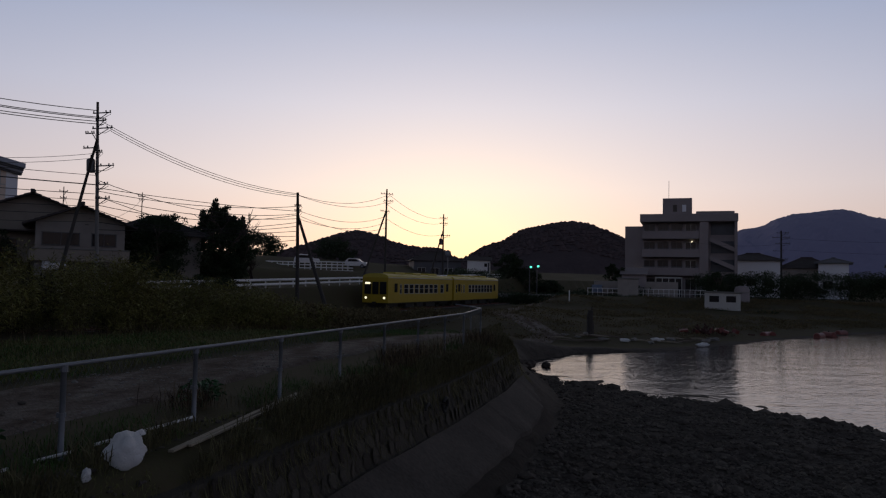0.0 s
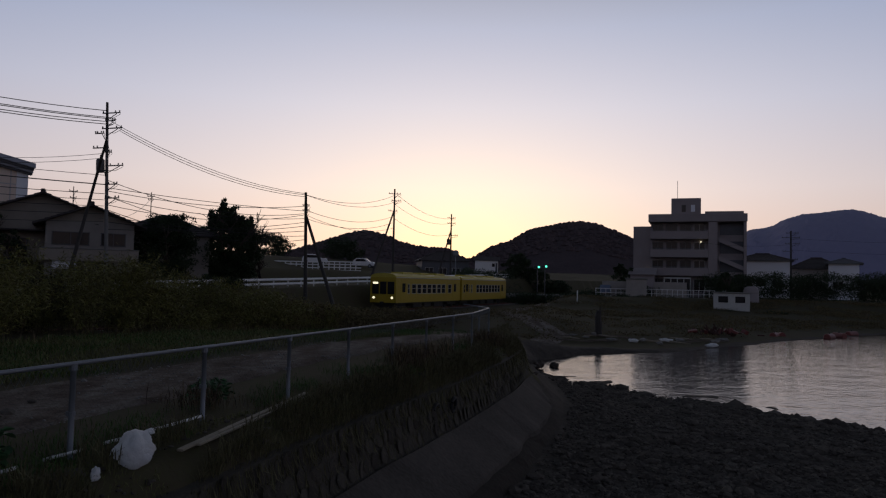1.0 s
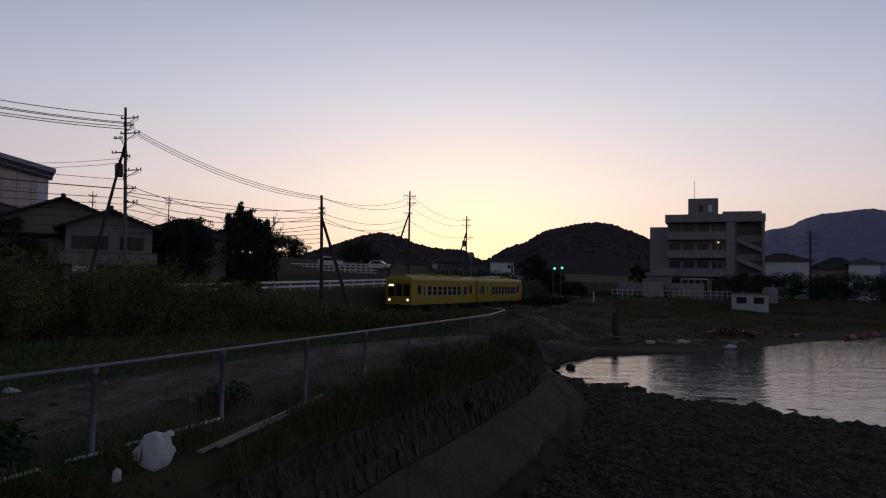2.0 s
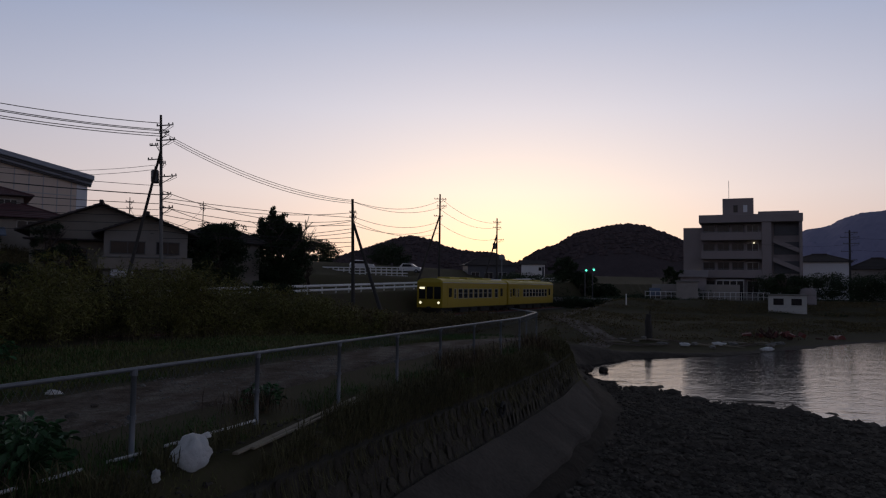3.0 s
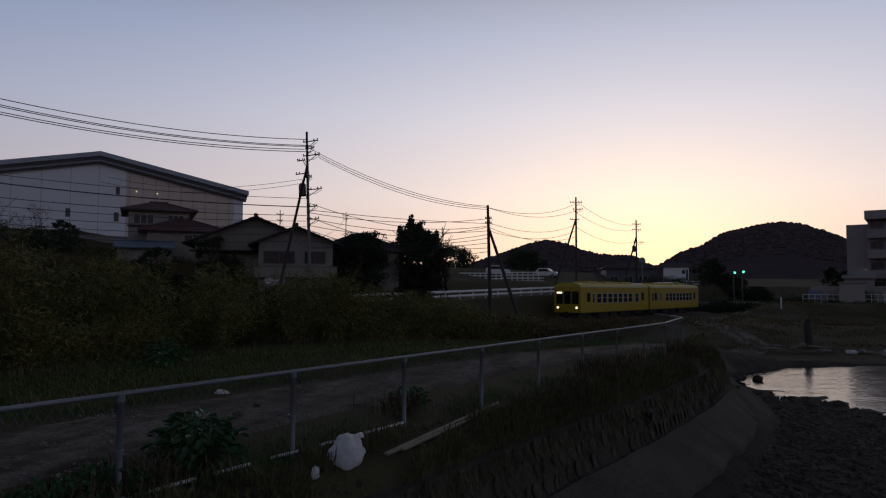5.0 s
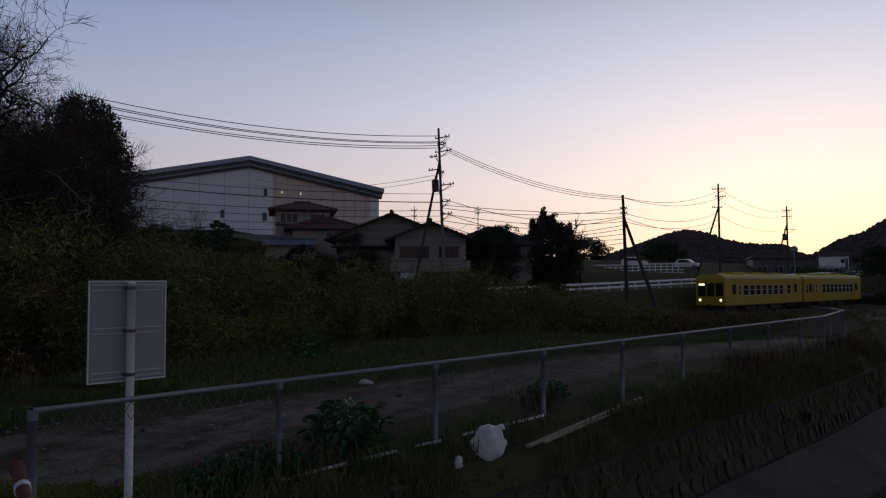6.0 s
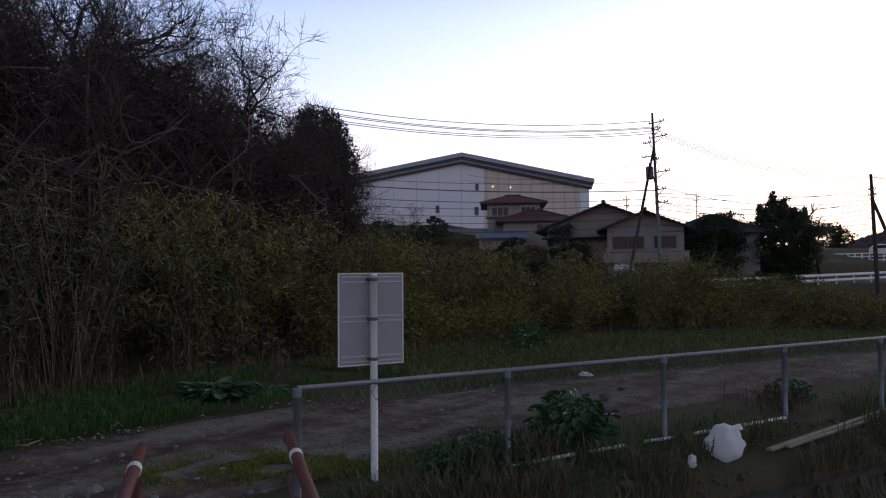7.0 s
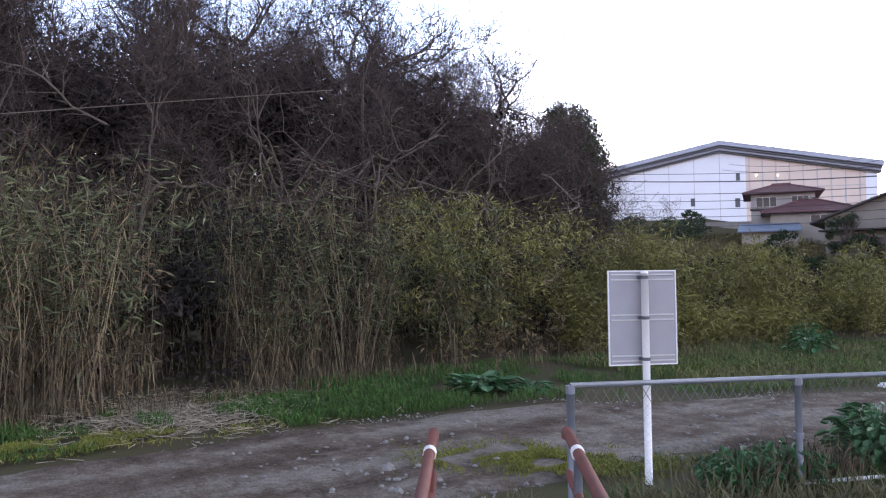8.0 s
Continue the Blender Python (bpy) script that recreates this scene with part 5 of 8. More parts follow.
def hip_roof(parent, x0, x1, y0, y1, z, rise, material, over=0.6, inset=None):
    g = Geo()
    inset = inset if inset is not None else (y1 - y0) / 2
    a, b, c, d = x0 - over, x1 + over, y0 - over, y1 + over
    ym = (y0 + y1) / 2
    courses = 8
    rings = []
    for k in range(courses + 1):
        t = k / courses
        rings.append((a + (x0 + inset - a) * t, b + (x1 - inset - b) * t, c + (ym - c) * t, d + (ym - d) * t, z - 0.1 + (rise + 0.1) * t))
    loops = []
    for (a0, b0, c0, d0, z0), (a1, b1, c1, d1, z1) in zip(rings[:-1], rings[1:]):
        loops.append([(a0, c0, z0 + 0.05), (b0, c0, z0 + 0.05), (b0, d0, z0 + 0.05), (a0, d0, z0 + 0.05)])
        loops.append([(a1, c1, z1), (b1, c1, z1), (b1, d1, z1), (a1, d1, z1)])
    loops.insert(0, [(a, c, z - 0.13), (b, c, z - 0.13), (b, d, z - 0.13), (a, d, z - 0.13)])
    g.add([v for lp in loops for v in lp], [(3, 2, 1, 0)] + [(i * 4 + k, i * 4 + (k + 1) % 4, i * 4 + 4 + (k + 1) % 4, i * 4 + 4 + k) for i in range(len(loops) - 1) for k in range(4)])
    rf = part("roof", g, material, parent)
    part("ridge", Geo().box(x0 + inset - 0.1, x1 - inset + 0.1, ym - 0.14, ym + 0.14, z + rise - 0.05, z + rise + 0.2, 0.05), material, rf)
    for (p, q) in (((a, c), (x0 + inset, ym)), ((b, c), (x1 - inset, ym)), ((a, d), (x0 + inset, ym)), ((b, d), (x1 - inset, ym))):
        part("hip_cap", Geo().tube([(*p, z - 0.02), (*q, z + rise + 0.03)], 0.09, 6), material, rf)
    return rf


def ground_floor(parent, x0, x1, y0, y1, z0, z1, material, name="wall"):
    """Four walls with thickness."""
    g = Geo()
    t = 0.15
    g.box(x0, x1, y0, y0 + t, z0, z1).box(x0, x1, y1 - t, y1, z0, z1).box(x0, x0 + t, y0 + t, y1 - t, z0, z1).box(x1 - t, x1, y0 + t, y1 - t, z0, z1)
    return part(name, g, material, parent)


# the house with two gables above the railway; local y points away from the pond
hA = thing("house", "beige stuccoed house with two dark tiled gables", "house", pose(-25.9, 49.5, 2.7, 0, 0, 25))
ground_floor(hA, -4.3, 4.5, 0, 9, -1.2, 2.85, M_STUCCO)
gable_roof(hA, -4.3, 4.5, 0, 9, 2.85, 1.75, M_TILE, 0.85, "y")
ground_floor(hA, 0.4, 5.8, -2.2, -0.002, -1.2, 2.65, M_STUCCO2, "wing_wall")
gable_roof(hA, 0.4, 5.8, -2.2, 3.0, 2.65, 1.1, M_TILE, 0.75, "y")
window_set(hA, -3.4, 0, 0.4, 1.2, 0.8, 2, M_SOFFIT)
window_set(hA, -1.4, 0, 0.3, 1.3, 1.1, 2, M_SOFFIT)
window_set(hA, 1.9, -2.2, 1.05, 2.2, 0.8, 2, M_SOFFIT)
window_set(hA, 4.5, -2.2, 1.05, 1.5, 0.8, 2, M_SOFFIT)
part("balcony_band", Geo().box(0.1, 6.1, -2.75, -2.21, -0.05, 0.72, 0.02), M_STUCCO, hA)
part("balcony_cap", Geo().box(0.05, 6.15, -2.8, -2.2, 0.722, 0.80, 0.01), M_CONCRETE, hA)
# black panel on the closed wall stands for the shade inside the carport
part("carport_shade", Geo().box(1.9, 4.6, -2.26, -2.21, -1.2, -0.12, 0.01), M_BLACK, hA)
parked = thing("car", "white parked car half hidden in the carport", "car", pose(-23.3, 47.7, 1.75, 0, 0, 25), group="parked cars")
part("bumper", Geo().box(-0.75, 0.75, -0.25, 0.6, 0.3, 0.75, 0.08), M_CAR, parked)
part("bonnet", Geo().prism([(-0.2, 0.752), (0.9, 0.752), (0.9, 1.05), (0.3, 0.95)], "x", -0.7, 0.7), M_CAR, parked)
part("porch_roof", Geo().box(-4.6, 0.3, -1.0, -0.01, 1.9, 2.02, 0.02), M_TILE, hA)

hB = thing("house", "two-storey house with maroon tiled hip roofs", "house", pose(-40.0, 59.0, 5.0, 0, 0, 36))
ground_floor(hB, -3.2, 2.1, 0, 6, -1.5, 4.1, M_STUCCO2)
hip_roof(hB, -3.2, 2.1, 0, 6, 4.15, 0.95, M_MAROON, 0.7, 1.9)
window_set(hB, -1.9, 0, 2.85, 1.7, 0.85, 3)
window_set(hB, 0.9, 0, 3.1, 1.4, 0.6, 3)
part("eave_strip", Geo().box(-3.3, 2.2, -0.25, -0.02, 2.55, 2.70, 0.02), M_TILE, hB)
part("lower_wall", Geo().box(-1.6, 4.6, -3.0, -0.01, -1.5, 2.05), M_STUCCO, hB)
part("side_wall", Geo().box(2.102, 4.6, 0.0, 3.2, -1.5, 2.05), M_STUCCO, hB)
hip_roof(hB, -1.7, 4.8, -3.0, 3.4, 2.1, 1.35, M_MAROON, 0.7, 3.0)
window_set(hB, 2.6, -3.0, 0.9, 2.2, 0.8, 3)
shedB = thing("shed", "low shed with a blue sheet-metal roof and pale walls", "shed", pose(-37.1, 51.9, 4.6, 0, 0, 35))
part("wall", Geo().box(-2.1, 2.1, 0, 3, -1.5, 0.6), M_STUCCO, shedB)
rg = Geo()
rg.add([(-2.4, -0.5, 0.55), (2.4, -0.5, 0.55), (2.4, 3.4, 1.35), (-2.4, 3.4, 1.35), (-2.4, -0.5, 0.65), (2.4, -0.5, 0.65), (2.4, 3.4, 1.45), (-2.4, 3.4, 1.45)],
       [(3, 2, 1, 0), (4, 5, 6, 7), (0, 1, 5, 4), (1, 2, 6, 5), (2, 3, 7, 6), (3, 0, 4, 7)])
rb = part("roof", rg, M_BLUE, shedB)
for k in range(13):
    x = -2.3 + k * 0.383
    part("seam", Geo().add([(x - 0.02, -0.5, 0.655), (x + 0.02, -0.5, 0.655), (x + 0.02, 3.4, 1.455), (x - 0.02, 3.4, 1.455), (x - 0.02, -0.5, 0.69), (x + 0.02, -0.5, 0.69), (x + 0.02, 3.4, 1.49), (x - 0.02, 3.4, 1.49)],
         [(4, 5, 6, 7), (0, 1, 5, 4), (1, 2, 6, 5), (3, 0, 4, 7)]), M_BLUE, rb)

hC = thing("house", "small beige house with a dark hip roof behind trees", "house", pose(-20.9, 57.6, 2.6, 0, 0, 18))
ground_floor(hC, -3.0, 4.0, 0, 6, -1.2, 2.5, M_STUCCO2)
hip_roof(hC, -3.0, 4.0, 0, 6, 2.55, 1.5, M_TILE, 0.6, 2.8)
window_set(hC, -1.8, 0, 0.7, 1.4, 1.0)

# ---- the sports hall on its terrace ----
hall_turn = math.degrees(math.atan2(12.15, 13.3))
hall = thing("sports_hall", "large white hall with a low gabled metal roof", "hall", pose(-58.8, 73.3, 9.0, 0, 0, hall_turn))
HW, HE, HA_ = 17.2, 4.75, 8.2
front = Geo()
split_x = 3.0
front.prism([(-HW, -2), (split_x, -2), (split_x, HE + (HA_ - HE) * (1 - split_x / HW)), (0, HA_), (-HW, HE)], "y", 0, 0.3)
part("front_wall", front, M_HALL, hall, "white metal cladding")
warm = Geo().prism([(split_x + 0.002, -2), (HW - 1.2, -2), (HW - 1.2, HE + (HA_ - HE) * 1.2 / HW), (split_x + 0.002, HE + (HA_ - HE) * (1 - split_x / HW))], "y", 0.05, 0.3)
part("front_wall_tan", warm, M_HALL_WARM, hall, "tan cladding with tall windows")
part("corner_wall", Geo().prism([(HW - 1.198, -2), (HW, -2), (HW, HE), (HW - 1.198, HE + (HA_ - HE) * 1.2 / HW)], "y", -0.02, 0.3), M_HALL, hall)
part("side_wall", Geo().box(HW - 0.3, HW, 0.302, 40, -2, HE).box(-HW, -HW + 0.3, 0.302, 40, -2, HE).box(-HW, HW, 40, 40.3, -2, HE), M_HALL, hall)
roofg = Geo()
for sgn, out_ in ((-1, HW + 1.6), (1, HW + 0.4)):
    drop_ = HA_ + 0.9 - 0.2013 * out_
    roofg.add([(0, -1.4, HA_ + 0.9), (sgn * out_, -1.4, drop_), (sgn * out_, 41, drop_), (0, 41, HA_ + 0.9), (0, -1.4, HA_ + 0.35), (sgn * out_, -1.4, drop_ - 0.55), (sgn * out_, 41, drop_ - 0.55), (0, 41, HA_ + 0.35)],
              [(0, 1, 2, 3), (7, 6, 5, 4), (0, 4, 5, 1), (1, 5, 6, 2), (2, 6, 7, 3)])
rh = part("roof", roofg, M_FASCIA, hall, "grey metal roof edge")
for dz0, dz1, y0, mt in ((0.33, 0.05, -1.1, M_SOFFIT), (0.05, -0.2, -0.8, M_FASCIA), (-0.2, -0.42, -0.5, M_SOFFIT)):
    g = Geo()
    for sgn in (-1, 1):
        k = -(HA_ - HE) / HW
        xe = HW + (1.5 if sgn < 0 else 0.3)
        g.add([(0, y0, HA_ + dz0), (sgn * xe, y0, HA_ + dz0 + k * xe), (sgn * xe, y0, HA_ + dz1 + k * xe), (0, y0, HA_ + dz1), (0, 0.3, HA_ + dz0), (sgn * xe, 0.3, HA_ + dz0 + k * xe), (sgn * xe, 0.3, HA_ + dz1 + k * xe), (0, 0.3, HA_ + dz1)],
              [(0, 1, 2, 3), (3, 2, 6, 7), (1, 5, 6, 2), (0, 4, 5, 1)])
    part("eave_band", g, mt, rh)
for x in (-15.0, -12.0, -9.0, -6.0, -3.0, 0.0):
    top_z = HE + (HA_ - HE) * (1 - abs(x) / HW) - 0.45
    part("panel_joint", Geo().box(x - 0.03, x + 0.03, -0.03, 0.05, -2, top_z), M_JOINT, hall)
for k in range(9):
    x = split_x + 0.4 + k * 1.5
    top_z = HE + (HA_ - HE) * (1 - x / HW) - 0.45
    part("mullion", Geo().box(x - 0.05, x + 0.05, -0.04, 0.06, 0.4, top_z), M_JOINT, hall)
part("upper_rail", Geo().box(split_x, HW - 1.25, -0.03, 0.055, 3.0, 3.1), M_JOINT, hall)
for x, z, s in ((2.1, 4.2, 0.45), (2.0, 0.9, 0.55), (-3.2, 1.2, 0.5)):
    part("louvre", Geo().box(x - s / 2, x + s / 2, -0.06, 0.03, z, z + 1.0 * s / 0.5), M_SOFFIT, hall)
for x, z in ((4.2, 4.7), (6.6, 4.6)):
    part("wall_lamp", Geo().box(x - 0.05, x + 0.05, -0.10, 0.05, z, z + 0.07, 0.02), M_HEAD, hall, "small lit wall lamp")
part("terrace_wall", Geo().box(-HW - 6, HW + 6, -4.0, -3.7, -4.6, -1.3, 0.03).box(-HW - 6, HW + 6, -4.1, -3.6, -1.298, -1.15, 0.02), M_CONCRETE, hall)

# ---- four-storey building across the pond ----
bl = thing("apartment_building", "four-storey grey concrete building with balconies, outside stairs and a rooftop tower", "building", pose(37.2, 111.4, 0.9, 0, 0, -21.8))
# local x to the right along the facade, y away from the pond
BW, BH = 14.2, 12.0
levels = [0.0, 2.9, 5.8, 8.7]
core = Geo().box(0, BW, 1.6, 10, -1.5, BH - 0.2).box(8.7, 10.0, 0.0, 1.598, -1.5, BH - 0.3)
part("wall", core, M_BLOCK, bl)
part("wing", Geo().box(-2.8, -0.01, 2.5, 9, -1.5, BH - 1.4), M_BLOCK, bl, "set-back wing")
part("parapet", Geo().box(-0.3, BW + 0.1, -0.2, 10.2, BH - 0.9, BH + 0.35, 0.05).box(8.2, BW - 0.4, 0.3, 9, BH + 0.352, BH + 0.75, 0.03), M_BLOCK, bl, "roof slab and parapet")
tower = part("rooftop_tower", Geo().box(3.1, 7.6, 2.2, 6.5, BH + 0.353, BH + 3.1, 0.04), M_BLOCK, bl)
for x in (5.0, 6.4):
    part("opening", Geo().box(x - 0.3, x + 0.3, 2.14, 2.21, BH + 0.9, BH + 2.0), M_GLASS if x < 6 else M_HALL, tower)
part("aerial", Geo().tube([(4.0, 4, BH + 3.1), (4.0, 4, BH + 6.2)], 0.04, 6), M_INSUL, tower)
for i, z in enumerate(levels):
    if i:
        balc = part("balcony", Geo().box(0.0, 8.68, -0.1, 0.1, z - 0.3, z + 0.95, 0.02).box(0.0, 8.68, 0.102, 1.598, z - 0.3, z - 0.1), M_BLOCK, bl)
        part("balcony_side", Geo().box(0.0, 0.2, 0.102, 1.598, z - 0.1, z + 0.95), M_BLOCK, balc)
        part("handrail", Geo().tube([(0.1, 0, z + 1.08), (8.6, 0, z + 1.08)], 0.03, 6), M_GALV, balc)
    for k in range(4):
        x = 1.1 + k * 2.1
        wn_ = part("window", Geo().box(x - 0.8, x + 0.8, 1.54, 1.62, z + 0.15, z + 2.1), M_GLASS, bl)
        part("window_frame", Geo().box(x - 0.85, x - 0.78, 1.48, 1.538, z + 0.1, z + 2.15).box(x + 0.78, x + 0.85, 1.48, 1.538, z + 0.1, z + 2.15).box(x - 0.03, x + 0.03, 1.48, 1.538, z + 0.15, z + 2.1).box(x - 0.85, x + 0.85, 1.48, 1.538, z + 2.1, z + 2.16), M_SASH if k == 3 else M_SOFFIT, wn_)
    # stairwell bay: a dark panel on the wall paints the opening's shade
    part("stair_bay_shade", Geo().box(10.4, BW - 0.3, 1.53, 1.6, z + 0.4, z + 2.3), M_SOFFIT, bl, "dark panel for the shade in the open stair bay")
    if i < 3:
        part("stair_flight", Geo().prism([(10.2, z + 2.2), (10.2, z + 2.9), (BW - 0.2, z + 1.2), (BW - 0.2, z + 0.5)], "y", 0.2, 0.45), M_BLOCK, bl, "sloping stair parapet")
part("end_column", Geo().box(BW - 0.4, BW, 0.0, 1.598, -1.5, BH - 0.9), M_BLOCK, bl)
part("lit_lamp", Geo().box(7.5, 7.7, 1.40, 1.52, 7.9, 8.1), M_HEAD, bl, "small lit balcony lamp")
part("lit_lamp", Geo().box(-0.6, -0.3, 2.3, 2.5, 3.4, 3.7), M_HEAD, bl, "small lit wall lamp")

annex = thing("annex", "low pale flat-roofed outbuilding in front of the building", "building", pose(30.4, 101.6, 0.5, 0, 0, -17))
part("wall", Geo().box(0, 2.9, 0, 2.6, -1.0, 2.2, 0.03), M_STUCCO2, annex)
part("roof", Geo().box(-0.15, 3.05, -0.2, 2.8, 2.202, 2.4, 0.03), M_CONCRETE, annex)
lean_to = thing("lean_to", "lean-to with a sloping grey roof against the building", "lean-to", pose(33.6, 108.4, 0.4, 0, 0, -21.8))
part("roof", Geo().prism([(-0.2, 3.1), (2.6, 4.1), (2.6, 4.22), (-0.2, 3.22)], "x", -0.8, 3.4), M_BLOCK, lean_to)
part("wall", Geo().box(-0.5, 3.1, 0.3, 2.5, -1.0, 3.2, 0.02), M_BLOCK, lean_to)
entry = thing("entrance_screen", "pale framed entrance screen at the building's ground floor", "entrance", pose(38.4, 108.2, 0.4, 0, 0, -21.8))
for k in range(5):
    part("mullion", Geo().box(k * 0.95 - 0.06, k * 0.95 + 0.06, 0, 0.12, -0.6, 2.6, 0.01), M_SASH, entry)
part("glazing", Geo().box(0, 3.8, 0.04, 0.07, -0.6, 2.5), M_GLASS, entry)
part("head_rail", Geo().box(-0.1, 3.9, -0.02, 0.14, 2.602, 2.8, 0.01), M_SASH, entry)
tank = thing("water_tank", "rounded pale tank beside the hut", "tank", pose(43.6, 90.6, -0.2))
part("shell", Geo().tube([(0, 0, -0.6), (0, 0, 1.7), (0, 0, 2.1), (0, 0, 2.25)], [0.95, 0.95, 0.75, 0.3], 20), M_BLOCK, tank, smooth=True)
part("band", Geo().tube([(0, 0, 1.3), (0, 0, 1.42)], 0.97, 20), M_CONCRETE, tank)
wallw = thing("boundary_wall", "pale block boundary wall beside the building", "wall", pose(28.2, 106.3, 0.2, 0, 0, -21.8), kind="structure")
for x in (0, 7.5):
    part("panel", Geo().box(x, x + 4.6, 0, 0.2, -1.2, 2.2, 0.02), M_STUCCO2, wallw)
rl = thing("railing", "pale steel railing on the terrace edge", "railing", pose(26.5, 103.5, 0.2, 0, 0, -14))
for k in range(26):
    part("baluster", Geo().tube([(k * 0.72, 0, -0.3), (k * 0.72, 0, 1.15)], 0.04, 6), M_WHITE, rl)
part("rail", Geo().tube([(0, 0, 1.1), (18.0, 0, 1.1)], 0.04, 6).tube([(0, 0, 0.5), (18.0, 0, 0.5)], 0.03, 6), M_WHITE, rl)
tw = Geo().box(-14, 26, 0, 0.5, -3.2, 0.0, 0.05)
solid("wall_terrace", tw, M_CONCRETE, "dark concrete terrace wall at the pond's far side", "wall", kind="structure", m=pose(27.0, 101.5, 0.25, 0, 0, -14))
hut = thing("hut", "small white hut with two dark windows at the pond's edge", "hut", pose(36.1, 84.7, -0.6, 0, 0, -24.4))
part("wall", Geo().box(0, 4.06, 0, 2.6, -1.0, 1.7, 0.02), M_SASH, hut)
part("roof", Geo().box(-0.15, 4.21, -0.2, 2.8, 1.702, 1.85, 0.03), M_CONCRETE, hut)
for x in (1.1, 3.0):
    part("window", Geo().box(x - 0.55, x + 0.55, -0.05, 0.02, 0.6, 1.35), M_GLASS, hut)
parked_car(28.4, 105.2, 0.3, 72, "pale blue parked van by the terrace", M_BLUE)


def far_house(x, y, z, w_, d_, h_, turn, label, wall_m, roof_m, rise=1.8):
    ob = thing("house", label, "house", pose(x, y, z, 0, 0, turn), group="houses across the pond")
    ground_floor(ob, 0, w_, 0, d_, -2.0, h_, wall_m)
    hip_roof(ob, 0, w_, 0, d_, h_, rise, roof_m, 0.6, min(w_, d_) * 0.45)
    for lv in range(int(h_ // 2.7)):
        for k in range(int(w_ // 2.6)):
            window_set(ob, 1.4 + 2.6 * k, 0, 0.8 + 2.7 * lv, 1.5, 1.1)
    return ob


far_house(55.5, 121.0, 1.4, 8.5, 7, 5.2, -26, "two-storey white house with a dark hip roof", M_HALL, M_TILE, 1.2)
far_house(64.5, 119.5, 1.2, 8.0, 7, 4.2, -28, "house with pale walls and a dark roof", M_STUCCO2, M_TILE)
far_house(67.8, 114.0, 1.2, 4.4, 6, 5.0, -32, "pale flat-sided house with a low roof", M_HALL, M_SOFFIT, 0.8)
far_house(77.5, 110.5, 1.0, 9.0, 7, 4.8, -34, "dark-roofed house beyond the pond", M_STUCCO2, M_TILE)
far_house(88.0, 104.0, 1.0, 9.0, 7, 4.8, -38, "dark-roofed house beyond the pond", M_STUCCO, M_TILE)
far_house(1.0, 133.0, 2.4, 9.0, 7, 3.4, 8, "distant dark house with a low pitched roof", M_SOFFIT, M_TILE, 1.7)

# ---- floats, debris on the far shore ----
for x, y, s in ((30.4, 59.0, 0.5), (35.1, 58.9, 0.62), (36.9, 60.5, 0.6), (39.6, 63.0, 0.62), (31.2, 59.4, 0.4)):
    fl = thing("float", "faded red plastic float on the pond", "float", pose(x, y, WATER_Z - 0.1, 0, 0, x * 37), group="floats on the pond")
    part("drum", Geo().tube([(-s, 0, 0.2), (-s * 0.9, 0, 0.2), (s * 0.9, 0, 0.2), (s, 0, 0.2)], [0.24, 0.3, 0.3, 0.24], 14), M_RED, fl)
    part("eyelet", Geo().box(-0.06, 0.06, -0.03, 0.03, 0.49, 0.6, 0.02), M_DARK, fl)
rnd = random.Random(5)
for i, (x, y) in enumerate(((12.6, 49.7), (14.9, 48.0), (17.8, 49.8), (20.2, 47.6), (15.8, 48.8), (19.0, 50.4), (11.8, 48.6), (13.4, 47.9), (21.5, 50.2), (16.6, 47.6), (22.8, 51.8), (10.9, 48.9))):
    s = rnd.uniform(0.12, 0.26)
    lump("debris", x, y, s, M_BAG if i in (1, 2, 3) else M_CONCRETE, "pale rubbish washed up on the mud shore", "debris", i + 20, (1.9, 0.8, 0.5), 0.5, 0.06)
for i in range(16):
    x = rnd.uniform(10.5, 23)
    y = 47.2 + 0.34 * (x - 10.5) + rnd.uniform(-0.6, 1.6)
    turn_ = rnd.uniform(-25, 25)
    d_ = Vector((math.cos(radians(turn_)), math.sin(radians(turn_)), 0)) * rnd.uniform(0.4, 1.3)
    solid("driftwood", Geo().tube([(x - d_.x, y - d_.y, gz(x - d_.x, y - d_.y) + 0.07), (x, y, gz(x, y) + 0.11), (x + d_.x, y + d_.y, gz(x + d_.x, y + d_.y) + 0.07)], [0.035, 0.06, 0.025], 6),
          M_WOOD if i % 3 == 0 else M_LIMB, "driftwood stick lying on the mud shore", "driftwood", group="driftwood on the shore")
heap = thing("scrap_heap", "heap of rusty red scrap on the mud shore", "scrap heap", pose(24.2, 57.0, gz(24.2, 57.0)))
for k in range(44):
    a = Vector((rnd.gauss(0, 1.1), rnd.uniform(-0.8, 0.8), rnd.uniform(0.0, 0.25)))
    top_ = 0.75 * math.exp(-(a.x / 1.5) ** 2)
    b = a + Vector((rnd.uniform(-0.7, 0.7), rnd.uniform(-0.4, 0.4), rnd.uniform(0.0, top_)))
    if k % 3:
        part("pipe", Geo().tube([a, b], rnd.uniform(0.025, 0.06), 7), M_SCRAP, heap)
    else:
        sx, sz = rnd.uniform(0.1, 0.35), rnd.uniform(0.06, 0.2)
        part("sheet", Geo().box(-sx, sx, -0.2, 0.2, -sz, sz, 0.01, Matrix.Translation(a + Vector((0, 0, 0.15))) @ pose(0, 0, 0, rnd.uniform(-40, 40), rnd.uniform(-40, 40), rnd.uniform(0, 180))), M_SCRAP if k % 2 else M_RED, heap)


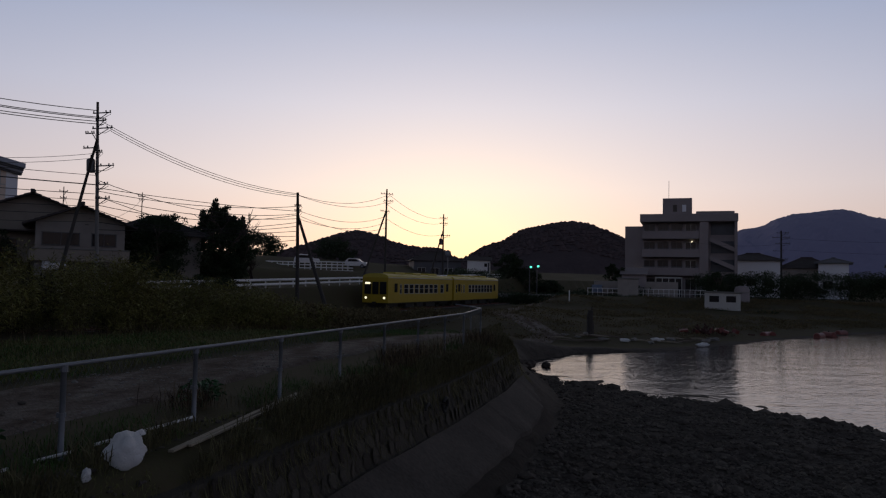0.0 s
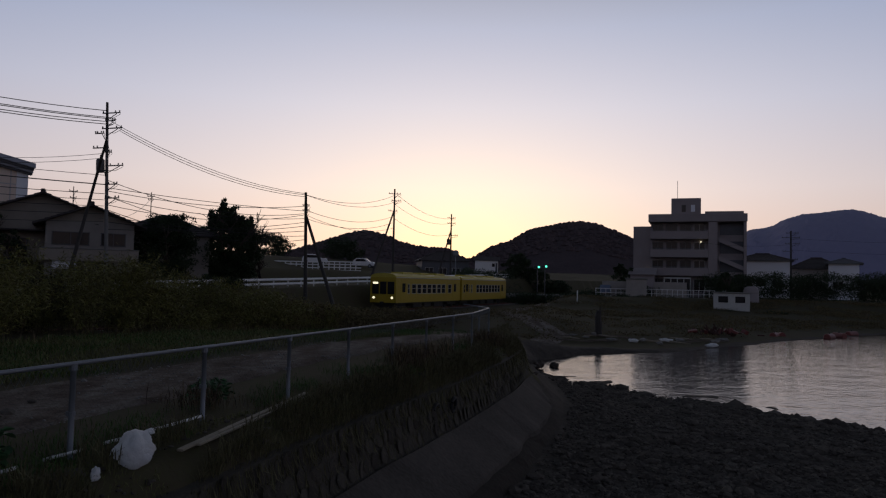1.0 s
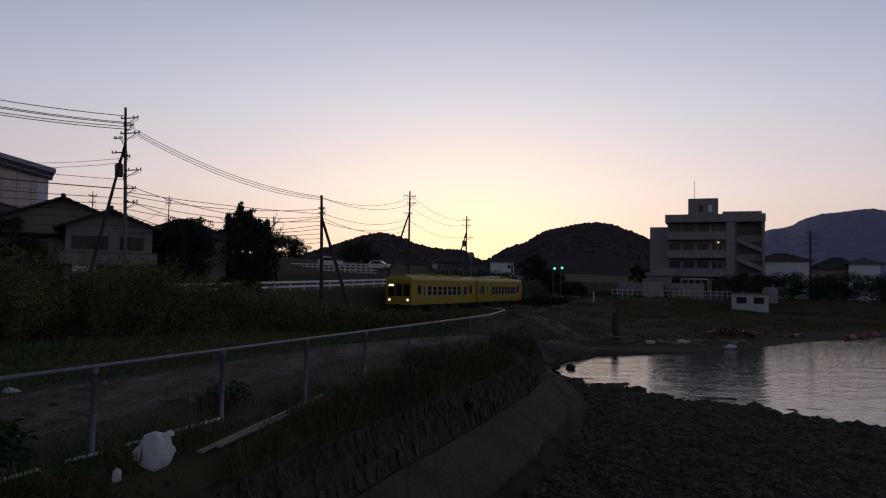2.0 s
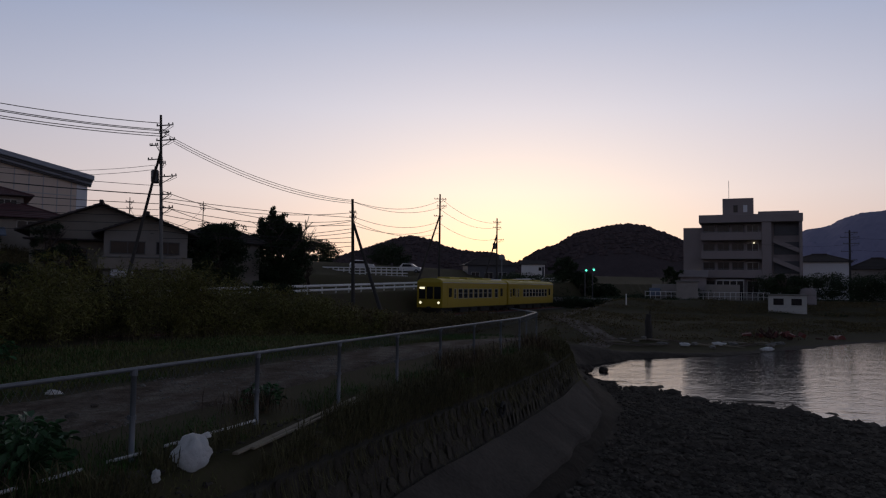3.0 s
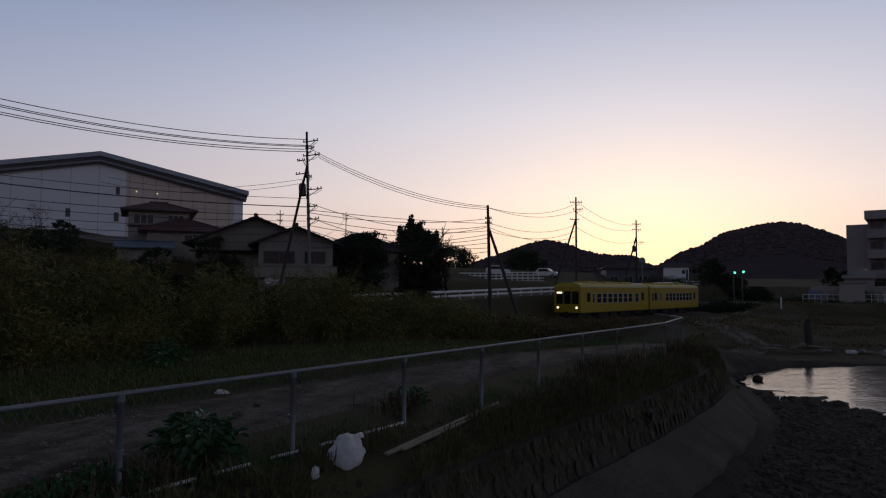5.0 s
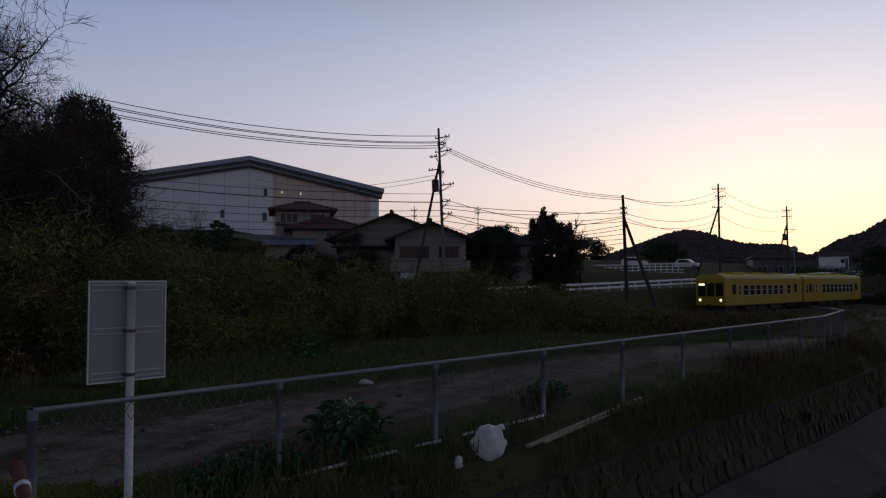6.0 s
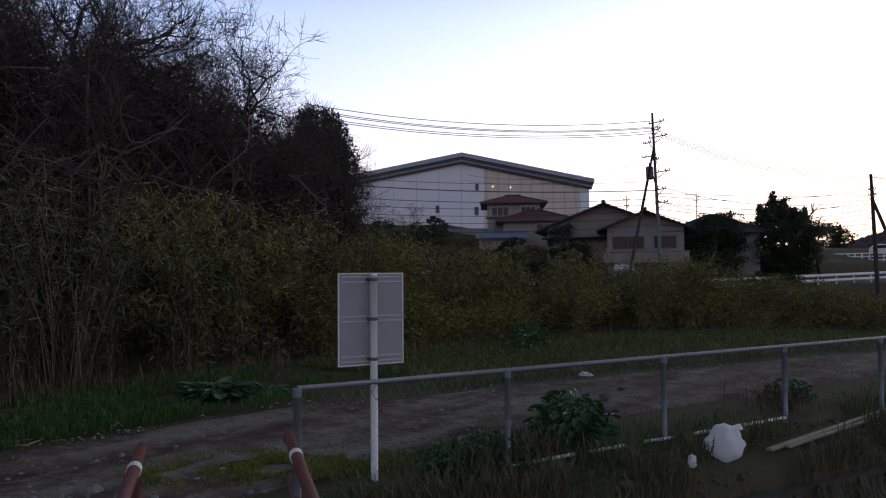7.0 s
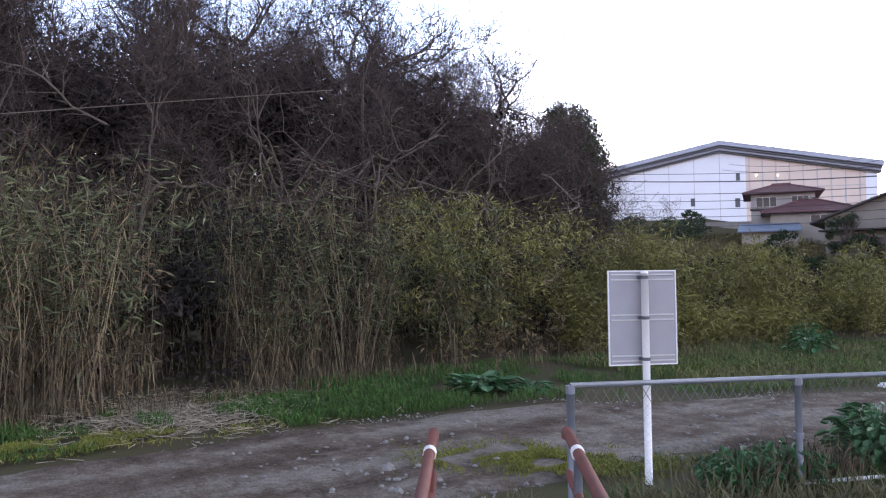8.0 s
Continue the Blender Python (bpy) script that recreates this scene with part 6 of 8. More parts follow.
# ---- vegetation ----
def fork_tree(rng, base, height, spread, depth=6, r0=0.16, gnarl=0.35, up=0.25, first=0.25, twig_len=0.5):
    """Segments of a branching tree: arrays of ends and radii, and the tips."""
    p0, p1, ra, rb, tips = [], [], [], [], []
    stack = [(np.array(base, float), np.array((rng.normal(0, 0.08), rng.normal(0, 0.08), 1.0)), height * first, r0, 0)]
    while stack:
        p, d, length, r, lv = stack.pop()
        d = d / np.linalg.norm(d)
        steps = 3
        for k in range(steps):
            d = d + rng.normal(0, gnarl * 0.35, 3) + np.array((0, 0, up * 0.12))
            d = d / np.linalg.norm(d)
            q = p + d * length / steps
            p0.append(p)
            p1.append(q)
            ra.append(r * (1 - 0.12 * k))
            rb.append(r * (1 - 0.12 * (k + 1)))
            p = q
        if lv >= depth:
            tips.append((p, d))
            continue
        kids = 2 + (rng.random() < 0.55) + (lv == 0)
        for k in range(kids):
            side = rng.normal(0, 1, 3) * spread
            side[2] = side[2] * 0.5 + up
            stack.append((p, d * (0.8 if lv else 0.6) + side, length * rng.uniform(0.62, 0.86), r * rng.uniform(0.52, 0.68), lv + 1))
    return np.array(p0), np.array(p1), np.array(ra), np.array(rb), tips


def bare_tree(x, y, height, seed, depth=6, slim=1.0, label="leafless tree with a tangle of brown twigs", spread=0.55, bark=M_TWIG, r0=0.15, up=0.25, reach=0.0):
    rng = np.random.default_rng(seed)
    p0, p1, ra, rb, tips = fork_tree(rng, (0, 0, -0.3), height, spread, depth, r0, up=up, gnarl=0.75)
    if reach:
        slim = min(1.0, reach / (np.percentile(np.hypot(p1[:, 0], p1[:, 1]), 97) * height / max(p1[:, 2].max(), 0.1)))
    p0[:, :2] *= slim
    p1[:, :2] *= slim
    # scale to the asked height
    k = height / max(p1[:, 2].max(), 0.1)
    p0, p1 = p0 * k, p1 * k
    ob = thing("tree", label, "tree", pose(x, y, gz(x, y), 0, 0, 0), group="leafless trees")
    thick = ra > 0.022
    part("trunk", Geo().rods(p0[thick], p1[thick], ra[thick], rb[thick], 6), bark, ob, smooth=True)
    g = Geo().rods(p0[~thick], p1[~thick], np.maximum(ra[~thick], 0.009), np.maximum(rb[~thick], 0.007), 3)
    tp = np.array([t[0] for t in tips]) * np.array((slim, slim, 1)) * k
    td = np.array([t[1] for t in tips])
    for rep in range(3):
        dirs = td + rng.normal(0, 0.55, td.shape)
        dirs /= np.linalg.norm(dirs, axis=1, keepdims=True)
        ln = rng.uniform(0.25, 0.7, len(tp))[:, None] * height / 9
        g.rods(tp, tp + dirs * ln, np.full(len(tp), 0.007), np.full(len(tp), 0.004), 3)
    part("crown", g, M_TWIG, ob, "fine brown twigs")
    return ob


def leaf_cloud(rng, centres, radii, per, size, flat=0.6, droop=0.0, aspect=0.45):
    """Loose leaf quads in clumps."""
    c = np.repeat(np.asarray(centres, float), per, 0)
    r = np.repeat(np.asarray(radii, float), per)[:, None]
    n_ = len(c)
    d = rng.normal(0, 1, (n_, 3))
    d /= np.linalg.norm(d, axis=1, keepdims=True)
    p = c + d * r * rng.uniform(0.45, 1.0, (n_, 1)) ** 0.6 * np.array((1, 1, flat))
    a = rng.normal(0, 1, (n_, 3)) + d * 0.6
    a[:, 2] -= droop
    a /= np.linalg.norm(a, axis=1, keepdims=True)
    b = np.cross(a, rng.normal(0, 1, (n_, 3)))
    b /= np.linalg.norm(b, axis=1, keepdims=True)
    s = size * rng.uniform(0.6, 1.4, (n_, 1))
    return np.stack([p - b * s * 0.06, p + a * s * 0.5 - b * s * aspect * 0.5, p + a * s, p + a * s * 0.5 + b * s * aspect * 0.5], 1)


def evergreen(x, y, height, width, seed, label="dark evergreen tree with a dense uneven crown", clumps=70, per=90, size=0.22, shape="round", leaf=M_LEAF, trunk=M_BARK):
    rng = np.random.default_rng(seed)
    ob = thing("tree", label, "tree", pose(x, y, gz(x, y)), group="evergreen trees")
    p0, p1, ra, rb, tips = fork_tree(rng, (0, 0, -0.3), height * 0.95, 0.5, 4, 0.04 * height ** 0.6 + 0.05)
    k = height * 0.92 / max(p1[:, 2].max(), 0.1)
    part("trunk", Geo().rods(p0 * k, p1 * k, ra, rb, 6), trunk, ob)
    cs, rs = [], []
    for i in range(clumps):
        t = rng.uniform(0.12, 1.0)
        if shape == "cone":
            rad = width * 0.5 * (1.05 - t) ** 0.75 + 0.15
        else:
            rad = width * 0.5 * math.sqrt(max(0.02, 1 - (2 * (t - 0.5)) ** 2 * 0.9)) * rng.uniform(0.75, 1.08)
        a = rng.uniform(0, 2 * math.pi)
        rr = rad * rng.uniform(0.25, 1.0) ** 0.5
        if shape != "cone":
            # lobes and hollows make the outline uneven
            rr *= 1 + 0.32 * float(value_noise(a * 1.3, t * 4.0, 0.8, seed)) * t
        cs.append((rr * math.cos(a), rr * math.sin(a), t * height * (1 + 0.10 * float(value_noise(rr * math.cos(a), rr * math.sin(a), width * 0.22, seed + 1)))))
        rs.append(rng.uniform(0.05, 0.17) * width)
    if shape == "spiky":
        for i in range(9):
            a, rr = rng.uniform(0, 2 * math.pi), width * 0.36 * rng.uniform(0, 1) ** 0.7
            up_ = rng.uniform(0.06, 0.24)
            for k in range(6):
                cs.append((rr * math.cos(a), rr * math.sin(a), height * (0.85 + up_ * k / 5 * 1.1)))
                rs.append(width * 0.055 * (1.25 - k / 6))
    part("crown", Geo().quads(leaf_cloud(rng, cs, rs, per, size)), leaf, ob)
    return ob


# trees round the houses
evergreen(-19.2, 55.3, 5.4, 4.6, 31, "dark round garden tree beside the houses", 170, 130, 0.17)
evergreen(-15.9, 60.6, 6.2, 5.0, 32, "dark bushy garden tree with ragged shoots on top", 210, 130, 0.18, "spiky")
evergreen(-16.4, 60.2, 7.3, 1.1, 33, "narrow upright garden conifer", 40, 90, 0.15, "cone")
evergreen(-15.6, 61.0, 7.0, 1.3, 34, "narrow upright garden conifer", 40, 90, 0.15, "cone")
evergreen(-14.9, 60.4, 5.3, 3.0, 35, "dark bushy garden tree", 110, 120, 0.18, "spiky")
bare_tree(-13.3, 61.5, 2.6, 36, 4, 0.7, "small leafless garden tree")
evergreen(-28.2, 47.0, 3.0, 2.2, 37, "clipped garden shrub before the house", 24, 90, 0.16)
evergreen(-26.6, 46.9, 2.4, 2.2, 38, "clipped garden shrub before the house", 18, 90, 0.16)
for i, (x, y, h, w_) in enumerate(((-45.0, 52.0, 2.4, 3.0), (-48.5, 52.5, 2.0, 3.6), (-52.0, 52.0, 2.6, 3.4), (-43.0, 48.5, 1.6, 4.0), (-55.5, 52.5, 2.2, 3.4), (-33.5, 48.0, 1.8, 3.0))):
    evergreen(x, y, h, w_, 40 + i, "dark hedge shrub below the hall", 26, 90, 0.2)
# dark hedge and shrubs on the slope below the houses
for i in range(11):
    x, y = -29.5 + 1.55 * i, 42.2 + 1.25 * i
    evergreen(x, y, 0.8 + 0.4 * ((i * 7) % 5) / 5, 2.0, 500 + i, "dark hedge shrub on the slope below the houses", 30, 110, 0.15)
bare_tree(-47.6, 55.0, 4.4, 47, 5, 1.0, "small pale leafless tree before the hall", bark=M_LIMB, r0=0.09)
evergreen(32.4, 110.0, 4.8, 2.8, 48, "dark tree beside the building", 40, 100, 0.3)
evergreen(40.6, 91.5, 3.6, 2.4, 49, "dark conifer beside the building", 40, 100, 0.26, "cone")
for i, (x, y, h, w_) in enumerate(((-24, 118, 4, 7), (-13, 124, 3.4, 8), (-33, 112, 4, 7), (17.6, 123, 4.2, 5.0), (21.0, 124, 3.8, 5.0), (25.0, 124.5, 3.2, 5.0))):
    evergreen(x, y, h, w_, 60 + i, "distant dark clump of trees", 70, 130, 0.26)

# the wood behind the bamboo
for i, (x, y, h) in enumerate(((-22.0, -3.0, 13.0), (-19.0, 1.5, 11.4), (-23.5, 3.5, 14.0), (-18.9, 7.8, 10.2), (-22.5, 9.0, 13.0), (-20.5, 11.6, 8.6), (-29.6, 14.4, 12.0), (-27.5, 7.0, 15.0),
                               (-27.2, 15.4, 14.5), (-25.5, 16.0, 9.5), (-28.0, 12.0, 15.0), (-17.0, -4.0, 11.5), (-27, -2, 12), (-33.0, 12.0, 14.0), (-20.8, -1.6, 11.6), (-19.6, -0.2, 11.0))):
    bare_tree(x, y, h, 100 + i, 7 if i < 9 else 6, 0.7 if x < -30 else 1.0, spread=0.62, r0=0.17, reach={5: 1.6, 6: 3.2, 8: 4.6, 9: 2.2, 13: 4.0, 1: 2.2, 11: 1.8}.get(i, 3.8))
# wide-branching trees that stand out against the sky
def sky_tree(x, y, bole, crown, seed, reach):
    rng = np.random.default_rng(seed)
    p0, p1, ra, rb, tips = fork_tree(rng, (0, 0, 0), crown, 0.62, 6, 0.15, gnarl=0.55, up=0.16, first=0.2)
    k = crown / max(p1[:, 2].max(), 0.1)
    wide = reach / (np.percentile(np.hypot(p1[:, 0], p1[:, 1]), 98) * k)
    size = np.array((wide, wide, 1.0)) * k
    lift = np.array((0, 0, bole))
    p0, p1 = p0 * size + lift, p1 * size + lift
    ob = thing("tree", "leafless tree with wide crooked branches above the wood", "tree", pose(x, y, gz(x, y)), group="leafless trees")
    part("trunk", Geo().tube([(0, 0, -0.3), (0.1, 0.05, bole * 0.5), tuple(p0[0])], [0.24, 0.19, 0.15], 8), M_TWIG, ob, smooth=True)
    thick = ra > 0.02
    part("bough", Geo().rods(p0[thick], p1[thick], ra[thick], rb[thick], 6), M_TWIG, ob, smooth=True)
    g = Geo().rods(p0[~thick], p1[~thick], np.maximum(ra[~thick], 0.010), np.maximum(rb[~thick], 0.008), 3)
    tp, td = np.array([t[0] for t in tips]) * size + lift, np.array([t[1] for t in tips])
    for rep in range(3):
        way = td + rng.normal(0, 0.45, td.shape)
        way /= np.linalg.norm(way, axis=1, keepdims=True)
        g.rods(tp, tp + way * rng.uniform(0.25, 0.7, (len(tp), 1)), np.full(len(tp), 0.008), np.full(len(tp), 0.005), 3)
    part("crown", g, M_TWIG, ob, "fine brown twigs")
    return ob


for i, (x, y, bole, crown, reach_) in enumerate(((-24.0, 15.0, 6.2, 7.0, 4.4), (-26.4, 19.2, 4.8, 5.6, 3.6), (-23.2, 9.6, 7.4, 6.6, 4.4), (-24.2, 4.6, 7.8, 5.6, 4.2), (-28.6, 22.6, 4.5, 5.0, 3.0), (-27.6, 23.4, 5.4, 5.2, 3.2))):
    sky_tree(x, y, bole, crown, 700 + i, reach_)
for i, (x, y, h, w_) in enumerate(((-33.6, 27.6, 11.0, 5.6), (-26.8, 20.3, 8.2, 4.6), (-35.5, 30.0, 9.2, 4.6), (-24.2, 17.2, 7.4, 4.6), (-25.6, 14.8, 9.6, 5.5), (-28.5, 1.5, 9.8, 8.0), (-27.5, -5.0, 9.0, 8.0), (-26.0, 6.2, 11.4, 5.4),
                                  (-31.0, 18.0, 9.0, 7.0), (-23.0, -8.0, 8.0, 7.0))):
    evergreen(x, y, h, w_, 130 + i, "tall dark evergreen tree at the wood's edge", 260 if i < 5 else 90, 120, 0.19)


# tangled brush of vines and twigs that fills the wood between the trees
rng = np.random.default_rng(55)
bx_, by_, bz_, br_ = [], [], [], []
for k in range(760):
    t = rng.uniform(0, 1)
    y = -9 + 27 * t
    x = -17.2 - rng.uniform(0, 1) ** 1.2 * 9.0 - 0.12 * max(0.0, y - 6)
    top_ = 7.9 + 0.25 * (-17.2 - x) + 0.1 * max(0.0, 4.0 - y) + 0.10 * max(0.0, 1.2 - y) - 0.26 * max(0.0, y - 10) + 1.6 * float(value_noise(x, y, 4.0, 51))
    bx_.append(x)
    by_.append(y)
    bz_.append(gz(x, y) + rng.uniform(0.12, 1.0) ** 0.8 * top_)
    br_.append(rng.uniform(0.6, 1.25))
# the brush runs on behind the bamboo to the tall evergreens
for k in range(210):
    t, h_ = rng.uniform(0, 1), rng.uniform(0.1, 1.0) ** 0.8
    x, y = -22.6 - 4.6 * t - rng.uniform(0, 1.5), 13.5 + 7.6 * t
    bx_.append(x)
    by_.append(y)
    bz_.append(gz(x, y) + h_ * (7.6 - 1.6 * t + 1.2 * float(value_noise(x, y, 2.0, 52))))
    br_.append(rng.uniform(0.5, 1.0))
cen = np.stack([bx_, by_, bz_], 1)
per_ = 210
c_ = np.repeat(cen, per_, 0) + rng.normal(0, 0.55, (len(cen) * per_, 3)) * np.repeat(np.array(br_), per_)[:, None]
d_ = rng.normal(0, 1, c_.shape)
d_ /= np.linalg.norm(d_, axis=1, keepdims=True)
l_ = rng.uniform(0.2, 0.75, (len(c_), 1))
bow = rng.normal(0, 0.14, c_.shape) * l_
mid_b = c_ + bow
r_b = rng.uniform(0.0035, 0.008, len(c_))
tangle = Geo().rods(c_ - d_ * l_ * 0.5, mid_b, r_b, r_b * 0.8, 3)
tangle.rods(mid_b, c_ + d_ * l_ * 0.5 - bow * 0.4, r_b * 0.8, r_b * 0.4, 3)
solid("brush_tangle", tangle, M_TWIG, "dense brown tangle of twigs and vines in the wood", "brush", kind="stuff")
# leaf clumps close the wood behind; the inner shade is in their colour
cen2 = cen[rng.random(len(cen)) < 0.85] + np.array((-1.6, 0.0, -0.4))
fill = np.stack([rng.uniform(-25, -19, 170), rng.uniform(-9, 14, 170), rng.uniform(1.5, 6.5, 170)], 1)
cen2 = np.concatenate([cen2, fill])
solid("dark_foliage", Geo().quads(leaf_cloud(rng, cen2, rng.uniform(0.8, 1.4, len(cen2)), 150, 0.26)), M_BRUSH, "withered foliage deep in the wood, coloured dark for shade", "foliage", kind="stuff")


def dead_limb(points, r, seed, label="pale dead limb hanging among the trees"):
    rng = np.random.default_rng(seed)
    pts_ = [Vector(p) for p in points]
    ob = thing("dead_limb", label, "branch", pose(*points[0]), group="dead limbs in the wood")
    pts_ = [p - pts_[0] for p in pts_]
    part("bough", Geo().tube(pts_, list(np.linspace(r, r * 0.4, len(pts_))), 6), M_LIMB, ob, smooth=True)
    for p, q in zip(pts_[:-1], pts_[1:]):
        for k in range(3):
            a = p.lerp(q, float(rng.random()))
            d = Vector(rng.normal(0, 1, 3).tolist()) * 0.5 + (q - p).normalized() * 0.5
            b = a + d * float(rng.uniform(0.5, 1.2))
            part("side_branch", Geo().tube([a, a.lerp(b, 0.5) + Vector(rng.normal(0, 0.06, 3).tolist()), b], [r * 0.35, r * 0.25, r * 0.1], 5), M_LIMB, ob)
    return ob


# old leaning trunks that show pale before the brush
dead_limb([(-17.4, 7.2, 0.6), (-17.5, 7.25, 3.5), (-17.6, 7.2, 5.6), (-17.7, 7.3, 7.6)], 0.05, 401, "pale upright dead trunk before the brush")
dead_limb([(-17.2, 5.4, 3.2), (-17.2, 6.1, 4.4), (-17.2, 6.7, 4.2), (-17.3, 7.4, 5.0), (-17.3, 8.0, 4.9), (-17.4, 8.9, 5.4), (-17.5, 9.8, 6.2)], 0.06, 402, "thick crooked bough leaning through the brush")
dead_limb([(-17.0, 7.4, 4.6), (-16.9, 8.0, 4.1), (-16.9, 8.6, 4.2), (-16.8, 9.0, 3.4), (-16.8, 9.5, 2.9)], 0.04, 403, "pale drooping bough before the brush")

# old crooked trees whose pale limbs show before the brush
def limb_tree(x, y, z, height, reach, seed):
    rng = np.random.default_rng(seed)
    p0, p1, ra, rb, tips = fork_tree(rng, (0, 0, -0.3), height, 0.75, 6, 0.085, gnarl=0.6, up=0.06, first=0.22)
    k = height / max(p1[:, 2].max(), 0.1)
    wide = reach / (np.percentile(np.hypot(p1[:, 0], p1[:, 1]), 97) * k)
    size = np.array((wide * 0.55, wide, 1.0)) * k
    p0, p1 = p0 * size, p1 * size
    ob = thing("tree", "old crooked leafless tree with pale limbs before the brush", "tree", pose(x, y, z), group="leafless trees")
    part("trunk", Geo().tube([(0, 0, gz(x, y) - z - 0.2), (0.05, 0.0, (gz(x, y) - z) * 0.5), tuple(p0[0])], [0.14, 0.12, 0.10], 7), M_BARK, ob, smooth=True)
    thick = ra > 0.012
    part("bough", Geo().rods(p0[thick], p1[thick], ra[thick] * 0.8, rb[thick] * 0.8, 5), M_BARK, ob, smooth=True)
    g = Geo().rods(p0[~thick], p1[~thick], np.maximum(ra[~thick], 0.008), np.maximum(rb[~thick], 0.006), 3)
    tp, td = np.array([t[0] for t in tips]) * size, np.array([t[1] for t in tips])
    for rep in range(2):
        way = td + rng.normal(0, 0.6, td.shape)
        way /= np.linalg.norm(way, axis=1, keepdims=True)
        g.rods(tp, tp + way * rng.uniform(0.2, 0.6, (len(tp), 1)), np.full(len(tp), 0.007), np.full(len(tp), 0.004), 3)
    part("crown", g, M_TWIG, ob, "fine brown twigs")
    return ob


for i, (x, y, h, reach_) in enumerate(((-16.7, 7.3, 5.2, 2.6), (-16.9, 4.6, 5.4, 2.6), (-16.8, 10.0, 4.6, 2.2), (-16.6, 1.6, 4.8, 2.4), (-16.4, -1.2, 4.6, 2.2))):
    limb_tree(x, y, gz(x, y) + 2.2, h, reach_, 820 + i)

# thicket front line and height along it
THICKET = np.array([(-8.8, -7.0), (-9.9, -1.5), (-10.6, 1.0), (-11.7, 3.2), (-12.6, 6.5), (-12.6, 10.0), (-12.4, 14.0), (-11.2, 18.0), (-9.4, 22.5), (-7.8, 27.0), (-5.6, 32.0), (-4.0, 37.0)])
THICK_H = np.array((3.5, 3.4, 3.3, 3.6, 3.5, 3.25, 2.85, 2.5, 2.4, 2.2, 1.7, 1.0))


def thicket_point(rng, n_, back):
    seg = np.hypot(*np.diff(THICKET, axis=0).T)
    cum = np.concatenate([[0], np.cumsum(seg)])
    t = rng.uniform(0, cum[-1], n_)
    x, y = np.interp(t, cum, THICKET[:, 0]), np.interp(t, cum, THICKET[:, 1])
    x2, y2 = np.interp(t + 0.5, cum, THICKET[:, 0]), np.interp(t + 0.5, cum, THICKET[:, 1])
    d = np.stack([x2 - x, y2 - y], 1)
    d /= np.linalg.norm(d, axis=1, keepdims=True) + 1e-9
    off = rng.uniform(0, 1, n_) ** 1.4 * back + 0.5 * value_noise(x, y, 2.2, 21)
    return x - d[:, 1] * off, y + d[:, 0] * off, np.interp(t, cum, THICK_H), off


rng = np.random.default_rng(77)
n_st = 12500
tx, ty, th, toff = thicket_point(rng, n_st, 5.5)
clump = value_noise(tx, ty, 0.9, 25) + 0.7 * value_noise(tx, ty, 0.35, 26) > np.where(ty < 9, 0.3, 0.26)
clump &= ~((np.hypot(tx + 11.3, (ty - 2.1) * 0.8) < 0.85) & (toff < 2.0))
tx, ty, th, toff = tx[clump], ty[clump], th[clump], toff[clump]
n_st = len(tx)
tz = ground_z(tx, ty, False)
hgt = th * rng.uniform(np.where(ty > 9, 0.68, 0.55), 1.05, n_st) + 0.14 * toff * (ty < 8) + np.where(ty > 9, 0.28, 0.55) * value_noise(tx, ty, 1.8, 22)
hgt *= np.where(ty > 9, 0.92 + 0.2 * value_noise(tx, ty, 2.4, 28) + 0.12 * value_noise(tx, ty, 0.9, 29), 1.0)
hgt = np.where((toff < 1.2) & (value_noise(tx, ty, 1.1, 24) > 0.15), hgt * 0.45, hgt)
lean = rng.normal(0, 0.09, (n_st, 2))
g_st, g_lf, g_dry = Geo(), Geo(), Geo()
base_p = np.stack([tx, ty, tz - 0.05], 1)
bend = rng.normal(0, 0.15, (n_st, 2))
prev = base_p
levels_ = (0.35, 0.7, 1.0)
tops_ = []
for k, t in enumerate(levels_):
    nxt = base_p + np.stack([(lean[:, 0] * t + bend[:, 0] * t * t) * hgt, (lean[:, 1] * t + bend[:, 1] * t * t) * hgt, hgt * t], 1)
    r_a = 0.0085 * (1 - 0.3 * k) * rng.uniform(0.7, 1.3, n_st) * np.where(ty > 8, 0.6, 1.0)
    g_st.rods(prev, nxt, r_a, r_a * 0.72, 3)
    tops_.append(nxt)
    prev = nxt


def stalk_leaves(sel, t_lo, t_hi, count, size, spread, droop, width=0.07):
    idx = np.repeat(np.nonzero(sel)[0], count)
    t = rng.uniform(t_lo, t_hi, len(idx)) ** 0.8
    p = base_p[idx] + np.stack([(lean[idx, 0] * t + bend[idx, 0] * t * t) * hgt[idx], (lean[idx, 1] * t + bend[idx, 1] * t * t) * hgt[idx], hgt[idx] * t], 1)
    p += rng.normal(0, spread, p.shape)
    a = rng.normal(0, 1, p.shape)
    a[:, 2] = np.abs(a[:, 2]) * 0.4 - droop
    a /= np.linalg.norm(a, axis=1, keepdims=True)
    b = np.cross(a, rng.normal(0, 1, p.shape))
    b /= np.linalg.norm(b, axis=1, keepdims=True)
    s = size * rng.uniform(0.5, 1.5, (len(idx), 1))
    return np.stack([p, p + a * s * 0.4 - b * s * width, p + a * s, p + a * s * 0.4 + b * s * width], 1)


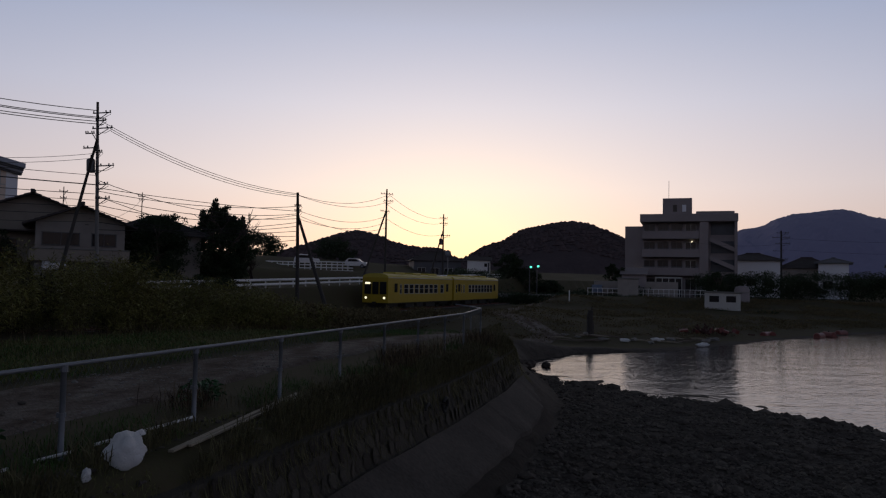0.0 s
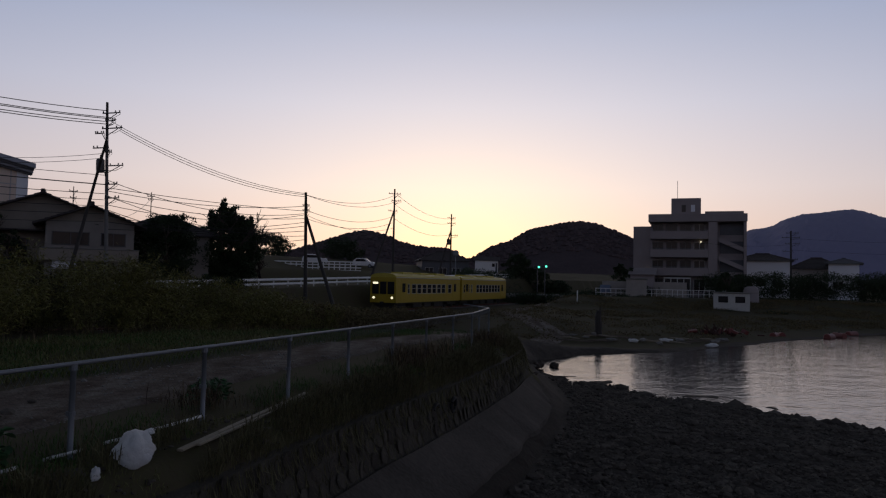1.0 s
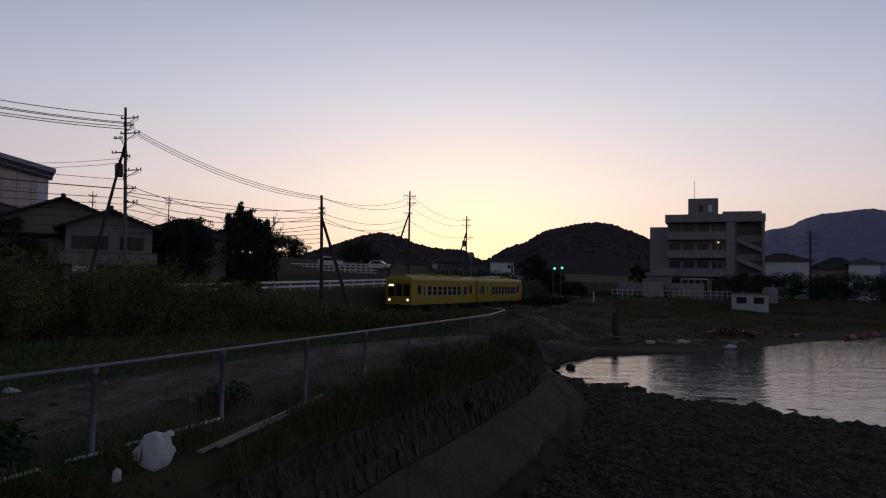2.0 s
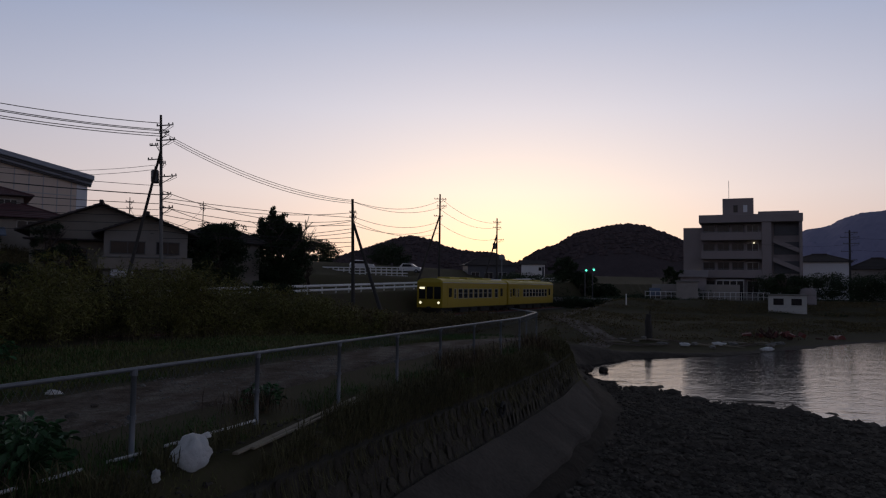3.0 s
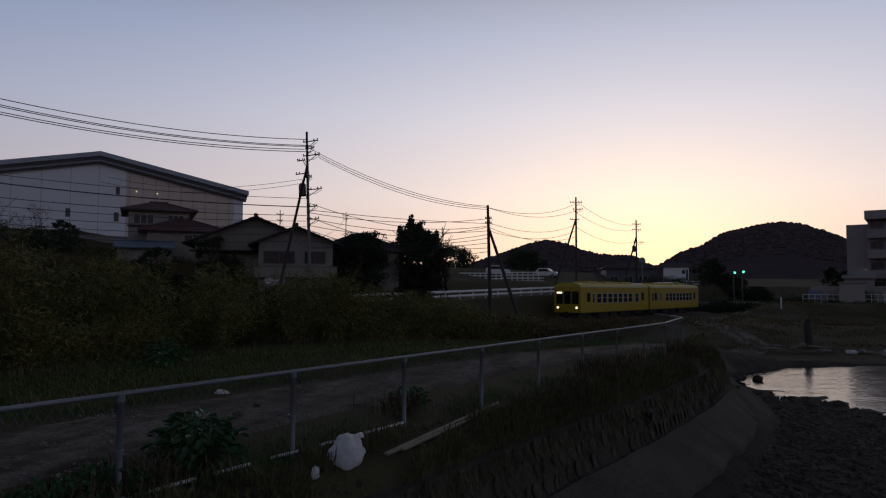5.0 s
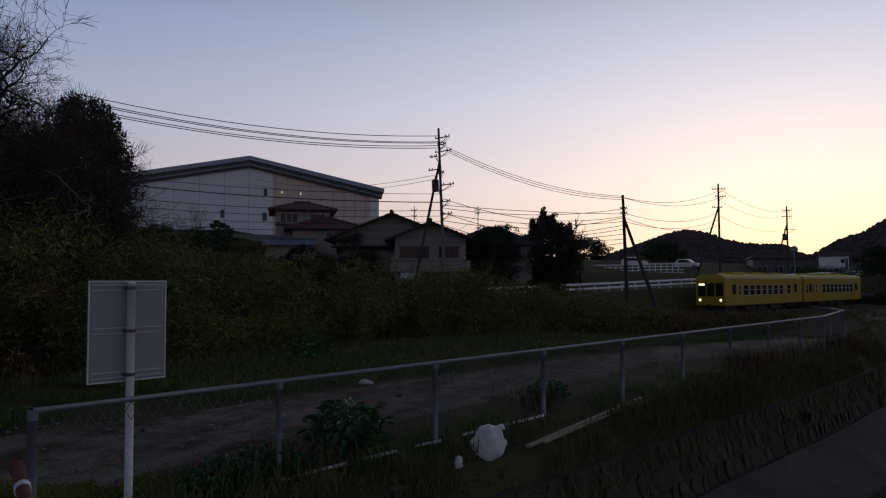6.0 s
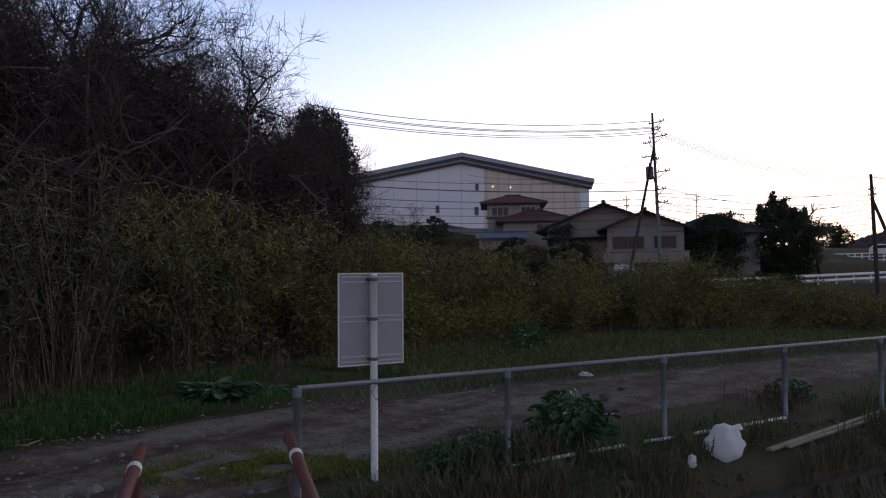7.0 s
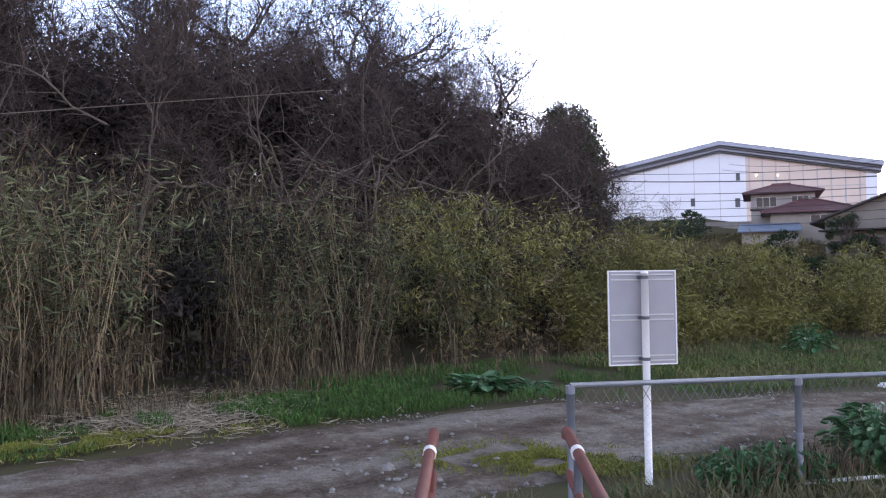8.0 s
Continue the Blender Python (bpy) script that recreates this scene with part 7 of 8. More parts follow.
green = rng.random(n_st) < np.clip(0.5 + 0.06 * (ty - 3) + 0.7 * value_noise(tx, ty, 1.6, 23), 0.12, 0.92)
bamboo_side = ty > 7.5 + 4.5 * value_noise(tx, ty, 2.6, 27) + rng.normal(0, 1.5, n_st)
g_reed = Geo()
for g_, sel in ((g_lf, bamboo_side), (g_reed, ~bamboo_side)):
    g_.quads(stalk_leaves(green & sel, 0.36 if g_ is g_reed else 0.1, 1.03, 44 if g_ is g_reed else 62, 0.16, 0.13, 0.8, 0.065))
    g_.quads(stalk_leaves(~green & sel, 0.5, 1.04, 14, 0.19, 0.12, 0.5, 0.055))
g_dry.quads(stalk_leaves(~green & ~bamboo_side, 0.15, 1.04, 16, 0.24, 0.05, 2.4, 0.03))
g_dry.quads(stalk_leaves(~bamboo_side | (ty < 10), 0.02, 0.45, 7, 0.26, 0.05, 3.0, 0.022))
solid("bamboo_stalks", g_st, M_STALK, "dense thicket of thin dry bamboo and reed stalks", "bamboo", kind="stuff")
solid("bamboo_leaves", g_lf, M_BAMBOO_LEAF, "yellow-green bamboo leaves of the thicket", "bamboo", kind="stuff")
solid("reed_leaves", g_reed, M_REED_LEAF, "grey-green reed leaves of the thicket", "reeds", kind="stuff")
solid("dry_reed_leaves", g_dry, M_BAMBOO_DRY, "withered tan reed leaves hanging in the thicket", "reeds", kind="stuff")
# tufts of leaves that break up the front and the top of the thicket
def tufts(n_, y0, y1, low, high, back, per, size, material, label, noun):
    x, y, h, off = thicket_point(rng, n_, back)
    k = (y > y0) & (y < y1) & (value_noise(x, y, 1.5, 41) + 0.5 * value_noise(x, y, 0.5, 43) > -0.15)
    x, y, h = x[k], y[k], h[k]
    z = ground_z(x, y, False) + h * rng.uniform(low, high, len(x))
    r = rng.uniform(0.14, 0.34, len(x))
    solid(noun + "_tufts", Geo().quads(leaf_cloud(rng, np.stack([x, y, z], 1), r, per, size, 1.2, 0.5, 0.16)), material, label, noun, kind="stuff")


tufts(1500, 6.0, 40.0, 0.3, 0.98, 2.4, 60, 0.15, M_BAMBOO_LEAF, "leafy yellow-green tufts of young bamboo", "bamboo")
tufts(900, -8.0, 9.0, 0.25, 0.95, 1.6, 52, 0.17, M_REED_LEAF, "grey-green leafy tufts among the reeds", "reed")
tufts(500, -8.0, 11.0, 0.02, 0.6, 1.2, 50, 0.16, M_BAMBOO_DRY, "withered tan leaf tufts among the reeds", "withered_reed")
# undergrowth that closes the thicket behind, its dark colour painting the gaps' shade
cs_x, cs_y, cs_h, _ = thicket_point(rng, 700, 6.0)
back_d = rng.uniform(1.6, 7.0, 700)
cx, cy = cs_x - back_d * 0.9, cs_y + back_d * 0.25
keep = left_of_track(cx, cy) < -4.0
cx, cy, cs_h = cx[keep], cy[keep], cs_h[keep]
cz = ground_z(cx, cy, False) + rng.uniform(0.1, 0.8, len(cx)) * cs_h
solid("undergrowth", Geo().quads(leaf_cloud(rng, np.stack([cx, cy, cz], 1), rng.uniform(0.4, 0.8, len(cx)), 170, 0.13)), M_BRUSH, "undergrowth behind the bamboo, coloured dark for the shade in the gaps", "undergrowth", kind="stuff")

def crooked(start, way, length, rng):
    p, d, out = Vector(start), Vector(way).normalized(), []
    for k in range(9):
        out.append(p.copy())
        d = (d + Vector(rng.normal(0, 0.42, 3).tolist()) + Vector((0, 0, -0.05))).normalized()
        p = p + d * (length / 8)
    return out


rng_l = np.random.default_rng(303)
for i, (st, way, ln) in enumerate((((-17.6, 7.6, 3.2), (0.3, 0.6, 0.7), 3.6), ((-17.4, 7.4, 3.4), (0.2, -0.8, 0.5), 3.6), ((-17.2, 8.6, 4.4), (0.5, 0.7, -0.1), 3.0), ((-17.5, 4.0, 4.6), (0.3, -0.9, 0.25), 3.6), ((-17.6, 5.2, 4.8), (0.2, 0.9, 0.1), 2.6),
                                  ((-17.5, 10.0, 4.0), (0.4, 0.8, 0.3), 3.2), ((-17.8, 11.5, 5.4), (0.4, 0.6, -0.5), 3.4), ((-17.2, 1.0, 5.2), (0.2, -0.9, 0.3), 3.2), ((-18.0, 13.5, 5.0), (0.6, 0.5, 0.1), 3.0), ((-17.4, 8.0, 2.6), (0.1, 0.25, 1.0), 4.4), ((-17.7, 3.0, 3.0), (0.1, -0.3, 1.0), 4.6))):
    dead_limb(crooked(st, way, ln, rng_l), 0.03, 200 + i)

# grass along verge and bank
def blades(n_, xs, ys, length, width, rng, lift=0.0):
    z = ground_z(xs, ys) + lift
    a = rng.uniform(0, 2 * math.pi, n_)
    ln = length * rng.uniform(0.5, 1.4, n_)
    lean_ = rng.uniform(0.15, 0.8, n_)
    dx, dy = np.cos(a), np.sin(a)
    p = np.stack([xs, ys, z], 1)
    side = np.stack([-dy, dx, np.zeros(n_)], 1) * width
    mid_ = p + np.stack([dx * ln * lean_ * 0.4, dy * ln * lean_ * 0.4, ln * 0.6], 1)
    tip = p + np.stack([dx * ln * lean_, dy * ln * lean_, ln * (1 - 0.35 * lean_)], 1)
    return np.stack([p - side, mid_ - side * 0.8, tip, mid_ + side * 0.8], 1)


def between(n_, left, right, rng, a=0.0, b=1.0):
    left, right = np.array(left, float), np.array(right, float)
    t = rng.uniform(0, len(left) - 1.001, n_)
    i = t.astype(int)
    f = (t - i)[:, None]
    l_, r_ = left[i] * (1 - f) + left[i + 1] * f, right[i] * (1 - f) + right[i + 1] * f
    k = rng.uniform(a, b, n_)[:, None]
    p = l_ * (1 - k) + r_ * k
    return p[:, 0], p[:, 1]


def clear_of(xs, ys):
    """True where no plank, sack or gravel lies."""
    t = np.clip((ys - 7.3) / 3.7, -0.03, 1.03)
    plank_ = np.hypot(xs - (-2.36 + 0.70 * t), ys - (7.3 + 3.7 * t)) < 0.2
    sack_ = np.hypot(xs + 2.66, ys - 6.9) < 0.2
    gravel_ = (xs < -4.62) & (ys < 4.15)
    return ~(plank_ | sack_ | gravel_)


rng = np.random.default_rng(91)
VERGE_OUT = [(-9.6, -8.0), (-10.2, -1.5), (-11.0, 1.5), (-12.0, 4.0), (-12.5, 8.0), (-12.2, 13.5), (-9.5, 21.5), (-6.5, 29.0), (-2.5, 38.0)]
VERGE_IN = [(-7.7, -8.0), (-8.3, -1.5), (-8.8, 2.5), (-8.6, 5.0), (-7.6, 8.3), (-5.3, 13.8), (-2.8, 19.7), (0.0, 26.5), (3.4, 36.5)]
gg = Geo()
xs, ys = between(70000, VERGE_OUT, VERGE_IN, rng)
k = (value_noise(xs, ys, 1.4, 31) + 0.6 * value_noise(xs, ys, 0.5, 32) > -0.1) & ~((ys < 2.2) & (np.abs(xs + 9.0) < 0.45 + 0.2 * value_noise(xs, ys, 0.6, 38)))
xs, ys = xs[k], ys[k]
gg.quads(blades(len(xs), xs, ys, 0.15, 0.008, rng))
s_, q_ = rng.uniform(-5, 16, 22000), rng.normal(0.1, 0.45, 22000)
xs, ys = FENCE_P[0] + s_ * FENCE_D[0] + q_ * FENCE_N[0], FENCE_P[1] + s_ * FENCE_D[1] + q_ * FENCE_N[1]
k = (value_noise(xs, ys, 0.9, 33) + 0.4 * value_noise(xs, ys, 0.3, 34) > -0.1) & (bank_distance(xs, ys) < 0.1) & clear_of(xs, ys)
gg.quads(blades(int(k.sum()), xs[k], ys[k], 0.13, 0.005, rng))
xs, ys = between(30000, [(-11.9, 9.0), (-11.8, 13.5), (-9.5, 21.5), (-6.5, 29.0)], [(-7.4, 9.0), (-5.6, 13.8), (-3.0, 19.7), (-0.2, 26.5)], rng)
olive = Geo().quads(blades(30000, xs, ys, 0.14, 0.011, rng))
solid("verge_grass", olive, M_GRASS_OLIVE, "rough olive grass on the verge beside the thicket", "grass", kind="stuff")
solid("grass", gg, M_GRASS, "short green grass along the track and the fence", "grass", kind="stuff")
tall = Geo()
s_, q_ = rng.uniform(5, 15, 5000), rng.normal(0.25, 0.3, 5000)
xs, ys = FENCE_P[0] + s_ * FENCE_D[0] + q_ * FENCE_N[0], FENCE_P[1] + s_ * FENCE_D[1] + q_ * FENCE_N[1]
k = (value_noise(xs, ys, 0.8, 35) > 0.0) & clear_of(xs, ys)
tall.quads(blades(int(k.sum()), xs[k], ys[k], 0.5, 0.006, rng))
xs, ys = between(2600, VERGE_OUT, VERGE_IN, rng, 0.0, 0.35)
tall.quads(blades(2600, xs, ys, 0.38, 0.007, rng))
for cx_, cy_, n_, sp in ((-4.3, 4.95, 260, 0.2), (-4.1, 5.6, 260, 0.25), (-2.9, 9.9, 300, 0.2)):
    xs, ys = rng.normal(cx_, sp, n_), rng.normal(cy_, sp, n_)
    tall.quads(blades(n_, xs, ys, 0.34, 0.006, rng))
solid("tall_weeds", tall, M_BAMBOO_DRY, "tall withered brown weeds along the fence", "weeds", kind="stuff")
# rank growth hanging over the bank wall
over_ = Geo()
pts_b = bank_line(0.0, 0.05, BANK_START - 1, BANK_START + 38)
pb = np.array([(p[0], p[1], p[2][0], p[2][1]) for p in pts_b])
pick = rng.integers(0, len(pb), 60000)
off_ = rng.normal(-0.06, 0.36, 60000)
xs, ys = pb[pick, 0] + off_ * pb[pick, 3], pb[pick, 1] - off_ * pb[pick, 2]
k = value_noise(xs, ys, 1.1, 36) + 0.5 * value_noise(xs, ys, 0.4, 37) + 0.02 * (ys - 8) > -0.25
k &= clear_of(xs, ys) & (off_ < 0.5)
bl_ = blades(int(k.sum()), xs[k], ys[k], 0.26, 0.007, rng)
# over the edge the blades hang down the face of the wall
hang_ = off_[k] > 0.08
foot_ = bl_[:, :1, 2]
down_ = -(rng.uniform(0.0, 1.0, len(bl_)) ** 1.6)[:, None] * 0.7
bl_[:, :, 2] = np.where(hang_[:, None], down_ - 0.22 - np.abs(bl_[:, :, 2] - foot_), bl_[:, :, 2])
shift_ = np.where(hang_, 0.16 - off_[k] - 0.28 * down_[:, 0], 0.0)
bl_[:, :, 0] += (shift_ * pb[pick[k], 3])[:, None]
bl_[:, :, 1] -= (shift_ * pb[pick[k], 2])[:, None]
over_.quads(bl_)
solid("bank_growth", over_, M_GRASS_DULL, "dull rank grass along the top of the bank wall", "grass", kind="stuff")
# short rough turf between the fence and the bank wall
s_, q_ = rng.uniform(-5, 15, 24000), rng.uniform(0.16, 1.9, 24000)
xs, ys = FENCE_P[0] + s_ * FENCE_D[0] + q_ * FENCE_N[0], FENCE_P[1] + s_ * FENCE_D[1] + q_ * FENCE_N[1]
k = (value_noise(xs, ys, 0.5, 46) + 0.6 * value_noise(xs, ys, 0.2, 47) > -0.35) & (bank_distance(xs, ys) < 0.08) & clear_of(xs, ys)
solid("bank_turf", Geo().quads(blades(int(k.sum()), xs[k], ys[k], 0.075, 0.006, rng)), M_GRASS_OLIVE, "short rough turf between the fence and the bank", "grass", kind="stuff")
# dark hedges and scrub on the far side of the pond
hx, hy, hz_, hr = [], [], [], []
for k in range(900):
    t = rng.uniform(0, 1)
    x = 43 + 62 * t
    y = 103 - 0.42 * (x - 43) + rng.normal(0, 1.2)
    hx.append(x)
    hy.append(y)
    hz_.append(rng.uniform(-0.9, 1.0) * 1.7 + 2.0)
    hr.append(rng.uniform(0.7, 1.3))
for k in range(160):
    x = rng.uniform(12, 36)
    y = 99.5 - 0.24 * (x - 27) + rng.normal(0, 0.5)
    hx.append(x)
    hy.append(y)
    hz_.append(rng.uniform(-1.0, 0.1))
    hr.append(rng.uniform(0.5, 0.9))
for k in range(60):
    x = rng.uniform(33, 45)
    hx.append(x)
    hy.append(84.0 - 0.42 * (x - 36.1) + rng.normal(0, 0.25))
    hz_.append(rng.uniform(-1.7, -1.15))
    hr.append(rng.uniform(0.3, 0.5))
for k in range(260):
    x = rng.uniform(6, 36)
    y = rng.uniform(104, 124) + 0.1 * (20 - x)
    hx.append(x)
    hy.append(y)
    hz_.append(gz(x, y) + rng.uniform(-0.2, 1.1))
    hr.append(rng.uniform(0.6, 1.2))
solid("far_scrub", Geo().quads(leaf_cloud(rng, np.stack([hx, hy, hz_], 1), np.array(hr), 130, 0.22)), M_LEAF, "dark hedges and scrub beyond the pond", "scrub", kind="stuff")
# low dead growth on the mud beyond the water
n_m = 2600
mx = rng.uniform(6, 80, n_m)
my = np.interp(mx, BANK[:, 0][9:], BANK[:, 1][9:]) + 3 + rng.uniform(0, 1, n_m) ** 0.8 * np.clip(96 - 0.25 * (mx - 27) - np.interp(mx, BANK[:, 0][9:], BANK[:, 1][9:]), 4, 60)
keep = (value_noise(mx, my * 2.2, 9.0, 61) + 0.5 * value_noise(mx, my, 3.0, 62) > -0.15) & (left_of_track(mx, my) < -6)
mx, my = mx[keep], my[keep]
solid("shore_growth", Geo().quads(leaf_cloud(rng, np.stack([mx, my, ground_z(mx, my) + 0.08], 1), rng.uniform(0.6, 1.5, len(mx)), 60, 0.14, 0.10)), M_DRYGRASS, "low dead growth on the mud beyond the water", "scrub", kind="stuff")
# brown brush on the slope before the railway
bx_ = rng.uniform(0, 1, 420)
sx_, ty_ = -27 + 24 * bx_, rng.uniform(-9.5, -1.5, 420)
ex, ey = TRACK_P[0] + sx_ * TRACK_D[0] - ty_ * -TRACK_D[1] * -1.0, TRACK_P[1] + sx_ * TRACK_D[1] + ty_ * TRACK_D[0]
ez = ground_z(ex, ey, False) + rng.uniform(0.1, 1.0, 420) * (1.25 - 0.85 * bx_)
solid("slope_brush", Geo().quads(leaf_cloud(rng, np.stack([ex, ey, ez], 1), rng.uniform(0.4, 0.9, 420), 120, 0.16)), M_DRYGRASS, "withered brown brush on the slope before the railway", "brush", kind="stuff")
# coarse dry grass on the slope below the hall and the houses
xs, ys = rng.uniform(-62, -12, 60000), rng.uniform(20, 62, 60000)
tau_ = left_of_track(xs, ys)
k = (tau_ > 9) & (tau_ < 44) & (value_noise(xs, ys, 3.0, 71) + 0.6 * value_noise(xs, ys, 1.0, 72) > -0.35)
solid("dry_grass", Geo().quads(blades(int(k.sum()), xs[k], ys[k], 0.5, 0.03, rng)), M_DRYGRASS, "coarse dry grass on the slope below the houses", "grass", kind="stuff")
n_b = 420
s_, tau_ = rng.uniform(-46, -4, n_b), rng.uniform(9, 24, n_b)
ex, ey = TRACK_P[0] + s_ * TRACK_D[0] - tau_ * TRACK_D[1], TRACK_P[1] + s_ * TRACK_D[1] + tau_ * TRACK_D[0]
ez = ground_z(ex, ey, False) + rng.uniform(0.1, 0.7, n_b)
solid("withered_brush", Geo().quads(leaf_cloud(rng, np.stack([ex, ey, ez], 1), rng.uniform(0.4, 1.0, n_b), 90, 0.2, 0.7, 0.0, 0.2)), M_DRYGRASS, "withered brown brush on the slope below the houses", "brush", kind="stuff")
# bed of withered reeds and straw at the thicket's foot
xs, ys = rng.normal(-10.3, 0.8, 2600), rng.normal(1.4, 0.9, 2600)
z = ground_z(xs, ys) + rng.uniform(0.01, 0.10, 2600)
a = rng.uniform(0, 2 * math.pi, 2600)
ln = rng.uniform(0.05, 0.26, 2600)
p = np.stack([xs, ys, z], 1)
solid("straw_litter", Geo().rods(p, p + np.stack([np.cos(a) * ln, np.sin(a) * ln, rng.uniform(-0.03, 0.06, 2600)], 1), np.full(2600, 0.004), np.full(2600, 0.0025), 3), M_STRAW,
      "pale broken reeds strewn at the thicket's foot", "straw", kind="stuff")


def weed_plant(x, y, size, count, seed, label, leaf=0.16, upright=0.6):
    rng = np.random.default_rng(seed)
    ob = thing("weed_plant", label, "plant", pose(x, y, gz(x, y)), group="broad-leaved weeds")
    stems, leaves = Geo(), Geo()
    for k in range(count):
        a = rng.uniform(0, 2 * math.pi)
        out = rng.uniform(0.15, 1.0) * size
        h = size * upright * rng.uniform(0.4, 1.25) * (1.2 - 0.5 * out / size)
        tip = Vector((out * math.cos(a), out * math.sin(a), h))
        stems.tube([(0.1 * tip.x, 0.1 * tip.y, 0), (tip.x * 0.6, tip.y * 0.6, h * 0.75), tip], [0.008, 0.006, 0.004], 4)
        d = Vector((math.cos(a + rng.normal(0, 0.5)), math.sin(a + rng.normal(0, 0.5)), rng.uniform(-0.5, 0.5))).normalized()
        s = d.cross(Vector((0, 0, 1))).normalized()
        n_ = s.cross(d)
        L_ = leaf * rng.uniform(0.7, 1.4)
        pts_ = [tip, tip + d * L_ * 0.35 + s * L_ * 0.32 + n_ * 0.02, tip + d * L_ * 0.75 + s * L_ * 0.25, tip + d * L_ - n_ * 0.03, tip + d * L_ * 0.75 - s * L_ * 0.25, tip + d * L_ * 0.35 - s * L_ * 0.32 + n_ * 0.02, tip + d * L_ * 0.5 - n_ * 0.02]
        leaves.add(pts_, [(0, 1, 6), (1, 2, 6), (2, 3, 6), (3, 4, 6), (4, 5, 6), (5, 0, 6)])
    part("stem", stems, M_WEED, ob)
    part("foliage", leaves, M_WEED, ob)
    return ob


weed_plant(-4.05, 6.45, 0.42, 300, 1, "big broad-leaved green weed behind the fence", 0.115, 1.05)
weed_plant(-9.6, 5.7, 0.42, 90, 2, "low rosette of large green leaves at the verge", 0.24, 0.45)
weed_plant(-9.2, 6.4, 0.30, 30, 3, "low rosette of green leaves at the verge", 0.18, 0.4)
weed_plant(-2.88, 10.2, 0.28, 60, 4, "small leafy weed behind the fence", 0.10, 1.1)
weed_plant(-9.8, 14.3, 0.45, 60, 5, "leafy green weed on the verge", 0.16, 0.7)
weed_plant(-4.35, 4.85, 0.36, 240, 6, "scruffy leafy weed at the fence foot", 0.06, 0.7)
weed_plant(-4.25, 5.3, 0.38, 220, 7, "scruffy leafy weed at the fence foot", 0.06, 0.7)
weed_plant(-10.6, 15.6, 0.5, 160, 9, "rounded leafy bush on the grassy verge", 0.10, 0.9)

# moss and low turf at the track's edge
mg = Geo()
for cx_, cy_, sx, sy, n_ in ((-8.9, -1.2, 0.2, 1.4, 16000), (-5.75, 3.85, 0.35, 0.22, 6000), (-5.35, 4.5, 0.25, 0.3, 3000), (-6.3, 3.2, 0.25, 0.2, 1500)):
    xs, ys = rng.normal(cx_, sx, n_), rng.normal(cy_, sy, n_)
    k = value_noise(xs, ys, 0.35, 42) > -0.35
    mg.quads(blades(int(k.sum()), xs[k], ys[k], 0.04, 0.009, rng, 0.045))
solid("moss_patch", mg, M_MOSS, "yellow-green moss at the edge of the gravel track", "moss", kind="stuff")

# stones: gravel of the pond bed and the track
def pebbles(n_, xs, ys, size, rng, sink=0.3):
    ico = [(0, 0, 1), (0.9, 0, 0.3), (0.28, 0.85, 0.3), (-0.72, 0.53, 0.3), (-0.72, -0.53, 0.3), (0.28, -0.85, 0.3), (0.72, 0.53, -0.4), (-0.28, 0.85, -0.4), (-0.9, 0, -0.4), (-0.28, -0.85, -0.4), (0.72, -0.53, -0.4)]
    tri = [(0, 1, 2), (0, 2, 3), (0, 3, 4), (0, 4, 5), (0, 5, 1), (1, 6, 2), (2, 7, 3), (3, 8, 4), (4, 9, 5), (5, 10, 1), (6, 7, 2), (7, 8, 3), (8, 9, 4), (9, 10, 5), (10, 6, 1)]
    ico = np.array(ico)
    z = ground_z(xs, ys)
    s = size * rng.lognormal(0, 0.45, n_)
    g = Geo()
    sc = np.stack([s * rng.uniform(0.7, 1.4, n_), s * rng.uniform(0.7, 1.3, n_), s * rng.uniform(0.4, 0.8, n_)], 1)
    a = rng.uniform(0, 6.28, n_)
    v = ico[None] * sc[:, None] * rng.uniform(0.8, 1.2, (n_, 11, 1))
    vx = v[..., 0] * np.cos(a)[:, None] - v[..., 1] * np.sin(a)[:, None] + xs[:, None]
    vy = v[..., 0] * np.sin(a)[:, None] + v[..., 1] * np.cos(a)[:, None] + ys[:, None]
    vz = v[..., 2] + (z + s * sink * 0.5)[:, None]
    g.v = list(map(tuple, np.stack([vx, vy, vz], -1).reshape(-1, 3).tolist()))
    g.f = [(i * 11 + a_, i * 11 + b_, i * 11 + c_) for i in range(n_) for a_, b_, c_ in tri]
    return g


xs, ys = rng.uniform(-1, 20, 60000), 10 + 28 * rng.uniform(0, 1, 60000) ** 1.6
wl_ = (xs - 5.5) * 0.82 + (ys - 31.4) * 0.57
k = (bank_distance(xs, ys) > 1.7) & (wl_ < 0.6)
solid("pond_stones", pebbles(int(k.sum()), xs[k], ys[k], 0.038, rng), M_STONE, "dark stones and cobbles of the drained pond bed", "stones", kind="stuff")
t = rng.uniform(-0.1, 1.6, 500)
xs, ys = 5.5 + 9.2 * t * 0.9 + rng.normal(0, 0.25, 500), 31.4 - 13.2 * t * 0.9 + rng.normal(0, 0.25, 500)
k = bank_distance(xs, ys) > 1.0
solid("shore_stones", pebbles(int(k.sum()), xs[k], ys[k], 0.10, rng), M_STONE, "wet stones along the waterline", "stones", kind="stuff")
for i, (x, y, s) in enumerate(((6.0, 34.2, 0.28), (5.7, 33.2, 0.2), (6.9, 35.0, 0.2), (5.4, 32.4, 0.22))):
    lump("boulder", x, y, s, M_STONE, "dark boulder at the water's edge", "boulder", i + 60, (1.2, 0.9, 0.75), 0.3, 0.1)
xs, ys = between(24000, ROAD_FAR, ROAD_NEAR, rng)
k = (ys < 22) & (ys > -2) & (value_noise(xs, ys, 0.8, 81) + 0.6 * value_noise(xs, ys, 0.3, 82) > 0.0)
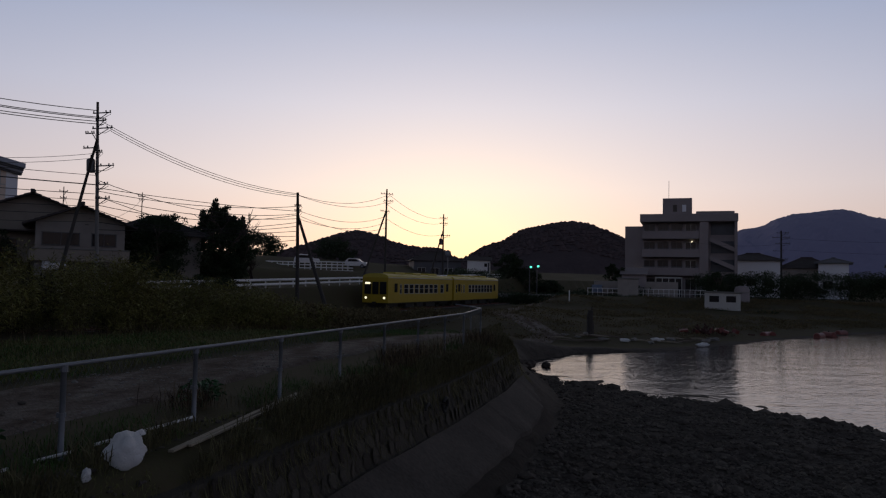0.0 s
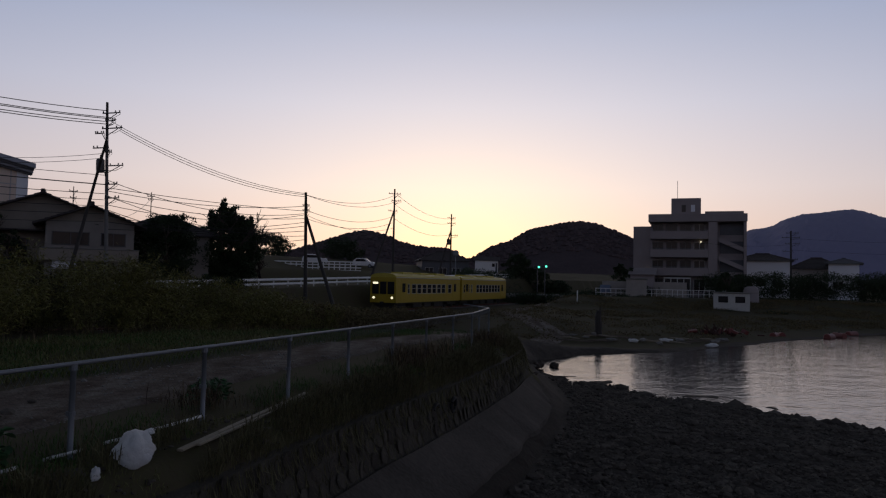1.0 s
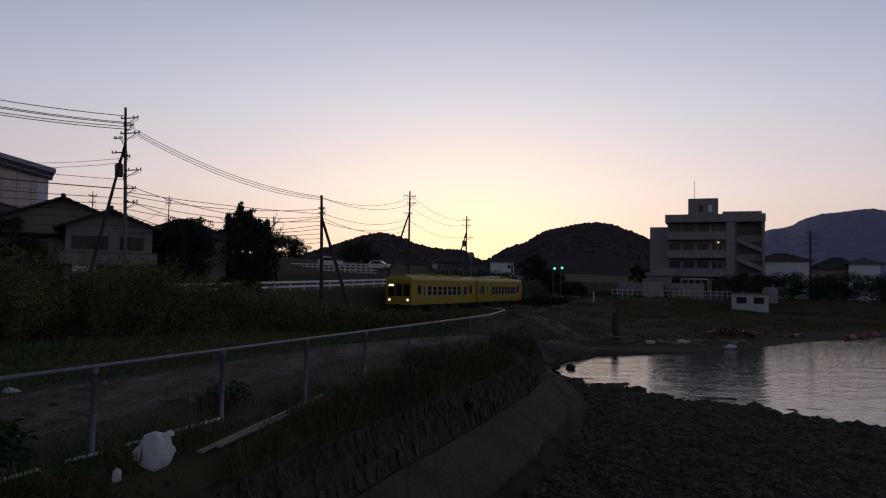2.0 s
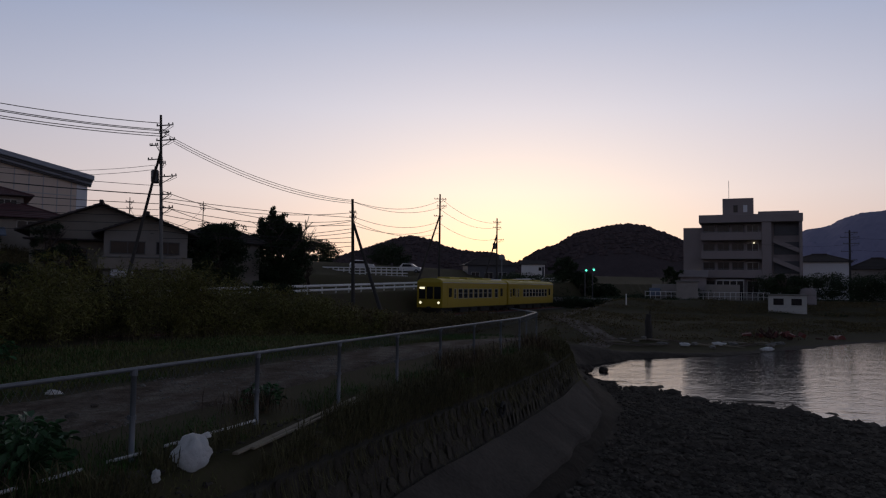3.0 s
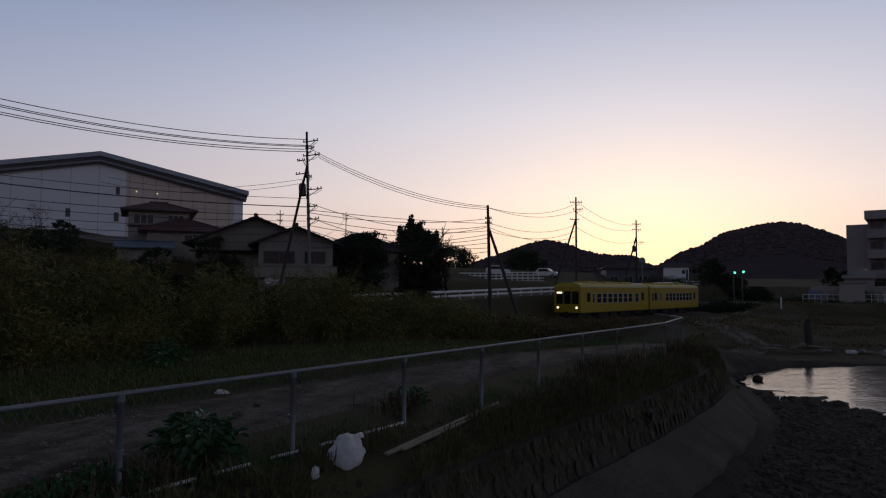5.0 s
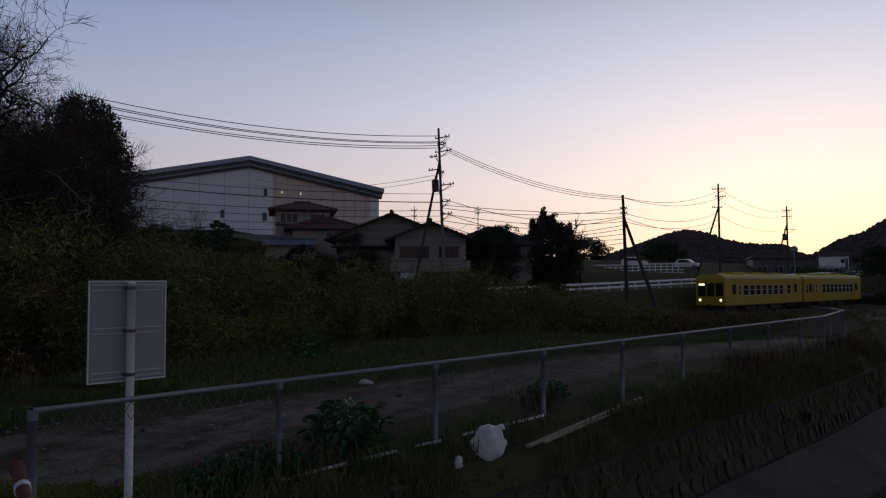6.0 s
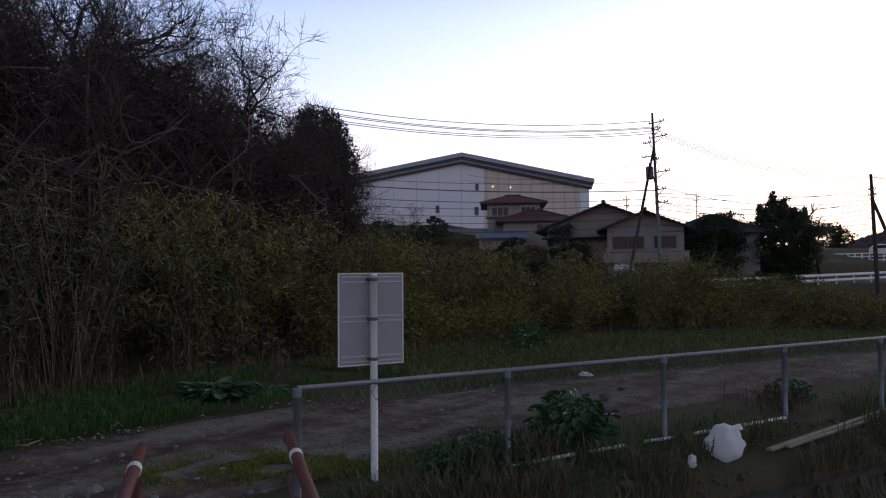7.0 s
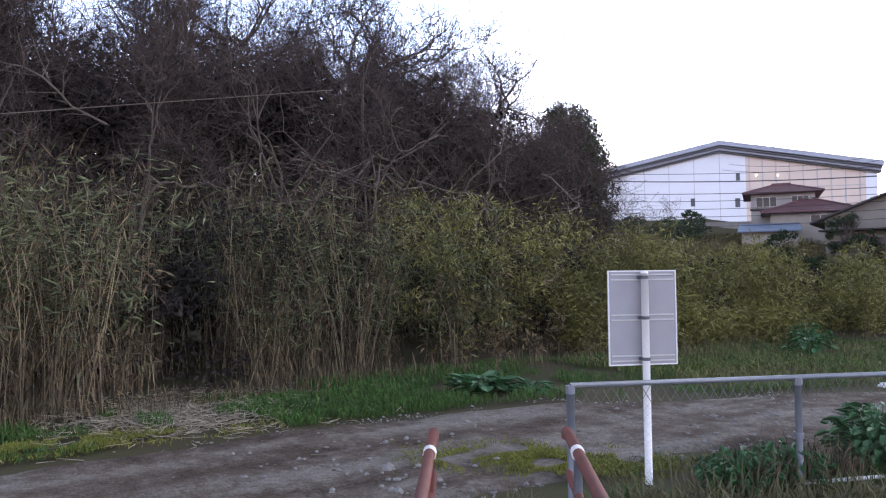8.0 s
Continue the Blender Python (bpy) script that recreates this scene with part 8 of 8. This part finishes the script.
solid("track_gravel", pebbles(int(k.sum()), xs[k], ys[k], 0.011, rng, 4.6), M_CONCRETE, "loose gravel on the farm track", "gravel", kind="stuff")
xs, ys = between(220, ROAD_FAR, ROAD_NEAR, rng, 0.35, 0.9)
k = ys < 14
solid("track_stones", pebbles(int(k.sum()), xs[k], ys[k], 0.018, rng, 2.6), M_STONE, "larger stones pressed into the farm track", "stones", kind="stuff")
s_, q_ = rng.uniform(-6, 18, 1500), rng.uniform(0.1, 1.0, 1500)
xs, ys = FENCE_P[0] + s_ * FENCE_D[0] + q_ * FENCE_N[0], FENCE_P[1] + s_ * FENCE_D[1] + q_ * FENCE_N[1]
k = clear_of(xs, ys)
solid("bank_stones", pebbles(int(k.sum()), xs[k], ys[k], 0.024, rng), M_STONE, "stones and clods along the top of the bank", "stones", kind="stuff")


# ---- stones of the bank wall ----
def stone_mesh(seed):
    rs = random.Random(seed)
    n_ = 7
    ring = [(math.cos(2 * math.pi * k / n_ + rs.uniform(-0.2, 0.2)) * rs.uniform(0.42, 0.52), math.sin(2 * math.pi * k / n_ + rs.uniform(-0.2, 0.2)) * rs.uniform(0.42, 0.52)) for k in range(n_)]
    v = [(x, 0.0, z) for x, z in ring] + [(x * 0.8, -0.24, z * 0.8) for x, z in ring] + [(rs.uniform(-0.08, 0.08), -0.30, rs.uniform(-0.08, 0.08))]
    f = [(k, (k + 1) % n_, n_ + (k + 1) % n_, n_ + k) for k in range(n_)] + [(n_ + k, n_ + (k + 1) % n_, 2 * n_) for k in range(n_)]
    return Geo().add(v, f).mesh("stone", M_MASONRY)


stone_kinds = [stone_mesh(k) for k in range(6)]
rs = random.Random(8)
courses = bank_line(0.0, 0.27, BANK_START + 1.5, BANK_START + 21.7)
for i, (x, y, d) in enumerate(courses):
    for row in range(3):
        t = (row + 0.5) / 3
        o = 0.13 + 0.25 * t + 0.005
        sh = 0.135 * (row % 2) + rs.uniform(-0.06, 0.06)
        base = float(ground_z(np.array([x - 0.4 * d[1]]), np.array([y + 0.4 * d[0]]), False)[0])
        ob = new("stone", stone_kinds[rs.randrange(6)])
        ob.parent = bank_wall
        ob.matrix_basis = pose(x + o * d[1] + sh * d[0], y - o * d[0] + sh * d[1], base - 0.27 - t * 0.73 + rs.uniform(-0.03, 0.03), -14, rs.uniform(0, 60), math.degrees(math.atan2(d[1], d[0]))) @ Matrix.Diagonal((rs.uniform(0.30, 0.42), rs.uniform(0.02, 0.06), rs.uniform(0.24, 0.32), 1))
